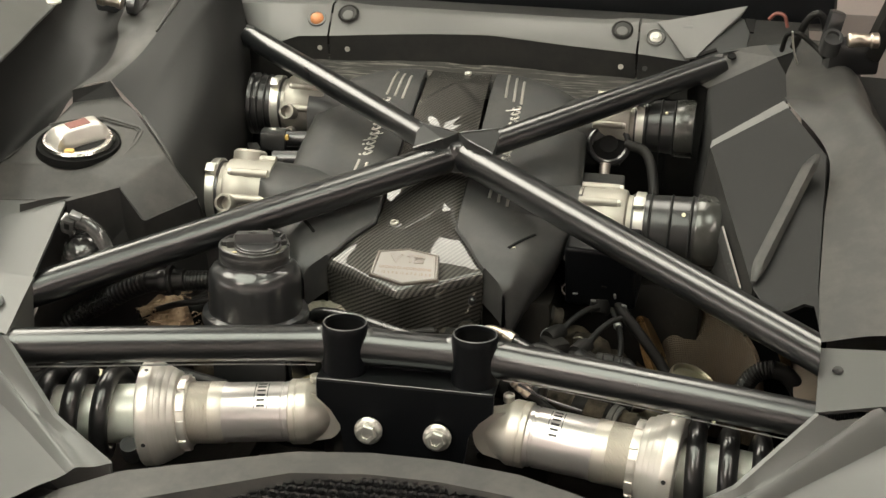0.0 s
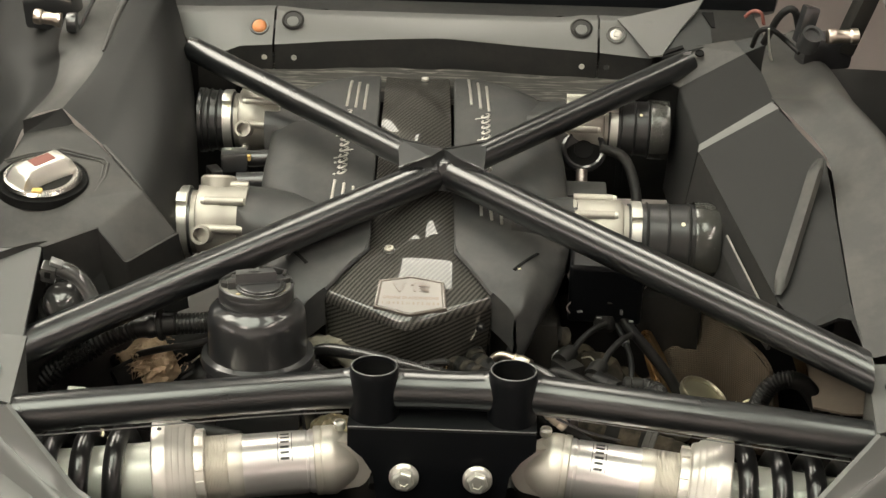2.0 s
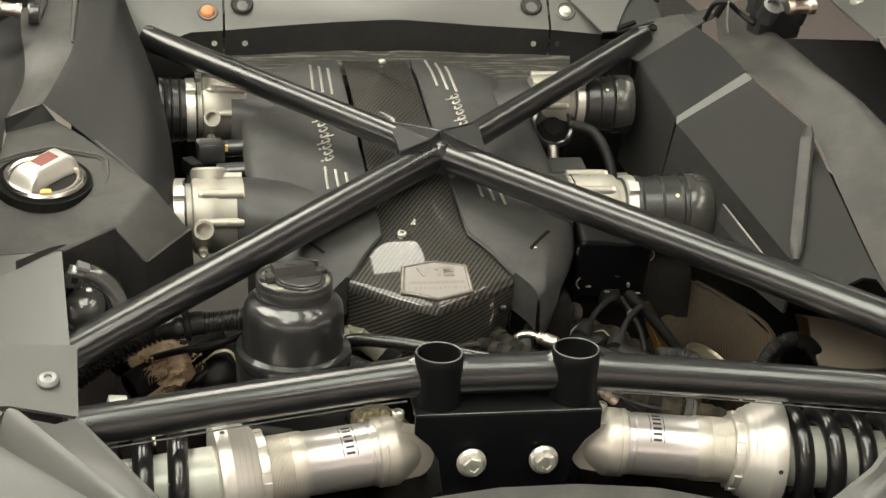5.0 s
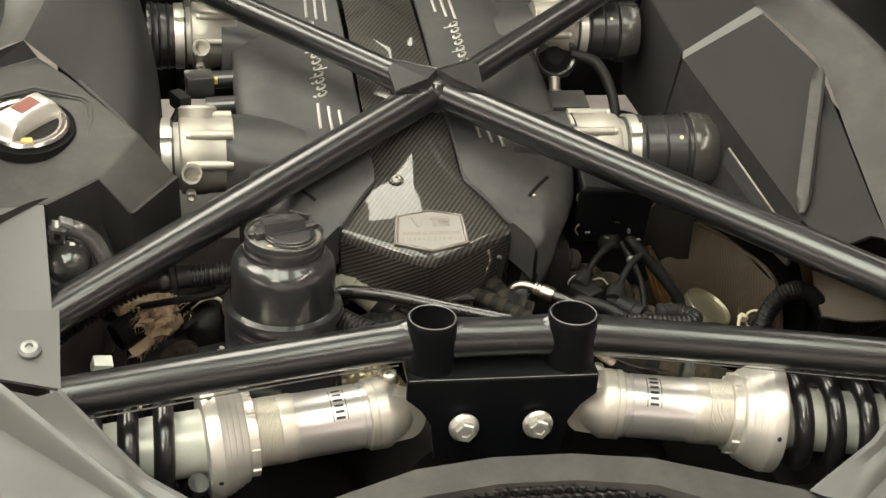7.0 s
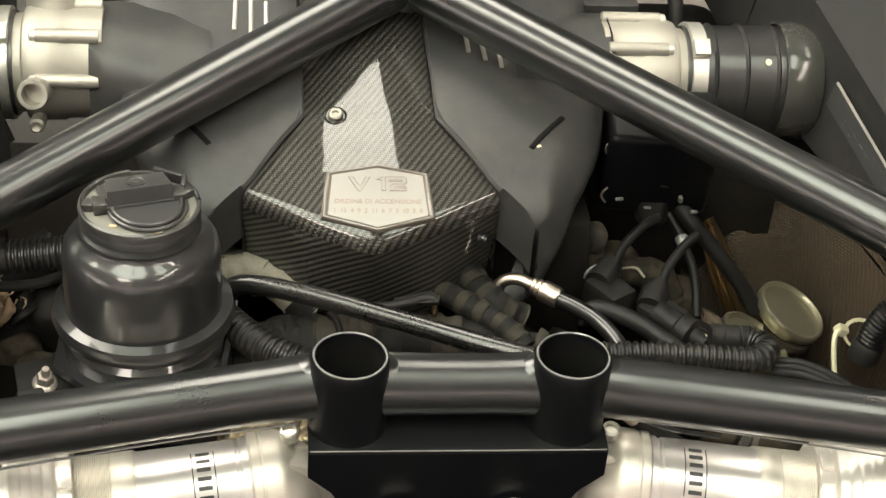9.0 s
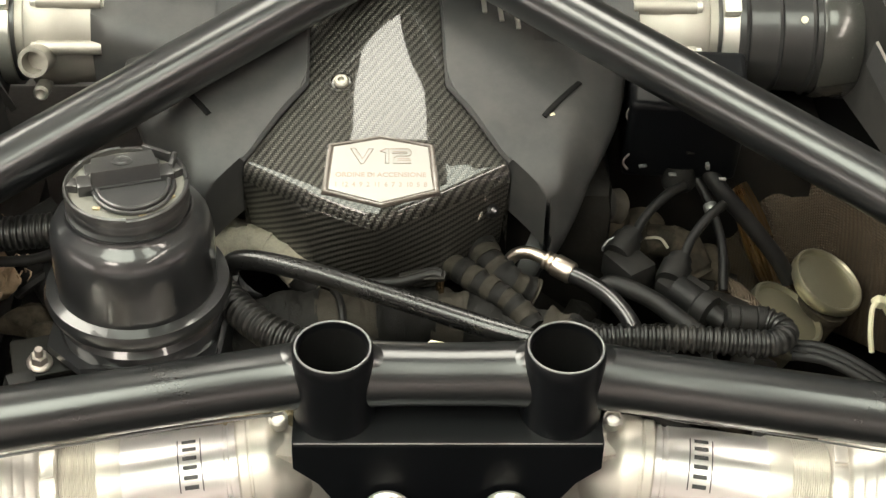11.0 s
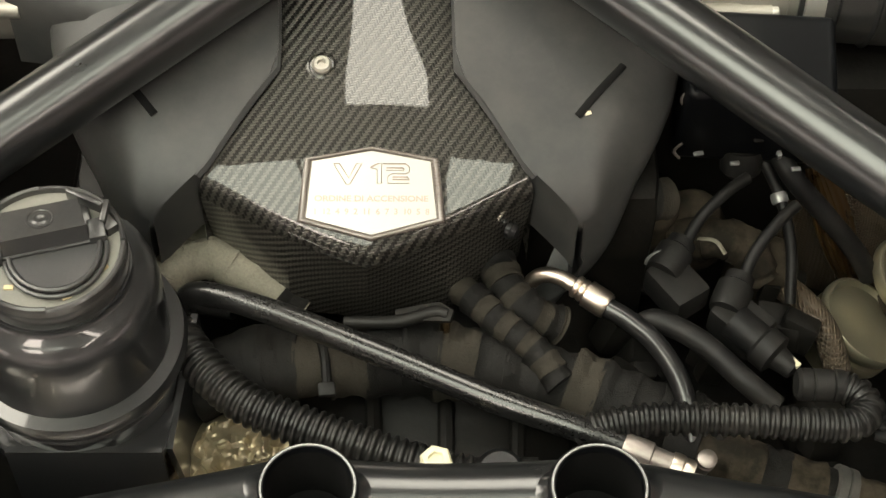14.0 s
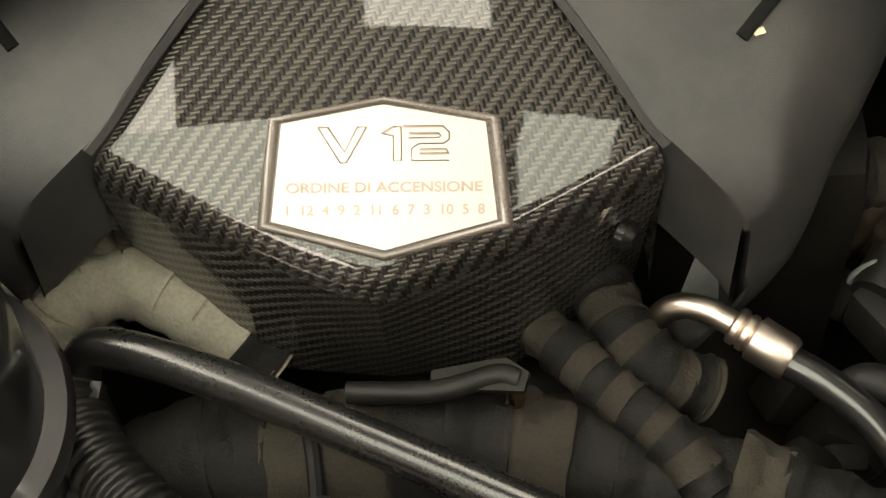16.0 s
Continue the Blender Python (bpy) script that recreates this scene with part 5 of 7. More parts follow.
def right_side_panel():
    t = thing("fin_panel", (0.4, 0.3, 0.08), "faceted matt grey side panel with a raised fin", "body panel")
    A, T, B = (0.303, 0.43, 0.0955), (0.3945, 0.429, 0.156), (0.365, 0.144, 0.023)
    Q, R1, N = (0.443, 0.348, 0.121), (0.434, 0.1, 0.046), (0.385, 0.098, 0.012)
    # shade on these faces is put into a darker plastic than the shoulder
    part("face", shell([[A, T, Q, R1, N, B]], 0.005, 0.003), M_LINER, t, "textured face, shade put into its dark colour", smooth=25)
    K2, K1, K3 = (0.291, 0.582, 0.131), (0.38, 0.621, 0.1695), (0.392, 0.55, 0.165)
    A2, T2 = Vector((0.3035, 0.437, 0.1015)), Vector((0.3925, 0.4365, 0.1605))
    back = [[A2, T2, K3, K1, K2], [A2, K2, (0.282, 0.6, -0.02), (0.287, 0.44, -0.02)]]
    part("back_face", shell(back, 0.004, 0.004), M_LINER, t, "textured face, shade put into its dark colour", smooth=25)
    part("flange", shell([[K2, K1, (0.366, 0.638, 0.1825), (0.313, 0.642, 0.171), (0.279, 0.592, 0.1345)]], 0.003, 0.001), M_PANEL, t, "pale folded flange", smooth=25)
    part("flange_tab", shell([[(0.3655, 0.636, 0.181), K1, (0.41, 0.632, 0.18), (0.404, 0.65, 0.187)]], 0.003, 0.001), M_GUSSET, t, smooth=25)
    part("flange_hole", lathe((0.32, 0.624, 0.1655), (0.0, -0.5, 0.85), [(0.0, 0.002), (0.0045, 0.002), (0.0056, 0.003), (0.0062, 0.001)], 20, closed=False), M_VOID, t)
    lip = [N, (0.405, 0.09, 0.0225), (0.42, 0.085, 0.0335), (0.43, 0.071, 0.0375), (0.4345, 0.042, 0.0295), (0.4365, 0.01, 0.0222), (0.4365, 0.05, 0.0338), R1]
    part("arch_lip", shell([lip], 0.004, 0.001), M_LINER, t, "rounded edge over the brace tube", smooth=25)
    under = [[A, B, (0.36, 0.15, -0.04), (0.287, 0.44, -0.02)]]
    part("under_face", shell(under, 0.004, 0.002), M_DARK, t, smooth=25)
    strip = [Vector(A) + Vector((-0.001, -0.001, -0.0005)), Vector(A) + Vector((0.004, -0.0015, 0.001)), Vector(T) + Vector((0.0025, -0.002, 0.0008)), T2 + Vector((-0.004, 0, 0.0008)), A2 + Vector((0.0005, 0, 0.0008))]
    part("edge_strip", slab(strip, 0.004, 0.0008), M_RAIL, t, "pale chamfered edge")
    # fin
    a, b = Vector((0.43, 0.312, 0.133)), Vector((0.365, 0.146, 0.03))
    fin = []
    for k in range(17):
        u = k / 16
        p = a.lerp(b, u)
        w = 0.0085 * min(1, 0.45 + 7 * u, 0.45 + 7 * (1 - u))
        hgt = 0.009 * min(1, 8 * u + 0.1, 8 * (1 - u) + 0.1)
        n = Vector((-0.45, -0.35, 0.8)).normalized()
        sd = n.cross(b - a).normalized()
        fin.append([p - sd * w, p - sd * w * 0.8 + n * hgt * 0.85, p + n * hgt, p + sd * w * 0.8 + n * hgt * 0.85, p + sd * w])
    part("fin", loft(fin), M_PANEL, t, "raised moulded fin", smooth=60)
    # satin shoulder beyond the face, from far to near: foot, middle, crest, and the well past it
    inner = [(0.411, 0.66, 0.19), (0.409, 0.63, 0.186), (0.392, 0.55, 0.1655), (0.39, 0.47, 0.161), (0.397, 0.43, 0.158), (0.4445, 0.35, 0.122), (0.4405, 0.22, 0.083), (0.4355, 0.1, 0.047), (0.4355, 0.01, 0.0222)]
    middle = [(0.435, 0.66, 0.187), (0.432, 0.63, 0.184), (0.43, 0.55, 0.17), (0.435, 0.47, 0.164), (0.446, 0.43, 0.161), (0.478, 0.35, 0.145), (0.488, 0.22, 0.1), (0.49, 0.1, 0.062), (0.495, 0.01, 0.036)]
    crest = [(0.46, 0.68, 0.185), (0.462, 0.64, 0.183), (0.475, 0.56, 0.176), (0.482, 0.48, 0.171), (0.486, 0.43, 0.168), (0.512, 0.34, 0.15), (0.545, 0.21, 0.108), (0.56, 0.09, 0.068), (0.57, 0.0, 0.042)]
    well = [(0.5, 0.7, 0.13), (0.505, 0.66, 0.12), (0.525, 0.58, 0.1), (0.535, 0.5, 0.085), (0.54, 0.45, 0.08), (0.57, 0.35, 0.07), (0.6, 0.21, 0.055), (0.64, 0.09, 0.04), (0.66, 0.0, 0.03)]
    lines = [curve_through(c, 8) for c in (inner, middle, crest, well)]
    part("outer_slope", loft([curve_through(q, 6)[:15] for q in zip(*lines)]), M_PANEL, t, "satin outer shoulder", smooth=60)
    # past the crest a darker plastic stands in for the turned-away shade
    part("hinge_well", loft([curve_through(q, 6)[14:] + [Vector((0.7, q[3].y + 0.02, q[3].z - 0.01))] for q in zip(*lines)]), M_LINER, t, "slope beside the hinge, shade in its dark colour", smooth=60)
    lip = [(0.54, 0.05, 0.2), (0.55, 0.25, 0.2), (0.569, 0.453, 0.2), (0.586, 0.656, 0.2), (0.61, 0.9, 0.205)]
    wing = thing("quarter_panel", (0.6, 0.5, 0.2), "grey painted outer quarter panel", "body panel")
    part("skin", patch([(p[0], p[1], p[2] + 0.003) for p in lip[2:]], [(0.95, 0.4, 0.26), (0.95, 0.656, 0.28), (0.95, 0.9, 0.3)], 0.015), M_BODY, wing)
    part("near_skin", patch([(0.569, 0.451, 0.2025), (0.66, 0.2, 0.1), (0.665, 0.0, 0.03)], [(0.95, 0.398, 0.262), (0.95, 0.2, 0.16), (0.95, 0.0, 0.1)], 0.01), M_BODY, wing)
    part("panel_edge", sweep(curve_through(lip[2:], 8), 0.003, 8), M_BODY, wing, "rolled edge")
    part("washer", lathe((0.606, 0.605, 0.2085), (-0.05, -0.1, 1), [(0.0, 0.004), (0.006, 0.0035), (0.007, 0.002), (0.0125, 0.0012), (0.013, -0.001)], 24, closed=False), M_ZINC, wing, "washer head screw")
    p0, p1, p2, p3 = (Vector(p) for p in ((0.3265, 0.293, 0.039), (0.352, 0.18, 0.007), (0.3495, 0.182, -0.012), (0.324, 0.296, 0.018)))
    part("warning_label", slab([p0, p1, p2, p3], 0.002, 0.0006), M_INK, t, "black label with worn print")
    part("label_edge", sweep(straight(p0, p1, 2), 0.0013, 6), M_STRIPE, t, "bright label edge")
    rnd = random.Random(11)
    for row in (0.3, 0.55, 0.8):
        a, b = p0.lerp(p3, row), p1.lerp(p2, row)
        u = 0.06
        while u < 0.85:
            w = rnd.uniform(0.04, 0.1)
            q, r = a.lerp(b, u) + Vector((-0.0012, -0.0004, 0)), a.lerp(b, u + w) + Vector((-0.0012, -0.0004, 0))
            part("print_bar", sweep(straight(q, r, 2), 0.0007, 4), M_RIM, t)
            u += w + 0.03


right_side_panel()


def shoulder(s):
    """Painted body corner that takes the ends of both braces."""
    t = thing("body_shoulder", (s * 0.47, -0.05, 0.0), "grey painted body corner holding the brace ends", "body panel", "body shoulders")
    k = lambda *p: Vector((s * p[0], p[1], p[2]))
    if s < 0:
        top = [[k(0.443, 0.012, 0.01), k(0.455, 0.152, 0.0575), k(0.47, 0.168, 0.06), k(0.66, 0.168, 0.056), k(0.66, 0.0, 0.026)]]
        part("upper_panel", shell(top, 0.005, 0.002), M_BODY, t, smooth=30)
    flat = [[k(0.436, 0.006, 0.018), k(0.62, -0.004, 0.032), k(0.62, -0.06, -0.004), k(0.497, -0.064, -0.0095), k(0.433, -0.08, -0.015)]]
    part("flat_panel", shell(flat, 0.005, 0.0025), M_BODY, t, smooth=40)
    # lip, hollow facet, ridge, sunk groove and outer wing, each from the corner to the tip
    lines = [((0.433, -0.08, -0.0155), (0.357, -0.13, -0.08), (0.283, -0.168, -0.108)),
             ((0.4365, -0.083, -0.0155), (0.361, -0.134, -0.08), (0.286, -0.173, -0.108)),
             ((0.455, -0.082, -0.021), (0.375, -0.132, -0.083), (0.297, -0.178, -0.11)),
             ((0.478, -0.074, -0.019), (0.388, -0.13, -0.077), (0.306, -0.18, -0.1105)),
             ((0.49, -0.068, -0.0115), (0.394, -0.128, -0.072), (0.312, -0.182, -0.11)),
             ((0.497, -0.066, -0.0098), (0.398, -0.127, -0.071), (0.316, -0.184, -0.1098)),
             ((0.502, -0.068, -0.013), (0.401, -0.129, -0.073), (0.319, -0.186, -0.1105)),
             ((0.51, -0.078, -0.042), (0.405, -0.133, -0.087), (0.325, -0.19, -0.115)),
             ((0.518, -0.1, -0.05), (0.412, -0.148, -0.091), (0.333, -0.2, -0.117)),
             ((0.535, -0.125, -0.045), (0.425, -0.17, -0.088), (0.346, -0.214, -0.118)),
             ((0.57, -0.18, -0.055), (0.45, -0.21, -0.092), (0.37, -0.245, -0.123)),
             ((0.66, -0.3, -0.1), (0.54, -0.32, -0.12), (0.42, -0.34, -0.145)),
             ((0.68, -0.42, -0.16), (0.56, -0.46, -0.17), (0.4, -0.48, -0.2))]
    rows = []
    for a, b, c in lines:
        rows.append([k(*Vector(a).lerp(Vector(b), i / 6)) for i in range(6)] + [k(*Vector(b).lerp(Vector(c), i / 4)) for i in range(5)])
    part("sculpted_wing", loft(rows), M_BODY, t, smooth=32)
    part("outer_skin", shell([[k(0.503, -0.067, -0.0135), k(0.62, -0.06, -0.006), k(0.7, -0.3, -0.1), k(0.66, -0.3, -0.101), k(0.57, -0.178, -0.056), k(0.535, -0.122, -0.046)]], 0.003, 0.001), M_BODY, t, smooth=40)
    edge = [[k(0.438, 0.006, 0.011), k(0.433, -0.08, -0.016), k(0.435, -0.07, -0.16), k(0.441, 0.0, -0.16)], [k(0.433, -0.08, -0.016), k(0.357, -0.13, -0.081), k(0.36, -0.12, -0.18), k(0.435, -0.07, -0.16)],
            [k(0.357, -0.13, -0.081), k(0.283, -0.168, -0.109), k(0.285, -0.16, -0.2), k(0.36, -0.12, -0.18)]]
    part("inner_edge", shell(edge, 0.003, 0.0015), M_BODY, t, smooth=30)
    if s < 0:
        part("screw", lathe(k(0.462, -0.042, 0.0045), (0, -0.3, 1), [(0.0, 0.0), (0.0105, 0.0), (0.0105, 0.0025), (0.008, 0.005), (0.004, 0.0055), (0.0035, 0.003), (0, 0.003)], 24), M_RIM, t, "button head screw")
    else:
        part("screw_hole", lathe(k(0.4545, -0.026, 0.0088), (0, -0.32, 1), [(0.0, 0.0006), (0.004, 0.0006), (0.0052, 0.0014), (0.0058, 0.0)], 20, closed=False), M_INK, t, "open screw hole")

shoulder(-1)
shoulder(1)


def rear_rail():
    """The lit grey rail across the far end of the bay: a steep face towards the engine over a dark front."""
    t = thing("bay_rail", (-0.035, 0.69, 0.16), "satin grey rail across the far end of the engine bay", "trim rail")
    low = [(-0.37, 0.12), (-0.345, 0.128), (-0.334, 0.134), (-0.305, 0.145), (-0.257, 0.148), (-0.184, 0.154), (-0.113, 0.159), (-0.026, 0.163), (0.091, 0.155), (0.188, 0.15), (0.262, 0.144)]
    high = [(-0.41, 0.183), (-0.36, 0.184), (-0.268, 0.187), (-0.255, 0.187), (-0.21, 0.1825), (-0.03, 0.182), (0.14, 0.182), (0.17, 0.187), (0.262, 0.187)]

    def row(x, lean=0.0):
        b = 0.006 * (1 - ((x + 0.037) / 0.33) ** 2)
        zl, zu = between(low, x), between(high, x)
        up = x + lean
        return [Vector((x, 0.676 + b, zl - 0.06)), Vector((x, 0.669 + b, zl - 0.022)), Vector((x, 0.667 + b, zl - 0.0035)), Vector((x, 0.666 + b, zl)), Vector((x, 0.6685 + b, zl + 0.0035)),
                Vector((up, 0.6985 + b, zu - 0.002)), Vector((up, 0.702 + b, zu)), Vector((up, 0.722 + b, zu + 0.001)), Vector((up, 0.724 + b, zu - 0.02))]

    for name, xa, xb, lean in (("left_end", -0.365, -0.2615, -0.04), ("middle", -0.2585, 0.1865, 0.0), ("right_end", 0.1895, 0.262, 0.0)):
        cols = [row(xa + (xb - xa) * i / 24, lean * max(0.0, 1 - i / 6)) for i in range(25)]
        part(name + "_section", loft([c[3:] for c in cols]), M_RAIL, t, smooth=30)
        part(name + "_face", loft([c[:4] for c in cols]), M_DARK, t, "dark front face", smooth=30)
    n = Vector((0, -0.7, 0.71))
    part("marker_lens", lathe((-0.281, 0.6875, 0.1685), n, [(0.0, 0.0045), (0.005, 0.004), (0.009, 0.002), (0.0105, -0.001)], 28, closed=False), M_ORANGE, t, "round orange lens")
    part("lens_bezel", lathe((-0.281, 0.6875, 0.1685), n, [(0.0105, -0.002), (0.0108, 0.0012), (0.0128, 0.0016), (0.0142, -0.0006)], 28, closed=False), M_RAIL, t)
    part("rail_bolt", hexagon_head((0.212, 0.6885, 0.1705), n, 0.0105, 0.004, 0.0085, 0.002), M_ZINC, t, "bolt in a round recess")
    part("bolt_seat", lathe((0.212, 0.6885, 0.1705), n, [(0.0, 0.0004), (0.011, 0.0004), (0.0125, 0.0022), (0.0145, 0.0004)], 28, closed=False), M_RAIL, t)
    for x, z in ((-0.235, 0.1775), (0.164, 0.178)):
        well = part("rail_recess", lathe((x, 0.6925, z), n, [(0.0, 0.0008), (0.0115, 0.0008), (0.0128, 0.0022), (0.0155, -0.0006)], 32, closed=False), M_DARK, t, "round recess")
        part("recess_plug", lathe((x, 0.6905, z - 0.0025), n, [(0.0, 0.0022), (0.0075, 0.002), (0.0085, 0.0004)], 24, closed=False), M_RAIL, well)
    for x in (-0.273, -0.232, 0.166, 0.2):
        part("rail_pin", lathe((x, 0.672, 0.129), (0, -1, 0.1), [(0.0, 0.002), (0.0035, 0.002), (0.004, 0)], 12), M_ZINC if x < 0.19 else M_INK, t)
    # folded wing beside the far end of the brace
    a, b, c, d = Vector((0.2615, 0.668, 0.148)), Vector((0.229, 0.689, 0.174)), Vector((0.213, 0.7025, 0.187)), Vector((0.274, 0.725, 0.197))
    e, f, g, h = Vector((0.336, 0.75, 0.207)), Vector((0.327, 0.735, 0.195)), Vector((0.298, 0.69, 0.176)), Vector((0.2705, 0.633, 0.1575))
    up = Vector((0, -0.0025, 0.003))
    part("rail_wing", slab([p + up for p in (c, b, Vector((0.256, 0.6505, 0.1505)), h, g, f, e, d)], 0.003, 0.0012), M_RAIL, t, "pale folded wing")
    part("wing_side", slab([h, Vector((0.304, 0.63, 0.168)), Vector((0.338, 0.642, 0.174)), Vector((0.345, 0.74, 0.19)), f, g], 0.003, 0.001), M_GUSSET, t)
    part("wing_slot", slab([Vector((0.272, 0.632, 0.1605)), Vector((0.299, 0.634, 0.171)), Vector((0.298, 0.64, 0.173)), Vector((0.276, 0.641, 0.1645))], 0.002, 0.0004), M_VOID, t)
    part("wing_notch", slab([Vector((0.3335, 0.735, 0.1945)), Vector((0.342, 0.69, 0.186)), Vector((0.347, 0.69, 0.186)), Vector((0.349, 0.735, 0.1945))], 0.002, 0.0004), M_VOID, t)


rear_rail()


def far_end():
    b = thing("bulkhead", (-0.037, 0.72, 0.02), "dark bulkhead behind the engine", "bulkhead")
    part("sheet", block((-0.037, 0.72, 0.02), (0.86, 0.02, 0.2), bevel=0.004), M_DARK, b)
    for i in range(9):
        part("swage", sweep(straight((-0.4 + i * 0.09, 0.709, -0.06), (-0.4 + i * 0.09, 0.709, 0.1), 2), 0.006, 8), M_DARK, b)
    mat = []
    for j in range(7):
        v = j / 6
        mat.append([Vector((-0.3 + 0.52 * i / 24, 0.65 + 0.035 * v, 0.075 + 0.05 * v + 0.004 * noise.noise(Vector((i * 0.6, j * 0.9, 0))))) for i in range(25)])
    single("insulation_blanket", loft(mat), M_BLANKET, "worn grey woven heat insulation behind the covers", "insulation")
    single("cabin_back", block((-0.03, 0.98, 0.25), (1.0, 0.1, 0.24), (-18, 0, 0), 0.02), M_PLATE, "dark glossy cabin back panel", "body panel")
    h = thing("bay_shelf", (-0.03, 0.83, 0.13), "dark shelf behind the rail", "body panel")
    part("shelf_top", block((-0.03, 0.83, 0.13), (0.92, 0.2, 0.05), bevel=0.006), M_DARK, h)
    for x in (-0.38, -0.2, 0.14, 0.32):
        part("shelf_bolt", hexagon_head((x, 0.8, 0.1555), (0, 0, 1), 0.012, 0.007, 0.009, 0.002), M_GREASE, h)


far_end()


def grille_panel():
    t = thing("rear_grille", (0, -0.16, -0.12), "dark grey panel with black honeycomb mesh", "grille")
    edge = [(-0.4, -0.24, -0.16), (-0.33, -0.2, -0.128), (-0.27, -0.178, -0.112), (-0.1, -0.108, -0.106), (-0.02, -0.094, -0.106), (0.06, -0.094, -0.106), (0.14, -0.108, -0.106), (0.28, -0.165, -0.11), (0.33, -0.2, -0.128), (0.4, -0.24, -0.16)]
    outer = [(x * 0.97, y - 0.034 - 0.02 * (abs(x) > 0.25), z - 0.007) for x, y, z in edge]
    rows = [[Vector(p) + Vector((0, 0.004, -0.03)) for p in edge], [Vector(p) for p in edge], [Vector(p) for p in outer], [Vector(p) + Vector((0, -0.004, -0.02)) for p in outer]]
    part("panel", loft(rows), M_PANEL, t, smooth=30)
    bm = bmesh.new()
    pitch = 0.011
    for iy in range(16):
        for ix in range(62):
            x = -0.33 + ix * pitch + (pitch / 2 if iy % 2 else 0)
            y = -0.125 - iy * pitch * 0.87
            lim = 0.11 + (-0.125 - y) * 2.6
            if abs(x) > lim + 0.04:
                continue
            z = -0.116 - (-0.125 - y) * 0.26
            o, i_ = [], []
            for k in range(6):
                a = radians(60 * k + 30)
                o.append(bm.verts.new((x + pitch / 1.73 * math.cos(a), y + pitch / 1.73 * math.sin(a), z)))
                i_.append(bm.verts.new((x + pitch * 0.44 * math.cos(a), y + pitch * 0.44 * math.sin(a), z - 0.002)))
            lo = [bm.verts.new(v.co + Vector((0, 0, -0.005))) for v in i_]
            for k in range(6):
                j = (k + 1) % 6
                bm.faces.new((o[k], o[j], i_[j], i_[k]))
                bm.faces.new((i_[k], i_[j], lo[j], lo[k]))
    part("mesh", bm, M_SPRING, t, "black honeycomb mesh", smooth=0)
    part("mesh_backing", block((0.0, -0.25, -0.2), (0.8, 0.3, 0.02), bevel=0.004), M_INK, t)


grille_panel()


def engine_mass():
    """What closes the bay below: gearbox, undertray."""
    u = thing("undertray", (0, 0.25, -0.36), "dirty dark undertray below the engine", "undertray")
    part("floor_pan", block((0, 0.25, -0.36), (1.1, 1.1, 0.03), bevel=0.006), M_GREASE, u)
    for x in (-0.4, -0.28, 0.28, 0.4):
        part("pan_rib", block((x, 0.2, -0.335), (0.03, 0.8, 0.03), bevel=0.006), M_GREASE, u)
    bm = bmesh.new()
    lathe((0.0, 0.02, -0.26), (0, 1, 0), [(0.0, 0), (0.1, 0.0), (0.12, 0.03), (0.125, 0.12), (0.14, 0.14), (0.14, 0.2), (0, 0.2)], 40, bm)
    g = thing("gearbox", (0, 0.1, -0.26), "oily dark gearbox casting", "gearbox")
    part("casing", bm, M_GREASE, g)
    for i in range(16):
        a = 2 * math.pi * i / 16
        part("casing_bolt", hexagon_head((0.131 * math.cos(a), 0.158, -0.26 + 0.131 * math.sin(a)), (0, -1, 0), 0.007, 0.006, 0.006, 0.0015), M_GREASE, g)
    for a in (50, 70, 90, 110, 130):
        c, q = math.cos(radians(a)), math.sin(radians(a))
        part("casing_rib", sweep(straight((0.118 * c, 0.04, -0.26 + 0.118 * q), (0.13 * c, 0.14, -0.26 + 0.13 * q), 2), 0.005, 8), M_GREASE, g)
    e = thing("engine_block", (XC, 0.45, -0.29), "dark oily engine block under the covers", "engine")
    part("block", block((XC, 0.45, -0.17), (0.36, 0.46, 0.24), bevel=0.02), M_GREASE, e)
    # dark filler block added to close the gap beside the engine
    part("side_filler", block((0.215, 0.46, -0.17), (0.19, 0.3, 0.24), bevel=0.02), M_GREASE, e)
    for s in (-1, 1):
        g = 0.07 if s > 0 else 0.0
        side = patch([(s * 0.46, -0.16, -0.3), (s * 0.47 + g, 0.2, -0.3), (s * 0.47, 0.75, -0.3)], [(s * 0.455, -0.16, -0.16), (s * 0.46 + g, 0.2, 0.0), (s * 0.42, 0.75, 0.1)], 0.0)
        single("inner_wing", side, M_DARK, "dark inner wing of the bay", "body panel")
    single("rear_crossmember", block((0, -0.06, -0.27), (0.9, 0.04, 0.14), bevel=0.006), M_DARK, "dark crossmember under the dampers", "crossmember")
    car = thing("car_body", (0, 0.3, -0.86), "plain grey painted lower body of the car", "car body")
    part("tub", block((0, 0.3, -0.62), (1.8, 1.9, 0.48), bevel=0.05, segs=4), M_BODY, car)
    left = patch([(-0.95, 0.08, 0.26), (-1.0, 0.57, 0.3), (-1.05, 0.9, 0.31)], [(-0.92, 0.08, -0.6), (-0.95, 0.57, -0.6), (-0.95, 0.9, -0.6)], 0.03, way=(-1, 0, 0))
    part("flank", left, M_BODY, car)
    right = patch([(0.95, 0.0, 0.1), (0.95, 0.4, 0.17), (0.95, 0.8, 0.2)], [(0.92, 0.0, -0.6), (0.94, 0.4, -0.6), (0.94, 0.8, -0.6)], 0.03, way=(1, 0, 0))
    part("flank", right, M_BODY, car)
    single("tail_panel", block((0, -0.52, -0.36), (1.3, 0.1, 0.3), bevel=0.02), M_BODY, "grey painted tail panel", "body panel")


engine_mass()

# ---- hoses, pipes and looms ----
def hose(name, pts, r, mat, label, category, segs=14, group=""):
    return single(name, sweep(curve_through(pts, 8), r, segs), mat, label, category, group=group)


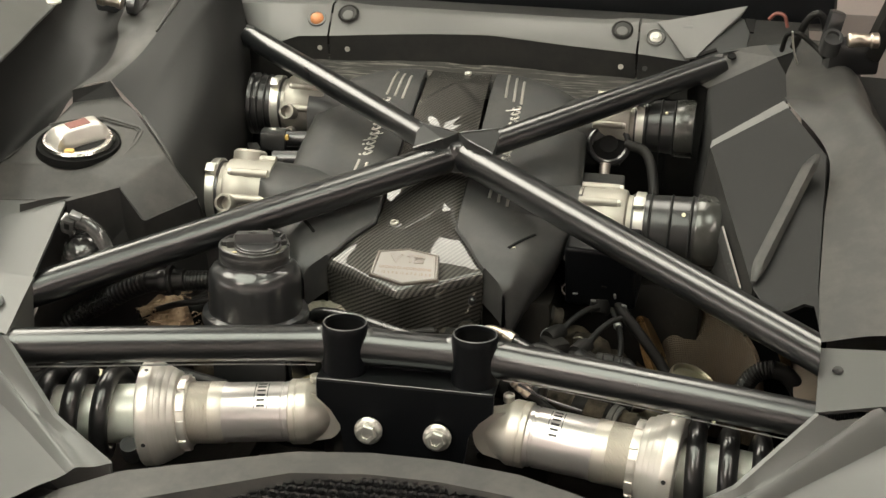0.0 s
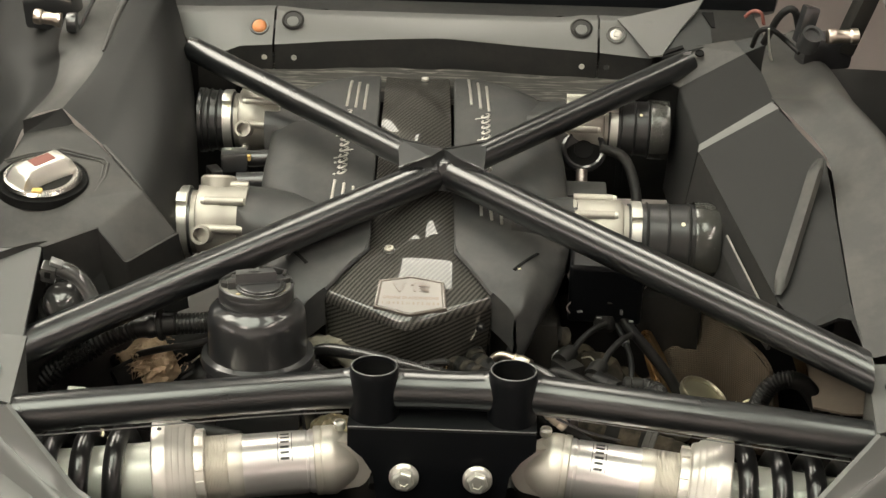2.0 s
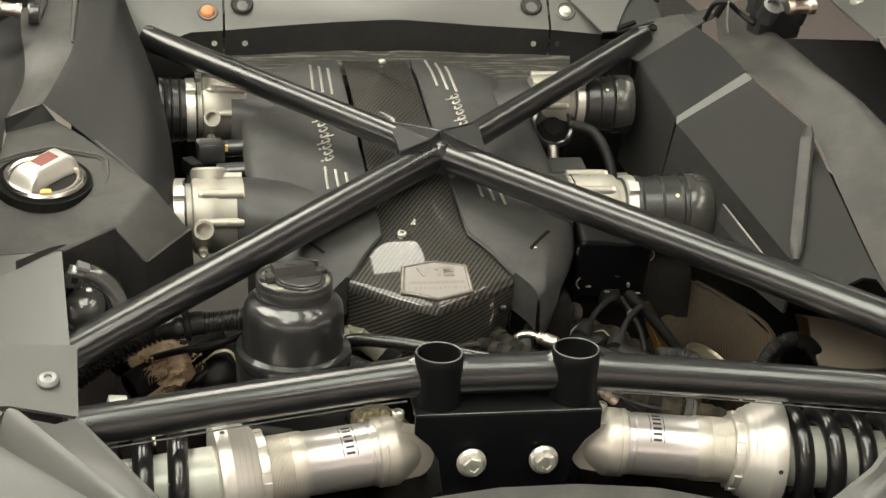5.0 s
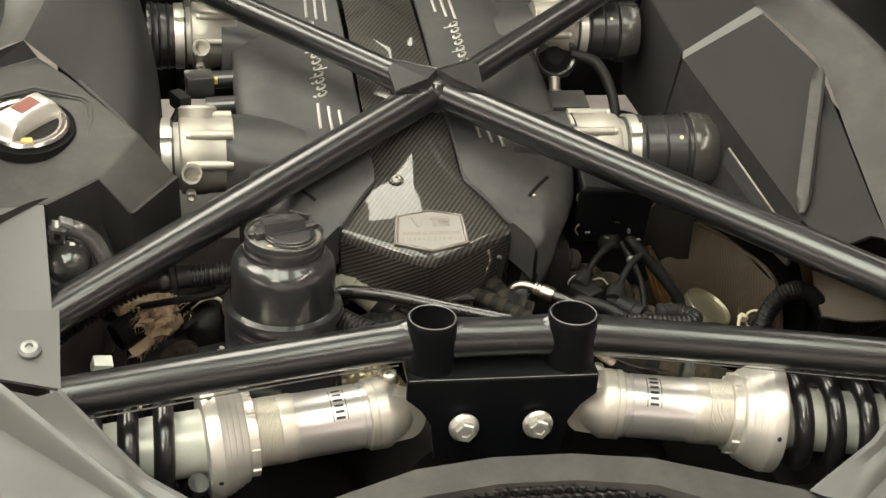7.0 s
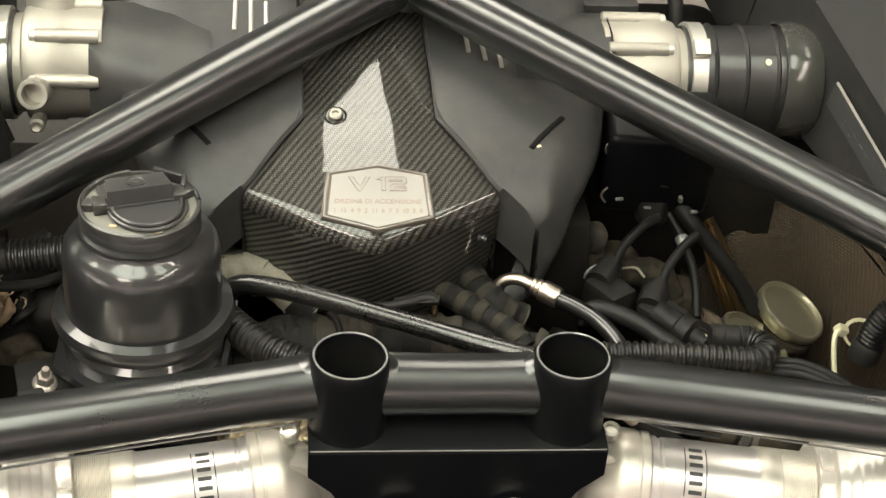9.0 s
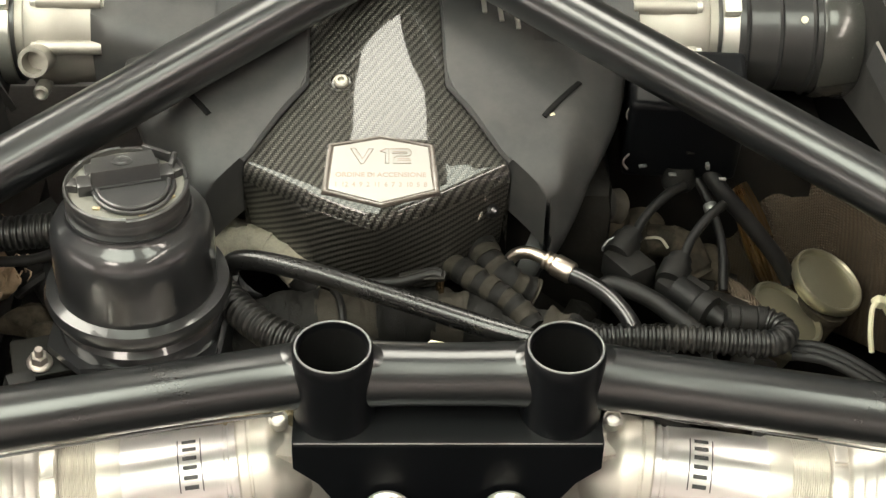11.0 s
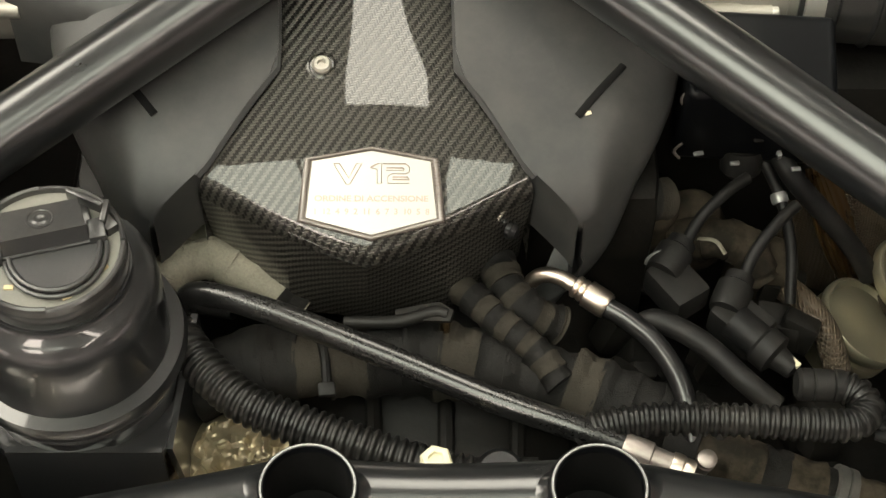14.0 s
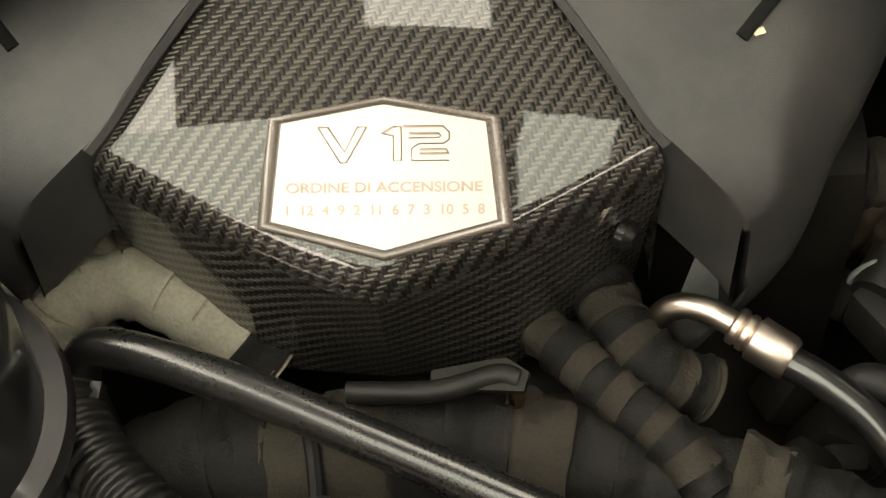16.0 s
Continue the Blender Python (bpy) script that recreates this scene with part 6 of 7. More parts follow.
def conduit(pts, r, label, pitch=0.0055, group="corrugated conduits"):
    p = curve_through(pts, 60)
    t = thing("corrugated_conduit", p[0], label, "conduit", group)
    part("tube", sweep(p, ridges(r, r * 0.1, pitch), 16), M_CORR, t, smooth=80)
    for a, b in ((p[0], p[8]), (p[-1], p[-9])):
        part("end_cuff", sweep(straight(a, b, 2), r * 1.12, 16), M_RUBBER, t, "smooth rubber cuff")
    return t


def turn_of(line, r, rnd):
    """One crumpled turn of tape."""
    fine = []
    for a, b in zip(line, line[1:]):
        fine += [a.lerp(b, k / 3) for k in range(3)]
    fine.append(line[-1])
    bm = sweep(fine, lambda s, run: r * (1.0 + 0.03 * math.cos(6.28 * s)), 28)
    seed = Vector((rnd.random() * 9, rnd.random() * 9, 0))
    for v in bm.verts:
        v.co += Vector((0.5, 0.5, 1)) * (r * 0.14 * noise.noise(v.co * 55 + seed) + r * 0.08 * noise.noise(v.co * 170 + seed))
    return bm


def wrapped(pts, r, label, group="taped harnesses", width=0.022, dark=0.5, light=None):
    """A harness with separate turns of tape."""
    p = curve_through(pts, 24)
    t = thing("taped_harness", p[0], label, "wiring harness", group)
    run, here = 0.0, [p[0]]
    k = 0
    rnd = random.Random(len(pts) + int(1000 * r))
    for a, b in zip(p, p[1:]):
        run += (b - a).length
        here.append(b)
        if run > width * (0.7 + 0.6 * rnd.random()):
            # later turns go black more often, which puts shade into the tape
            part("tape_turn", turn_of(here, r * (0.94 + 0.12 * rnd.random()), rnd), M_CLOTHD if (k % 2 if width < 0.015 else rnd.random() < (0.0 if light is M_CLOTHP and k < 3 else dark + (0.3 if k > 7 else 0.0))) else (light or M_CLOTH), t)
            here, run = [a, b], 0.0
            k += 1
    if len(here) > 2:
        part("tape_turn", turn_of(here, r, rnd), light or M_CLOTH, t)
    return t


def loom():
    t = thing("coolant_pipe", (-0.148, 0.161, -0.06), "glossy black pipe with a silver crimped end", "pipe")
    part("pipe", sweep(curve_through([(-0.158, 0.158, -0.085), (-0.146, 0.162, -0.066), (-0.101, 0.145, -0.06), (-0.037, 0.116, -0.06), (0.024, 0.087, -0.06), (0.069, 0.07, -0.062), (0.098, 0.059, -0.066)], 8), 0.0075, 18), M_PIPE, t)
    d = Vector((0.03, -0.012, -0.004)).normalized()
    part("sleeve", lathe((0.095, 0.06, -0.066), d, [(0.0085, 0), (0.009, 0.001), (0.009, 0.016), (0.0075, 0.017), (0.0075, 0.028)], 22), M_DULL, t, "dull silver crimp sleeve")
    part("end_nut", lathe(Vector((0.095, 0.06, -0.066)) + d * 0.028, d, [(0.0085, 0), (0.009, 0.002), (0.009, 0.006), (0.008, 0.007), (0.0085, 0.008), (0.0085, 0.013), (0, 0.013)], 18), M_CRIMP, t)
    conduit([(-0.163, 0.16, -0.085), (-0.156, 0.142, -0.08), (-0.138, 0.116, -0.078), (-0.115, 0.095, -0.078), (-0.083, 0.081, -0.08), (-0.052, 0.07, -0.082), (-0.012, 0.058, -0.086), (0.03, 0.05, -0.09)], 0.0115, "black corrugated conduit beside the reservoir")
    conduit([(0.07, 0.068, -0.068), (0.09, 0.072, -0.062), (0.115, 0.074, -0.06), (0.145, 0.074, -0.06), (0.175, 0.0725, -0.06), (0.203, 0.0715, -0.062), (0.224, 0.0725, -0.063), (0.2345, 0.082, -0.064), (0.231, 0.093, -0.065), (0.222, 0.099, -0.065)], 0.0088, "black corrugated conduit across the gearbox")
    conduit([(-0.47, 0.135, -0.11), (-0.44, 0.142, -0.086), (-0.41, 0.147, -0.067), (-0.379, 0.15, -0.049), (-0.35, 0.15, -0.036)], 0.0125, "thick black corrugated hose rising to a coupling", 0.006)
    k = thing("hose_coupling", (-0.335, 0.15, -0.034), "smooth black coupling between two corrugated hoses", "coupling")
    part("cuff", lathe((-0.354, 0.1495, -0.037), (1, 0.01, 0.12), [(0.0, 0), (0.0125, 0), (0.0135, 0.002), (0.0135, 0.012), (0.0148, 0.014), (0.0148, 0.02), (0.0135, 0.022), (0.0135, 0.025)], 26), M_PIPE, k)
    part("ring", lathe((-0.329, 0.15, -0.034), (1, 0.01, 0.12), [(0.0135, 0), (0.018, 0.0015), (0.0188, 0.004), (0.018, 0.0065), (0.0135, 0.008), (0.0128, 0.022), (0, 0.022)], 30), M_RUBBER, k, "raised clamp ring")
    conduit([(-0.31, 0.15, -0.033), (-0.29, 0.15, -0.031), (-0.265, 0.15, -0.028), (-0.235, 0.15, -0.025)], 0.0112, "black corrugated hose into the reservoir", 0.0045)
    a = thing("arched_hose", (0.36, 0.19, -0.13), "arched black rubber hose with a ribbed leg", "hose")
    part("ribbed_leg", sweep(curve_through([(0.36, 0.19, -0.155), (0.365, 0.19, -0.13), (0.373, 0.19, -0.111), (0.385, 0.19, -0.1), (0.4, 0.19, -0.096)], 30), ridges(0.0102, 0.001, 0.0036), 18), M_CORR, a, "ribbed part of the hose", smooth=80)
    part("smooth_leg", sweep(curve_through([(0.398, 0.19, -0.096), (0.413, 0.19, -0.101), (0.426, 0.188, -0.114), (0.437, 0.185, -0.134), (0.445, 0.18, -0.155)], 8), 0.0106, 18), M_CORR, a)
    part("cuff", lathe((0.3595, 0.19, -0.16), (0.2, 0, 1), [(0.0115, 0), (0.0125, 0.002), (0.0125, 0.016), (0.0115, 0.018)], 22), M_DARK, a)
    conduit([(0.462, 0.18, -0.142), (0.478, 0.18, -0.142), (0.495, 0.18, -0.138), (0.515, 0.18, -0.124)], 0.0105, "black corrugated conduit beside the arched hose", 0.0045)
    c = thing("side_bracket", (0.44, 0.13, -0.12), "beige bracket with a rust-brown plate beside the heat shield", "bracket")
    part("plate", slab([(0.398, 0.2, -0.066), (0.413, 0.2, -0.07), (0.431, 0.2, -0.125), (0.42, 0.2, -0.125)], 0.004, 0.001), M_BRONZE, c, "rust-brown plate")
    part("panel", shell([[(0.419, 0.23, -0.082), (0.424, 0.165, -0.118), (0.46, 0.155, -0.12), (0.472, 0.225, -0.09)], [(0.472, 0.225, -0.09), (0.46, 0.155, -0.12), (0.52, 0.155, -0.12), (0.525, 0.22, -0.09)]], 0.004, 0.003), M_BEIGE, c, "beige cloth-faced panel")
    conduit([(0.05, 0.05, -0.088), (0.03, 0.052, -0.086), (-0.01, 0.05, -0.09), (-0.03, 0.05, -0.095)], 0.009, "short black corrugated conduit", 0.004)
    wrapped([(-0.15, 0.128, -0.115), (-0.11, 0.138, -0.106), (-0.06, 0.14, -0.104), (-0.01, 0.14, -0.104), (0.04, 0.133, -0.106), (0.085, 0.118, -0.108), (0.13, 0.1, -0.112), (0.17, 0.085, -0.12)], 0.0225, "thick harness wrapped in grey cloth tape", dark=0.6, width=0.019)
    wrapped([(-0.0, 0.19, -0.09), (0.011, 0.176, -0.084), (0.033, 0.151, -0.082), (0.052, 0.134, -0.084), (0.066, 0.115, -0.09)], 0.0095, "thin harness wrapped in banded cloth tape", width=0.0085)
    wrapped([(0.022, 0.215, -0.085), (0.031, 0.194, -0.082), (0.039, 0.174, -0.082), (0.05, 0.163, -0.086), (0.068, 0.16, -0.096)], 0.012, "short harness stub wrapped in cloth tape", width=0.0085)
    wrapped([(-0.2, 0.205, -0.1), (-0.176, 0.208, -0.09), (-0.15, 0.213, -0.086), (-0.125, 0.2, -0.09)], 0.014, "taped harness behind the reservoir", width=0.016, dark=0.1, light=M_CLOTHP)
    wrapped([(-0.172, 0.168, -0.1), (-0.165, 0.187, -0.08), (-0.14, 0.196, -0.078), (-0.114, 0.184, -0.084), (-0.09, 0.17, -0.1)], 0.0135, "taped harness below the carbon cover, coloured paler as lit", width=0.016, dark=0.25, light=M_CLOTHP)
    wrapped([(-0.16, 0.165, -0.095), (-0.163, 0.15, -0.1), (-0.166, 0.13, -0.11)], 0.011, "dark taped harness drop", dark=0.9)
    h = thing("fuel_hose", (0.055, 0.182, -0.075), "braided black hose with a bright crimped fitting", "hose")
    part("elbow", sweep(curve_through([(0.046, 0.181, -0.09), (0.055, 0.183, -0.077), (0.066, 0.18, -0.073), (0.078, 0.173, -0.074)], 8), 0.0048, 14), M_CRIMP, h, "bright bent metal pipe")
    d = Vector((0.014, -0.01, -0.002)).normalized()
    part("crimp", lathe((0.076, 0.1745, -0.074), d, [(0.006, 0), (0.0072, 0.001), (0.0072, 0.003), (0.006, 0.004), (0.0072, 0.005), (0.0072, 0.007), (0.0062, 0.008), (0.0085, 0.009), (0.0085, 0.022), (0.0075, 0.024), (0, 0.024)], 22), M_CRIMP, h, "bright knurled crimp fitting")
    part("tube", sweep(curve_through([(0.094, 0.161, -0.077), (0.107, 0.152, -0.078), (0.122, 0.137, -0.08), (0.134, 0.115, -0.084), (0.139, 0.092, -0.092), (0.141, 0.07, -0.105)], 8), 0.0062, 14), M_SPRING, h)
    part("lower_fitting", lathe((0.143, 0.058, -0.078), (0.05, -0.2, 1), [(0.0045, -0.02), (0.0048, -0.005), (0.0056, -0.004), (0.0056, -0.001), (0.0045, 0.0), (0.0056, 0.001), (0.0056, 0.004), (0.004, 0.005), (0, 0.0055)], 16), M_DULL, h, "silver ribbed fitting")
    hose("vacuum_hose", [(0.115, 0.155, -0.088), (0.125, 0.153, -0.08), (0.149, 0.138, -0.08), (0.17, 0.115, -0.082), (0.19, 0.1, -0.09)], 0.007, M_RUBBER, "flattened matt black rubber hose", "hose")
    hose("thin_pipe", [(-0.06, 0.15, -0.078), (-0.03, 0.148, -0.074), (-0.008, 0.152, -0.07), (0.0, 0.15, -0.07)], 0.004, M_RUBBER, "thin black pipe below the carbon cover", "pipe")
    b = thing("clip_bracket", (-0.004, 0.149, -0.071), "small worn metal clip below the carbon cover", "bracket")
    part("tab", slab([(-0.03, 0.156, -0.075), (-0.004, 0.158, -0.07), (0.004, 0.152, -0.07), (0.002, 0.145, -0.071), (-0.006, 0.146, -0.072), (-0.03, 0.15, -0.077)], 0.003, 0.0008), M_GREASE, b)
    part("peg", lathe((-0.001, 0.15, -0.078), (0, -0.3, -1), [(0.003, -0.005), (0.003, 0.012), (0, 0.014)], 10), M_BRONZE, b)
    tie = thing("cable_tie", (-0.07, 0.114, -0.085), "black cable tie with its head round the harness", "cable tie")
    part("strap", sweep(curve_through([(-0.078, 0.15, -0.084), (-0.074, 0.14, -0.081), (-0.071, 0.126, -0.083), (-0.07, 0.114, -0.091)], 5), 0.0028, 8), M_RUBBER, tie)
    part("head", block((-0.07, 0.112, -0.091), (0.01, 0.008, 0.007), (20, 0, 5), 0.0015), M_RUBBER, tie)
    w = thing("white_bolt", (-0.008, 0.032, -0.06), "pale cream hexagon cap bolt", "bolt")
    part("head", hexagon_head((-0.008, 0.034, -0.041), (0, -0.05, 1), 0.0155, 0.009), M_CREAM, w)
    part("shank", lathe((-0.008, 0.034, -0.09), (0, 0, 1), [(0.0062, 0), (0.0062, 0.05)], 18), M_CREAM, w)
    v = thing("purge_valve", (-0.02, 0.05, -0.08), "dark round valve body on the conduit", "valve")
    part("body", lathe((0.028, 0.055, -0.1), (0, -0.2, 1), [(0.0, 0), (0.014, 0), (0.014, 0.022), (0.011, 0.026), (0, 0.026)], 24), M_PLASTIC, v)
    part("collar", lathe((0.028, 0.055, -0.09), (1, 0, 0), [(0.0105, -0.022), (0.0105, 0.022)], 18), M_CORR, v)
    f = thing("foil_wrapped_pipe", (-0.14, 0.08, -0.13), "pipe wrapped in crinkled gold heat foil", "pipe")
    pts = curve_through([(-0.175, 0.06, -0.165), (-0.15, 0.088, -0.145), (-0.125, 0.1, -0.138), (-0.105, 0.098, -0.146), (-0.09, 0.085, -0.165)], 34)
    fb = sweep(pts, 0.021, 72)
    for vv in fb.verts:
        q = vv.co.copy()
        ridge = 1.3 * abs(noise.noise(q * 75)) + 0.5 * abs(noise.noise(q * 190)) + 0.15 * abs(noise.noise(q * 420))
        vv.co += Vector((0.4, -0.4, 1)) * (0.0075 * (0.4 - ridge)) + Vector((1, 1, 0)) * 0.0012 * noise.noise(q * 220)
    part("foil", fb, M_FOIL, f, smooth=26)
    part("end", sweep([p for p in straight((-0.09, 0.075, -0.15), (-0.06, 0.06, -0.18), 3)], 0.015, 16), M_GREASE, f)
    for x, y, z, r in ((-0.07, 0.085, -0.098, 0.009), (-0.04, 0.075, -0.102, 0.013), (-0.02, 0.08, -0.105, 0.01)):
        single("gearbox_plug", lathe((x, y, z - 0.02), (0.1, -0.3, 1), [(0.0, 0), (r * 1.3, 0), (r * 1.3, 0.008), (r, 0.012), (r, 0.022), (r * 0.7, 0.026), (0, 0.024)], 18), M_ALU if x < -0.06 else M_GREASE, "dull round plug on the gearbox", "plug", group="gearbox plugs")


loom()


def tube_cables():
    """Thin bright cables run under both arms of the cross brace."""
    for q in (-1, 1):
        up = 0.0 if q < 0 else 0.003
        hose("brace_cable", [(q * 0.43, -0.074, -0.057 + up), (q * 0.36, -0.06, -0.0555 + up), (q * 0.26, -0.038, -0.0535 + up), (q * 0.17, -0.018, -0.0525 + up), (q * 0.105, -0.006, -0.052 + up)], 0.0009 if q < 0 else 0.0006, M_RIM, "thin bright cable under the brace tube", "cable", 8, "brace cables")


    b = thing("bleed_line", (0.13, 0.03, -0.08), "black line with a small silver crimped end", "cable")
    d = Vector((0.62, -0.05, -0.5)).normalized()
    part("crimp", lathe((0.113, 0.03, -0.066), d, [(0.0, -0.002), (0.0062, -0.001), (0.0068, 0.002), (0.0058, 0.004), (0.0068, 0.006), (0.0068, 0.012), (0.0055, 0.014), (0.0064, 0.016), (0.0064, 0.022), (0.004, 0.024), (0, 0.024)], 18), M_CRIMP, b, "silver crimp sleeve")
    part("line", sweep(curve_through([(0.128, 0.029, -0.078), (0.143, 0.027, -0.089), (0.165, 0.02, -0.1), (0.2, 0.01, -0.115), (0.24, 0.0, -0.13)], 6), 0.0062, 12), M_RUBBER, b)
    part("guide_wire", sweep(curve_through([(0.12, 0.01, -0.06), (0.15, 0.012, -0.075), (0.19, 0.02, -0.09)], 5), 0.0016, 8), M_PLASTIC, b)


tube_cables()


def right_corner():
    b = thing("relay_box", (0.185, 0.28, -0.05), "black square relay box, small blocks drawn as pins and glints", "relay box")
    part("box", block((0.186, 0.285, -0.022), (0.088, 0.06, 0.084), (14, 0, -4), 0.006, 3), M_PLATE, b)
    # small pale blocks stand for metal pins and for scattered glints
    for k, (x, z) in enumerate(((-0.034, 0.004), (-0.031, -0.024), (-0.014, -0.004), (0.012, 0.012), (0.026, 0.004), (-0.008, -0.03), (0.018, -0.022), (0.0, 0.022), (0.03, -0.032), (-0.022, 0.018), (0.034, 0.024), (0.004, -0.012))):
        q = Vector((0.186 + x, 0.2535 + 0.22 * (z + 0.03) - 0.06 * x, -0.026 + z))
        part("pin", block(q, (0.003, 0.004, 0.006) if k % 3 == 0 else (0.0065, 0.003, 0.0018), (14, 8 * (k % 3 - 1), 10), 0.0008), M_GREASE if k % 4 == 3 else M_RIM, b)
    for k, (x, z, tall) in enumerate(((-0.043, 0.02, 0.016), (-0.043, -0.018, 0.014), (0.043, 0.016, 0.014))):
        hook = [Vector((0.186 + x, 0.2515 + 0.22 * (z + 0.03) - 0.06 * x, -0.026 + z)) + Vector((0.004 * math.copysign(1, x) * math.sin(q), -0.003, tall * (q / 3.14 - 0.5))) for q in (0.0, 0.6, 1.2, 1.8, 2.4, 3.14)]
        part("hook_clip", sweep(hook, 0.0009, 6), M_DULL, b, "small bright hook clip")
    part("cable_boss", lathe((0.186, 0.268, -0.07), (0, -0.4, -1), [(0.014, -0.01), (0.013, 0.006), (0.009, 0.01), (0, 0.01)], 18), M_RUBBER, b)
    c = thing("solenoid_valve", (0.135, 0.19, -0.085), "black solenoid valve with bright spring clips", "solenoid valve", "solenoid valves")
    part("body", block((0.14, 0.185, -0.092), (0.026, 0.034, 0.022), (0, 0, 34), 0.004), M_RUBBER, c)
    part("pipe", sweep(curve_through([(0.142, 0.203, -0.085), (0.155, 0.222, -0.072), (0.172, 0.236, -0.062), (0.186, 0.246, -0.06)], 6), 0.0038, 12), M_RUBBER, c)
    part("barrel", lathe((0.133, 0.194, -0.084), (0.5, 0.75, 0.12), [(0.0, -0.004), (0.0105, -0.004), (0.0115, 0.0), (0.0115, 0.014), (0.009, 0.016), (0.009, 0.022), (0, 0.022)], 22), M_RUBBER, c)
    copy_thing(c, pose(0.172, 0.166, -0.09, 0, 0, 8))
    part("clip", sweep([Vector((0.1345, 0.198, -0.0845)) + Vector((0.0125 * math.cos(q), 0.003 + 0.002 * math.cos(q), 0.0105 * math.sin(q))) for q in (radians(d) for d in range(-10, 191, 14))], 0.0012, 6), M_RIM, c, "bright spring clip")
    j = thing("valve_connector", (0.195, 0.14, -0.09), "grey worn plug hanging below a valve", "connector")
    part("plug", lathe((0.172, 0.16, -0.09), (0.7, -0.7, -0.1), [(0.0, 0), (0.011, 0), (0.011, 0.02), (0.013, 0.022), (0.013, 0.032), (0.008, 0.034), (0.006, 0.046), (0, 0.048)], 18), M_RUBBER, j)
    part("pin", block((0.203, 0.132, -0.09), (0.004, 0.012, 0.003), (0, 0, 40), 0.0006), M_CREAM, j)
    d = thing("oil_filler_cap", (0.306, 0.226, -0.15), "domed brass-toned round canister cap", "cap")
    nrm = Vector((0.41, -0.14, 0.9))
    part("dome", lathe((0.306, 0.228, -0.142), nrm, [(0.0, -0.01), (0.0252, -0.01), (0.0261, -0.006), (0.0297, -0.005), (0.0311, -0.003), (0.0311, 0.003), (0.0304, 0.0045), (0.029, 0.005), (0.0279, 0.004), (0.0272, 0.0012), (0.0257, 0.0004), (0.018, 0.0018), (0.009, 0.0028), (0.0, 0.003)], 52), M_FOILCAP, d)
    part("canister", lathe((0.268, 0.199, -0.154), (0.45, 0.0, 0.85), [(0.0, -0.03), (0.026, -0.03), (0.026, -0.016), (0.0305, -0.015), (0.0315, -0.013), (0.0315, -0.008), (0.0305, -0.006), (0.0275, -0.005), (0.0275, -0.001), (0.0315, 0.0), (0.0325, 0.002), (0.0325, 0.007), (0.0315, 0.0085), (0.0295, 0.0088), (0.0285, 0.007), (0.0275, 0.005), (0.015, 0.0066), (0, 0.007)], 40), M_FOILCAP, d, "lower canister with rolled edge")
    part("neck", lathe((0.3, 0.224, -0.175), (0.3, -0.1, 0.9), [(0.0185, -0.02), (0.0185, 0.012), (0.0215, 0.014), (0.0215, 0.02), (0.018, 0.022)], 32), M_DUSTY, d)
    tie = thing("cream_cable_tie", (0.35, 0.218, -0.155), "loose cream cable tie on a hose", "cable tie")
    part("band", sweep([Vector((0.362, 0.206, -0.148)) + Vector((0.0135 * math.cos(q), -0.004 * math.cos(q) + 0.006 * math.sin(q), 0.011 * math.sin(q))) for q in (radians(x) for x in range(0, 361, 20))], 0.0019, 6, flat=0.6), M_CREAM, tie)
    part("knot", block((0.343, 0.205, -0.142), (0.011, 0.008, 0.009), (20, 30, 15), 0.0025), M_CREAM, tie)
    part("tail", sweep(curve_through([(0.343, 0.204, -0.14), (0.336, 0.198, -0.142), (0.334, 0.186, -0.155), (0.336, 0.178, -0.17)], 5), 0.0022, 6), M_CREAM, tie)
    crimp = thing("brass_clip", (0.168, 0.221, -0.1), "small pale cable clip behind the valves", "clip")
    part("strip", sweep(curve_through([(0.158, 0.226, -0.096), (0.168, 0.221, -0.092), (0.174, 0.214, -0.096)], 5), 0.0015, 6, flat=0.6), M_CLOTHP, crimp)
    rnd = random.Random(4)
    def pleats(top, low, n, deep):
        """A hanging sheet with soft vertical folds."""
        a, b = curve_through(top, 12), curve_through(low, 12)
        rows = []
        for j in range(15):
            v = j / 14
            row = []
            for i in range(len(a)):
                u = i / (len(a) - 1)
                p = a[i].lerp(b[i], v)
                f = math.sin(u * n * 6.28 + 0.8) * deep * (0.4 + 0.8 * v) + 0.004 * noise.noise(p * 40) - 0.014 * math.sin(3.14 * v)
                row.append(p + Vector((0.25, 0.75, -0.6)) * f)
            rows.append(row)
        return loft(rows)

    w = thing("woven_heat_shield", (0.32, 0.24, -0.15), "brown woven heat shield mat over the exhaust", "heat shield")
    part("mat", pleats([(0.235, 0.36, -0.06), (0.275, 0.355, -0.07), (0.32, 0.34, -0.085), (0.355, 0.3, -0.095), (0.382, 0.215, -0.104)], [(0.235, 0.285, -0.23), (0.28, 0.28, -0.23), (0.325, 0.27, -0.23), (0.365, 0.24, -0.225), (0.395, 0.19, -0.2)], 2.2, 0.011), M_WEAVE, w, smooth=80)
    part("hem", sweep(curve_through([(0.32, 0.34, -0.085), (0.355, 0.3, -0.095), (0.382, 0.215, -0.104), (0.395, 0.19, -0.2)], 8), 0.0035, 8, flat=0.6), M_WEAVE, w, "stitched edge of the mat")
    rows = []
    for j in range(13):
        v = j / 12
        low = Vector((0.226, 0.272, -0.088)).lerp(Vector((0.262, 0.24, -0.175)), v)
        high = Vector((0.25, 0.292, -0.088)).lerp(Vector((0.29, 0.262, -0.175)), v)
        wide = 0.25 + 0.75 * math.sin(3.14 * min(1, 0.15 + v * 0.75))
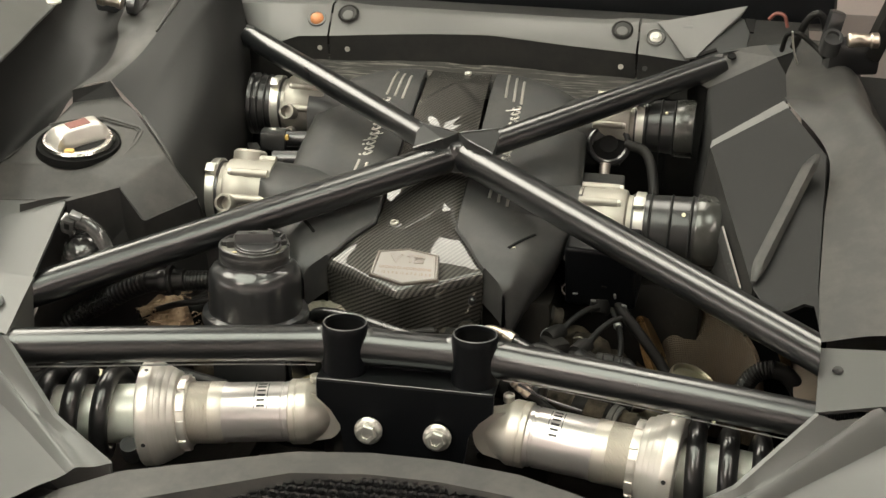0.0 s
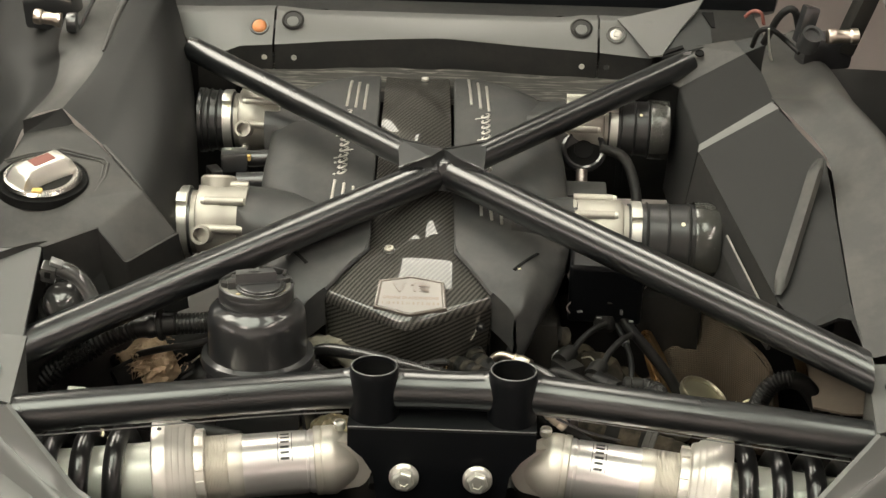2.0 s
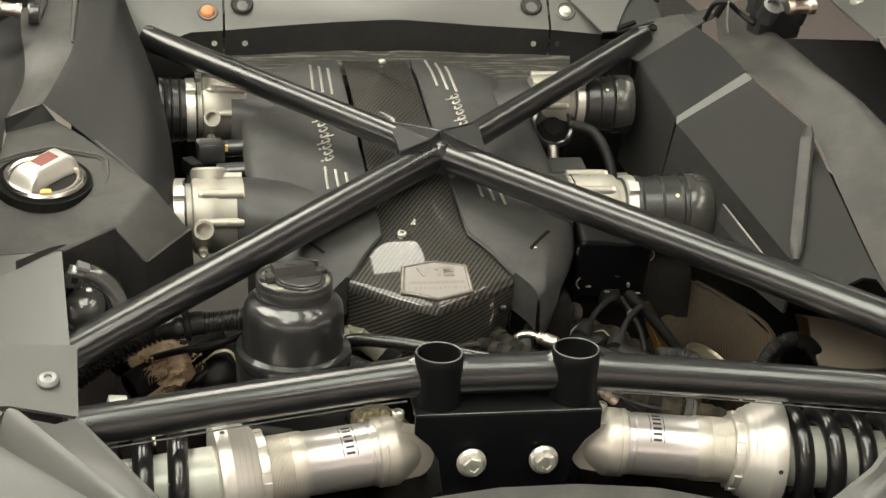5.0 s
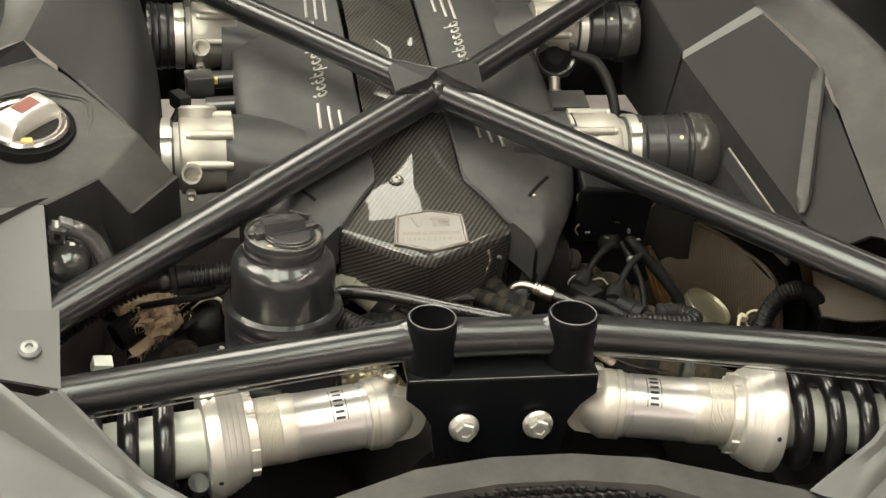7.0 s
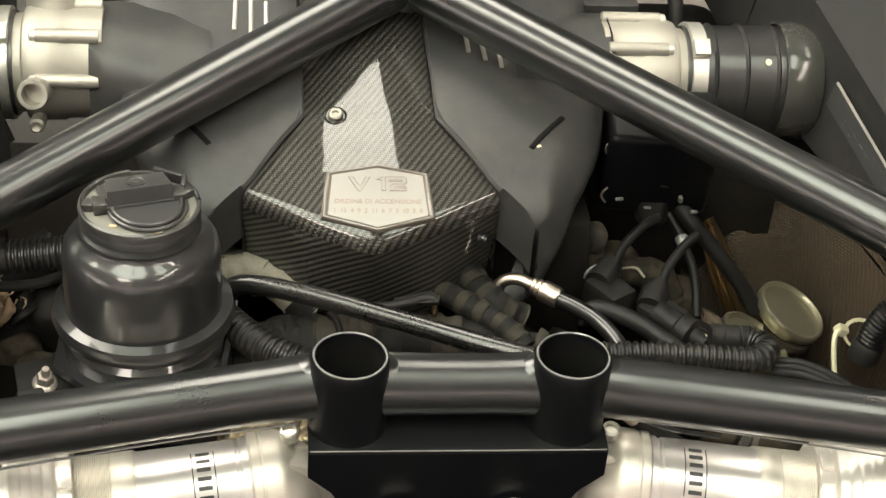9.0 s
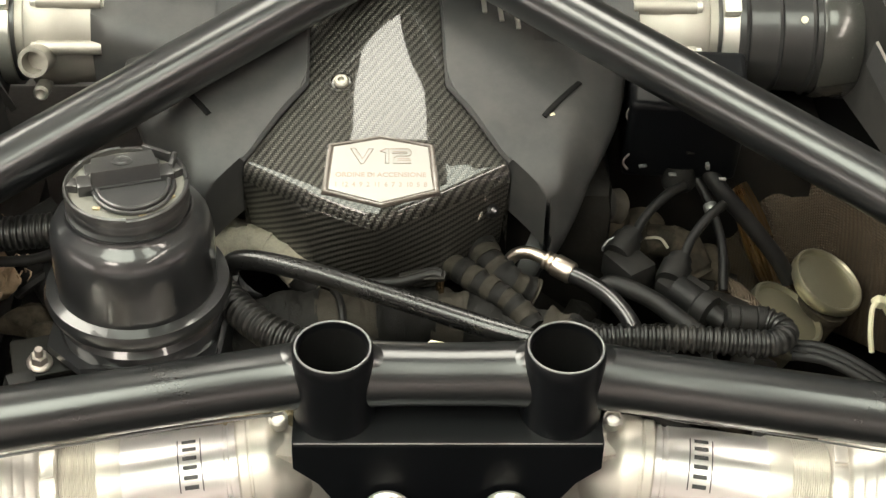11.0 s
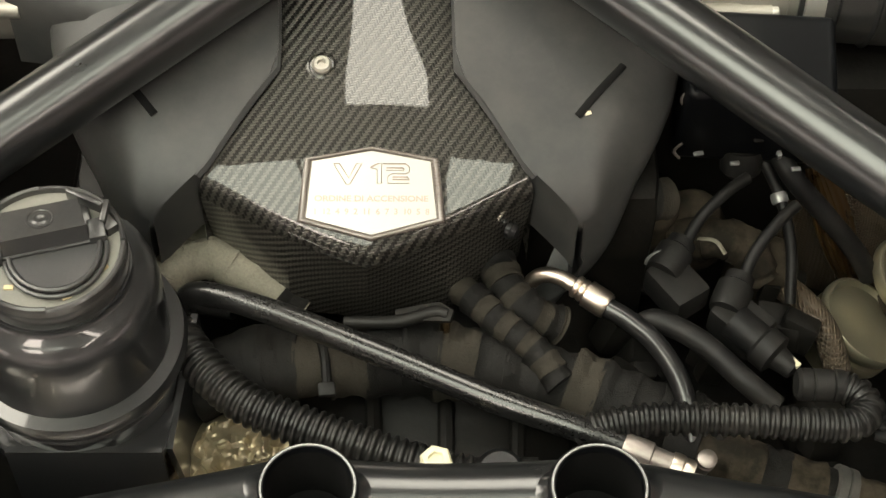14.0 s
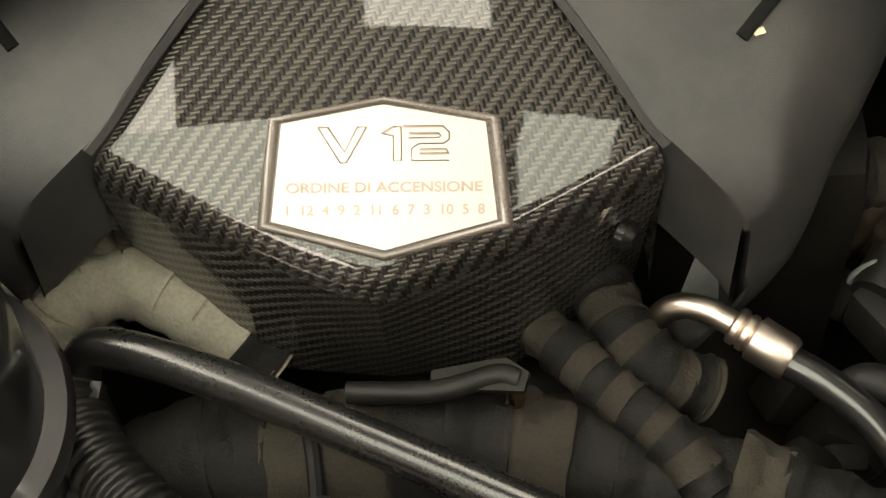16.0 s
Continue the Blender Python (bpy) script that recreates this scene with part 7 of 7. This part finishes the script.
        rows.append([low.lerp(high, 0.5 + wide * (u / 24 - 0.5)) + Vector((-0.2, -0.6, 0.5)) * (0.021 * math.sin(3.14 * u / 24) + 0.0016 * math.sin(u * 1.9)) for u in range(25)])
    single("bronze_shield", loft(rows), M_BRONZE, "shiny ribbed bronze coloured metal heat shield", "heat shield", smooth=60)
    # added black wall in place of the deep shade behind the mat
    single("gap_shade_wall", block((0.36, 0.34, -0.16), (0.24, 0.02, 0.3), (0, 0, -35), 0.004), M_VOID, "black wall added for the shaded gap behind the heat shield", "bulkhead")
    hose("drain_hose", [(0.205, 0.275, -0.06), (0.216, 0.256, -0.07), (0.238, 0.245, -0.092), (0.264, 0.236, -0.122), (0.277, 0.23, -0.142)], 0.0068, M_RUBBER, "black rubber hose over the heat shield", "hose")
    wrapped([(0.09, 0.25, -0.1), (0.103, 0.24, -0.082), (0.12, 0.238, -0.074), (0.138, 0.245, -0.08)], 0.013, "taped elbow behind the valves", width=0.014, dark=0.3)
    wrapped([(0.15, 0.236, -0.112), (0.17, 0.232, -0.104), (0.19, 0.228, -0.108), (0.2, 0.215, -0.125)], 0.013, "dusty taped pipe behind the valves", dark=0.2, width=0.016, light=M_DUSTY)
    for x, y, z, r, h, tip in ((0.128, 0.262, -0.1, 0.017, 0.05, 0.1), (0.163, 0.262, -0.11, 0.02, 0.045, -0.15), (0.206, 0.24, -0.13, 0.018, 0.05, 0.1), (0.245, 0.21, -0.15, 0.014, 0.03, 0.2)):
        single("casting_boss", lathe((x, y, z - 0.03), (tip, -0.35, 1), [(0.0, 0), (r * 1.25, 0), (r * 1.15, h * 0.4), (r, h * 0.55), (r, h * 0.8), (r * 0.85, h * 0.92), (r * 0.5, h), (0, h)], 22), M_DUSTY, "dusty brown cast boss behind the valves", "casting boss", group="casting bosses")
    hose("breather_pipe", [(0.215, 0.225, -0.14), (0.228, 0.2, -0.13), (0.24, 0.18, -0.135), (0.248, 0.16, -0.15)], 0.009, M_WEAVE, "dusty olive pipe beside the canister", "pipe")
    hose("sensor_lead", [(0.2, 0.268, -0.07), (0.211, 0.249, -0.085), (0.217, 0.222, -0.1), (0.216, 0.193, -0.12)], 0.0036, M_RUBBER, "thin black sensor lead", "cable")
    single("lead_collar", lathe((0.2095, 0.252, -0.083), (0.2, -0.8, -0.4), [(0.005, 0), (0.0055, 0.0015), (0.0055, 0.005), (0.005, 0.0065)], 14), M_RIM, "small bright collar on a sensor lead", "collar")
    for k in range(26):
        x, y = 0.1 + 0.13 * rnd.random(), 0.1 + 0.14 * rnd.random()
        z = -0.15 + 0.02 * rnd.random()
        s = 0.01 + 0.014 * rnd.random()
        single("casting_lug", block((x, y, z), (s, s * (0.6 + rnd.random()), s * 1.4), (rnd.uniform(-30, 30), rnd.uniform(-30, 30), rnd.uniform(0, 90)), s * 0.2), M_GREASE, "oily cast lug on the gearbox top", "lug", group="gearbox lugs")
    g = thing("harness_plug", (0.21, 0.1, -0.065), "ribbed black plug on the conduit's end", "connector")
    part("plug", lathe((0.224, 0.0985, -0.065), (-1, 0.02, 0.05), [(0.0, 0), (0.009, 0), (0.0095, 0.002), (0.0095, 0.006), (0.0085, 0.007), (0.0095, 0.008), (0.0095, 0.018), (0.0085, 0.019), (0.0095, 0.02), (0.0095, 0.026), (0.007, 0.028), (0, 0.028)], 22), M_RUBBER, g)
    wrapped([(0.13, 0.088, -0.112), (0.153, 0.077, -0.108), (0.176, 0.068, -0.108), (0.203, 0.06, -0.112), (0.235, 0.052, -0.118), (0.27, 0.04, -0.125)], 0.0165, "brown taped pipe below the conduit", width=0.02, dark=0.25, light=M_DUSTY)
    single("pipe_band", lathe((0.218, 0.0565, -0.1145), (0.9, -0.27, -0.2), [(0.017, 0), (0.019, 0.001), (0.019, 0.006), (0.0175, 0.007), (0.019, 0.008), (0.019, 0.012), (0.017, 0.013)], 30), M_FELT, "pale worn band round a taped pipe", "clamp")
    for k in range(3):
        hose("earth_lead", [(0.24, 0.085 - 0.006 * k, -0.075), (0.262, 0.075 - 0.007 * k, -0.07), (0.29, 0.058 - 0.008 * k, -0.075), (0.33, 0.035 - 0.008 * k, -0.095)], 0.0034, M_RUBBER, "thin black lead beside the conduit", "cable", 10, "black leads")


M_FOILCAP = material("olive_zinc_cap", (0.34, 0.315, 0.23), 0.32, metal=0.75, vary=0.08, bump=0.0, rough_vary=0.06)
right_corner()


def left_corner():
    f = thing("frayed_pipe", (-0.36, 0.2, -0.115), "black pipe end in a torn frayed brown foam sleeve", "pipe")
    a, b = Vector((-0.312, 0.232, -0.102)), Vector((-0.412, 0.17, -0.136))
    d = (b - a).normalized()
    e1 = d.cross(Vector((0, 0, 1))).normalized()
    e2 = e1.cross(d)
    part("pipe", lathe(a, d, [(0.0175, -0.03), (0.0175, 0.09), (0.0168, 0.094), (0.015, 0.094), (0.0138, 0.089), (0.0135, 0.072), (0, 0.072)], 32), M_CLOTHD, f)
    rnd = random.Random(7)
    n_round, n_long = 72, 22
    edge = []
    for i in range(n_round):
        q = 2 * math.pi * i / n_round
        edge.append(0.068 + 0.008 * math.cos(q + 0.9) + 0.03 * noise.noise(Vector((2.2 * math.cos(q), 2.2 * math.sin(q), 5))) + 0.02 * noise.noise(Vector((6 * math.cos(q), 6 * math.sin(q), 1))))
    rows = []
    for j in range(2 * n_long):
        inside = j >= n_long
        v = (j if not inside else 2 * n_long - 1 - j) / (n_long - 1)
        row = []
        for i in range(n_round):
            q = 2 * math.pi * i / n_round
            run = 0.022 + (edge[i] - 0.022) * v
            p = Vector((math.cos(q) * 3, math.sin(q) * 3, run * 60))
            if inside:
                r = 0.0188
            else:
                lobe = 0.007 * math.exp(-(((run - 0.036) / 0.012) ** 2)) + 0.0085 * math.exp(-(((run - edge[i] + 0.006) / 0.009) ** 2))
                r = 0.0212 + lobe + 0.006 * noise.noise(p) + 0.0035 * noise.noise(p * 3) + 0.002 * noise.noise(p * 7)
            row.append(a + d * run + (e1 * math.cos(q) + e2 * math.sin(q)) * r)
        rows.append(row + row[:1])
    foam = loft(rows)
    bmesh.ops.remove_doubles(foam, verts=foam.verts, dist=1e-6)
    part("padding", foam, M_FOAM, f, "torn brown foam sleeve", smooth=60)
    bm = bmesh.new()
    for k in range(620):
        i = rnd.randrange(n_round)
        q = 2 * math.pi * i / n_round
        n = e1 * math.cos(q) + e2 * math.sin(q)
        run = edge[i] - (abs(rnd.gauss(0, 0.006)) if k < 400 else rnd.uniform(0, 0.05))
        c = a + d * run + n * rnd.uniform(0.022, 0.0285)
        w = (d * rnd.gauss(0.5, 0.6) + n * rnd.gauss(0.5, 0.5) + Vector((rnd.gauss(0, 0.5), rnd.gauss(0, 0.5), rnd.gauss(-0.3, 0.5)))).normalized() * rnd.uniform(0.003, 0.011)
        bend = Vector((rnd.gauss(0, 0.0015), rnd.gauss(0, 0.0015), -0.0012))
        sweep([c, c + w * 0.5 - bend, c + w + bend], lambda s, r: 0.00075 * (1.25 - s), 4, True, bm)
    part("fibre_tuft", bm, M_FOAM, f, "torn brown fibres", smooth=80)
    n = thing("filler_neck", (-0.42, 0.13, 0.0), "black filler neck with a worn metal elbow", "pipe")
    part("neck", lathe((-0.434, 0.15, -0.02), (0.1, -0.5, 0.9), [(0.0, 0.0), (0.026, 0.0), (0.0285, 0.006), (0.0285, 0.01), (0.025, 0.012), (0.0245, 0.02), (0.022, 0.03), (0.017, 0.036), (0.009, 0.0395), (0, 0.04)], 32), M_GLASSY, n, "smoked round bowl")
    part("elbow", sweep(curve_through([(-0.447, 0.128, 0.032), (-0.436, 0.13, 0.041), (-0.419, 0.132, 0.035), (-0.404, 0.13, 0.021), (-0.394, 0.126, 0.0), (-0.388, 0.122, -0.03)], 8), 0.0098, 18), M_GLASSY, n, "worn shiny bent pipe")
    clamp = part("clamp", block((-0.441, 0.125, 0.038), (0.017, 0.016, 0.022), (20, 12, 0), 0.0025), M_GLASSY, n, "worn spring clamp")
    part("slot", block((-0.441, 0.1172, 0.038), (0.007, 0.003, 0.009), (20, 12, 0), 0.0008), M_VOID, clamp)
    part("clamp_ear", block((-0.432, 0.124, 0.05), (0.014, 0.012, 0.005), (10, 25, 10), 0.0012), M_RIM, n)
    part("lower_ring", lathe((-0.434, 0.15, -0.026), (0.1, -0.5, 0.9), [(0.029, 0), (0.031, 0.002), (0.031, 0.007), (0.029, 0.009)], 32), M_GLASSY, n)
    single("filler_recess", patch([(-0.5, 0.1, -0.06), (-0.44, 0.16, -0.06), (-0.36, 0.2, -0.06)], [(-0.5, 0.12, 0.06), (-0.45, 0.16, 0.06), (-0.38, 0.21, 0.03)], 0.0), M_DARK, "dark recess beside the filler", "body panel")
    for x, y, z, s in ((-0.285, 0.05, -0.085, 0.02), (-0.36, 0.05, -0.09, 0.022)):
        single("wiring_plug", block((x, y, z), (s, s * 0.7, s * 1.1), (15, 10, 30), s * 0.16), M_RUBBER, "dark square wiring plug", "connector", group="wiring plugs")
    k = thing("rubber_boot", (-0.287, 0.235, -0.17), "dark rounded rubber boot with a white paint mark", "boot")
    part("boot", lathe((-0.285, 0.24, -0.175), (-0.1, -0.35, 0.9), [(0.0, 0), (0.022, 0), (0.024, 0.01), (0.024, 0.042), (0.022, 0.05), (0.017, 0.056), (0.008, 0.059), (0, 0.06)], 28), M_RUBBER, k)
    part("paint_mark", block((-0.2885, 0.213, -0.137), (0.0022, 0.0016, 0.012), (-15, 4, 0), 0.0005), M_CREAM, k, "white paint stroke")
    part("strap", sweep(curve_through([(-0.314, 0.222, -0.13), (-0.306, 0.224, -0.118), (-0.292, 0.225, -0.107), (-0.276, 0.225, -0.106), (-0.266, 0.222, -0.118)], 6), 0.0028, 8, flat=0.5), M_CREAM, k, "pale yellow strap")
    k = thing("elbow_boot", (-0.32, 0.235, -0.135), "short dark rubber elbow with a rolled end", "hose")
    part("elbow", sweep(curve_through([(-0.345, 0.25, -0.14), (-0.332, 0.238, -0.126), (-0.318, 0.228, -0.128), (-0.309, 0.22, -0.14)], 6), 0.0165, 22), M_RUBBER, k)
    part("rolled_end", lathe((-0.311, 0.222, -0.137), (0.6, -0.5, -0.7), [(0.0165, -0.003), (0.019, 0.0), (0.019, 0.004), (0.0165, 0.006), (0.013, 0.004), (0, 0.001)], 26), M_RUBBER, k)
    for x, y, z, r, m in ((-0.318, 0.205, -0.165, 0.015, M_DUSTY), (-0.3, 0.195, -0.168, 0.012, M_DUSTY), (-0.275, 0.195, -0.165, 0.012, M_CLOTH), (-0.385, 0.26, -0.14, 0.016, M_GREASE)):
        bm = bmesh.new()
        bmesh.ops.create_icosphere(bm, subdivisions=3, radius=r, matrix=pose(x, y, z))
        for v in bm.verts:
            d = v.co - Vector((x, y, z))
            v.co += d * 0.45 * noise.noise(v.co * 60) + Vector((d.x * 0.6, 0, 0))
        single("wrapped_joint", bm, m, "dusty wrapped hose joint beside the reservoir", "hose joint", group="wrapped hose joints", smooth=60)
    hose("brake_line", [(-0.37, 0.2, -0.1), (-0.33, 0.17, -0.075), (-0.29, 0.155, -0.06), (-0.262, 0.165, -0.055)], 0.004, M_RUBBER, "thin black line beside the reservoir", "pipe")
    single("white_tag", block((-0.4, 0.046, -0.073), (0.02, 0.014, 0.017), (20, 10, 12), 0.002), M_WHITE, "small white plug tip beside the brace", "tag")
    single("pale_clip", block((-0.372, 0.004, -0.093), (0.022, 0.01, 0.003), (20, 10, 12), 0.001), M_CREAM, "small pale clip below the brace", "clip")
    hose("chassis_cable", [(-0.44, -0.03, -0.1), (-0.38, 0.02, -0.09), (-0.31, 0.04, -0.1), (-0.22, 0.03, -0.11)], 0.009, M_RUBBER, "thick black cable below the brace", "cable")


left_corner()


def far_corners():
    w = thing("hinge_bracket", (0.47, 0.56, 0.17), "black hinge bracket with a bright pivot and cables", "bracket")
    part("plate", block((0.475, 0.575, 0.19), (0.07, 0.03, 0.045), (10, 0, 15), 0.006), M_PLASTIC, w)
    part("lug", block((0.447, 0.57, 0.225), (0.02, 0.02, 0.05), (0, 12, 10), 0.004), M_PLASTIC, w)
    part("arm", block((0.515, 0.58, 0.235), (0.022, 0.03, 0.1), (0, 20, 10), 0.004), M_GREASE, w)
    part("pivot", lathe((0.468, 0.512, 0.226), (1, 0.1, 0.02), [(0.0, -0.004), (0.0085, -0.004), (0.0095, -0.002), (0.0095, 0.006), (0.0082, 0.008), (0.0082, 0.024), (0.01, 0.026), (0.01, 0.034), (0.006, 0.036), (0, 0.036)], 24), M_CRIMP, w, "worn steel pivot sleeve")
    part("socket", lathe((0.445, 0.52, 0.222), (0.1, -0.6, 0.75), [(0.0, 0.004), (0.008, 0.004), (0.009, 0.008), (0.013, 0.008), (0.0135, -0.02)], 24), M_PLASTIC, w, "round black socket")
    part("spring_wire", sweep(curve_through([(0.395, 0.545, 0.225), (0.398, 0.552, 0.205), (0.402, 0.558, 0.188), (0.406, 0.562, 0.178)], 6), 0.0013, 8), M_ZINC, w)
    hose("red_cable", [(0.364, 0.55, 0.238), (0.372, 0.545, 0.247), (0.383, 0.543, 0.245), (0.388, 0.545, 0.23)], 0.0024, M_RED, "thin dull red cable loop", "cable")
    hose("black_cable", [(0.4, 0.6, 0.19), (0.415, 0.585, 0.232), (0.432, 0.58, 0.24), (0.445, 0.585, 0.2)], 0.005, M_RUBBER, "thin black cable loop", "cable")
    hose("red_cable", [(0.5, 0.6, 0.19), (0.508, 0.585, 0.225), (0.515, 0.59, 0.25), (0.525, 0.62, 0.255)], 0.0022, M_RED, "thin dull red cable beside the hinge", "cable")
    hose("hinge_cable", [(0.385, 0.6, 0.185), (0.39, 0.585, 0.21), (0.405, 0.575, 0.215), (0.425, 0.58, 0.2), (0.44, 0.56, 0.19)], 0.0035, M_RUBBER, "black cable looped by the hinge", "cable")
    l = thing("lid_strut_mount", (-0.53, 0.55, 0.2), "dark strut mount with a bright pivot beside the lid hinge", "bracket")
    part("plate", block((-0.535, 0.57, 0.215), (0.075, 0.03, 0.05), (10, 0, -15), 0.006), M_PLASTIC, l)
    part("pivot", lathe((-0.544, 0.51, 0.222), (1, 0.0, -0.15), [(0.0, 0), (0.009, 0.0), (0.01, 0.003), (0.01, 0.009), (0.008, 0.011), (0.008, 0.026), (0.0095, 0.028), (0.0095, 0.034), (0, 0.035)], 24), M_CRIMP, l, "worn steel pivot sleeve")
    part("rod_eye", lathe((-0.503, 0.512, 0.214), (1, 0.1, 0.0), [(0.0, 0), (0.012, 0.0), (0.013, 0.003), (0.013, 0.012), (0.009, 0.014), (0, 0.014)], 22), M_PLASTIC, l)
    part("tie_rod", sweep(straight((-0.492, 0.52, 0.2), (-0.478, 0.56, 0.235), 2), 0.003, 8), M_PLASTIC, l)


far_corners()
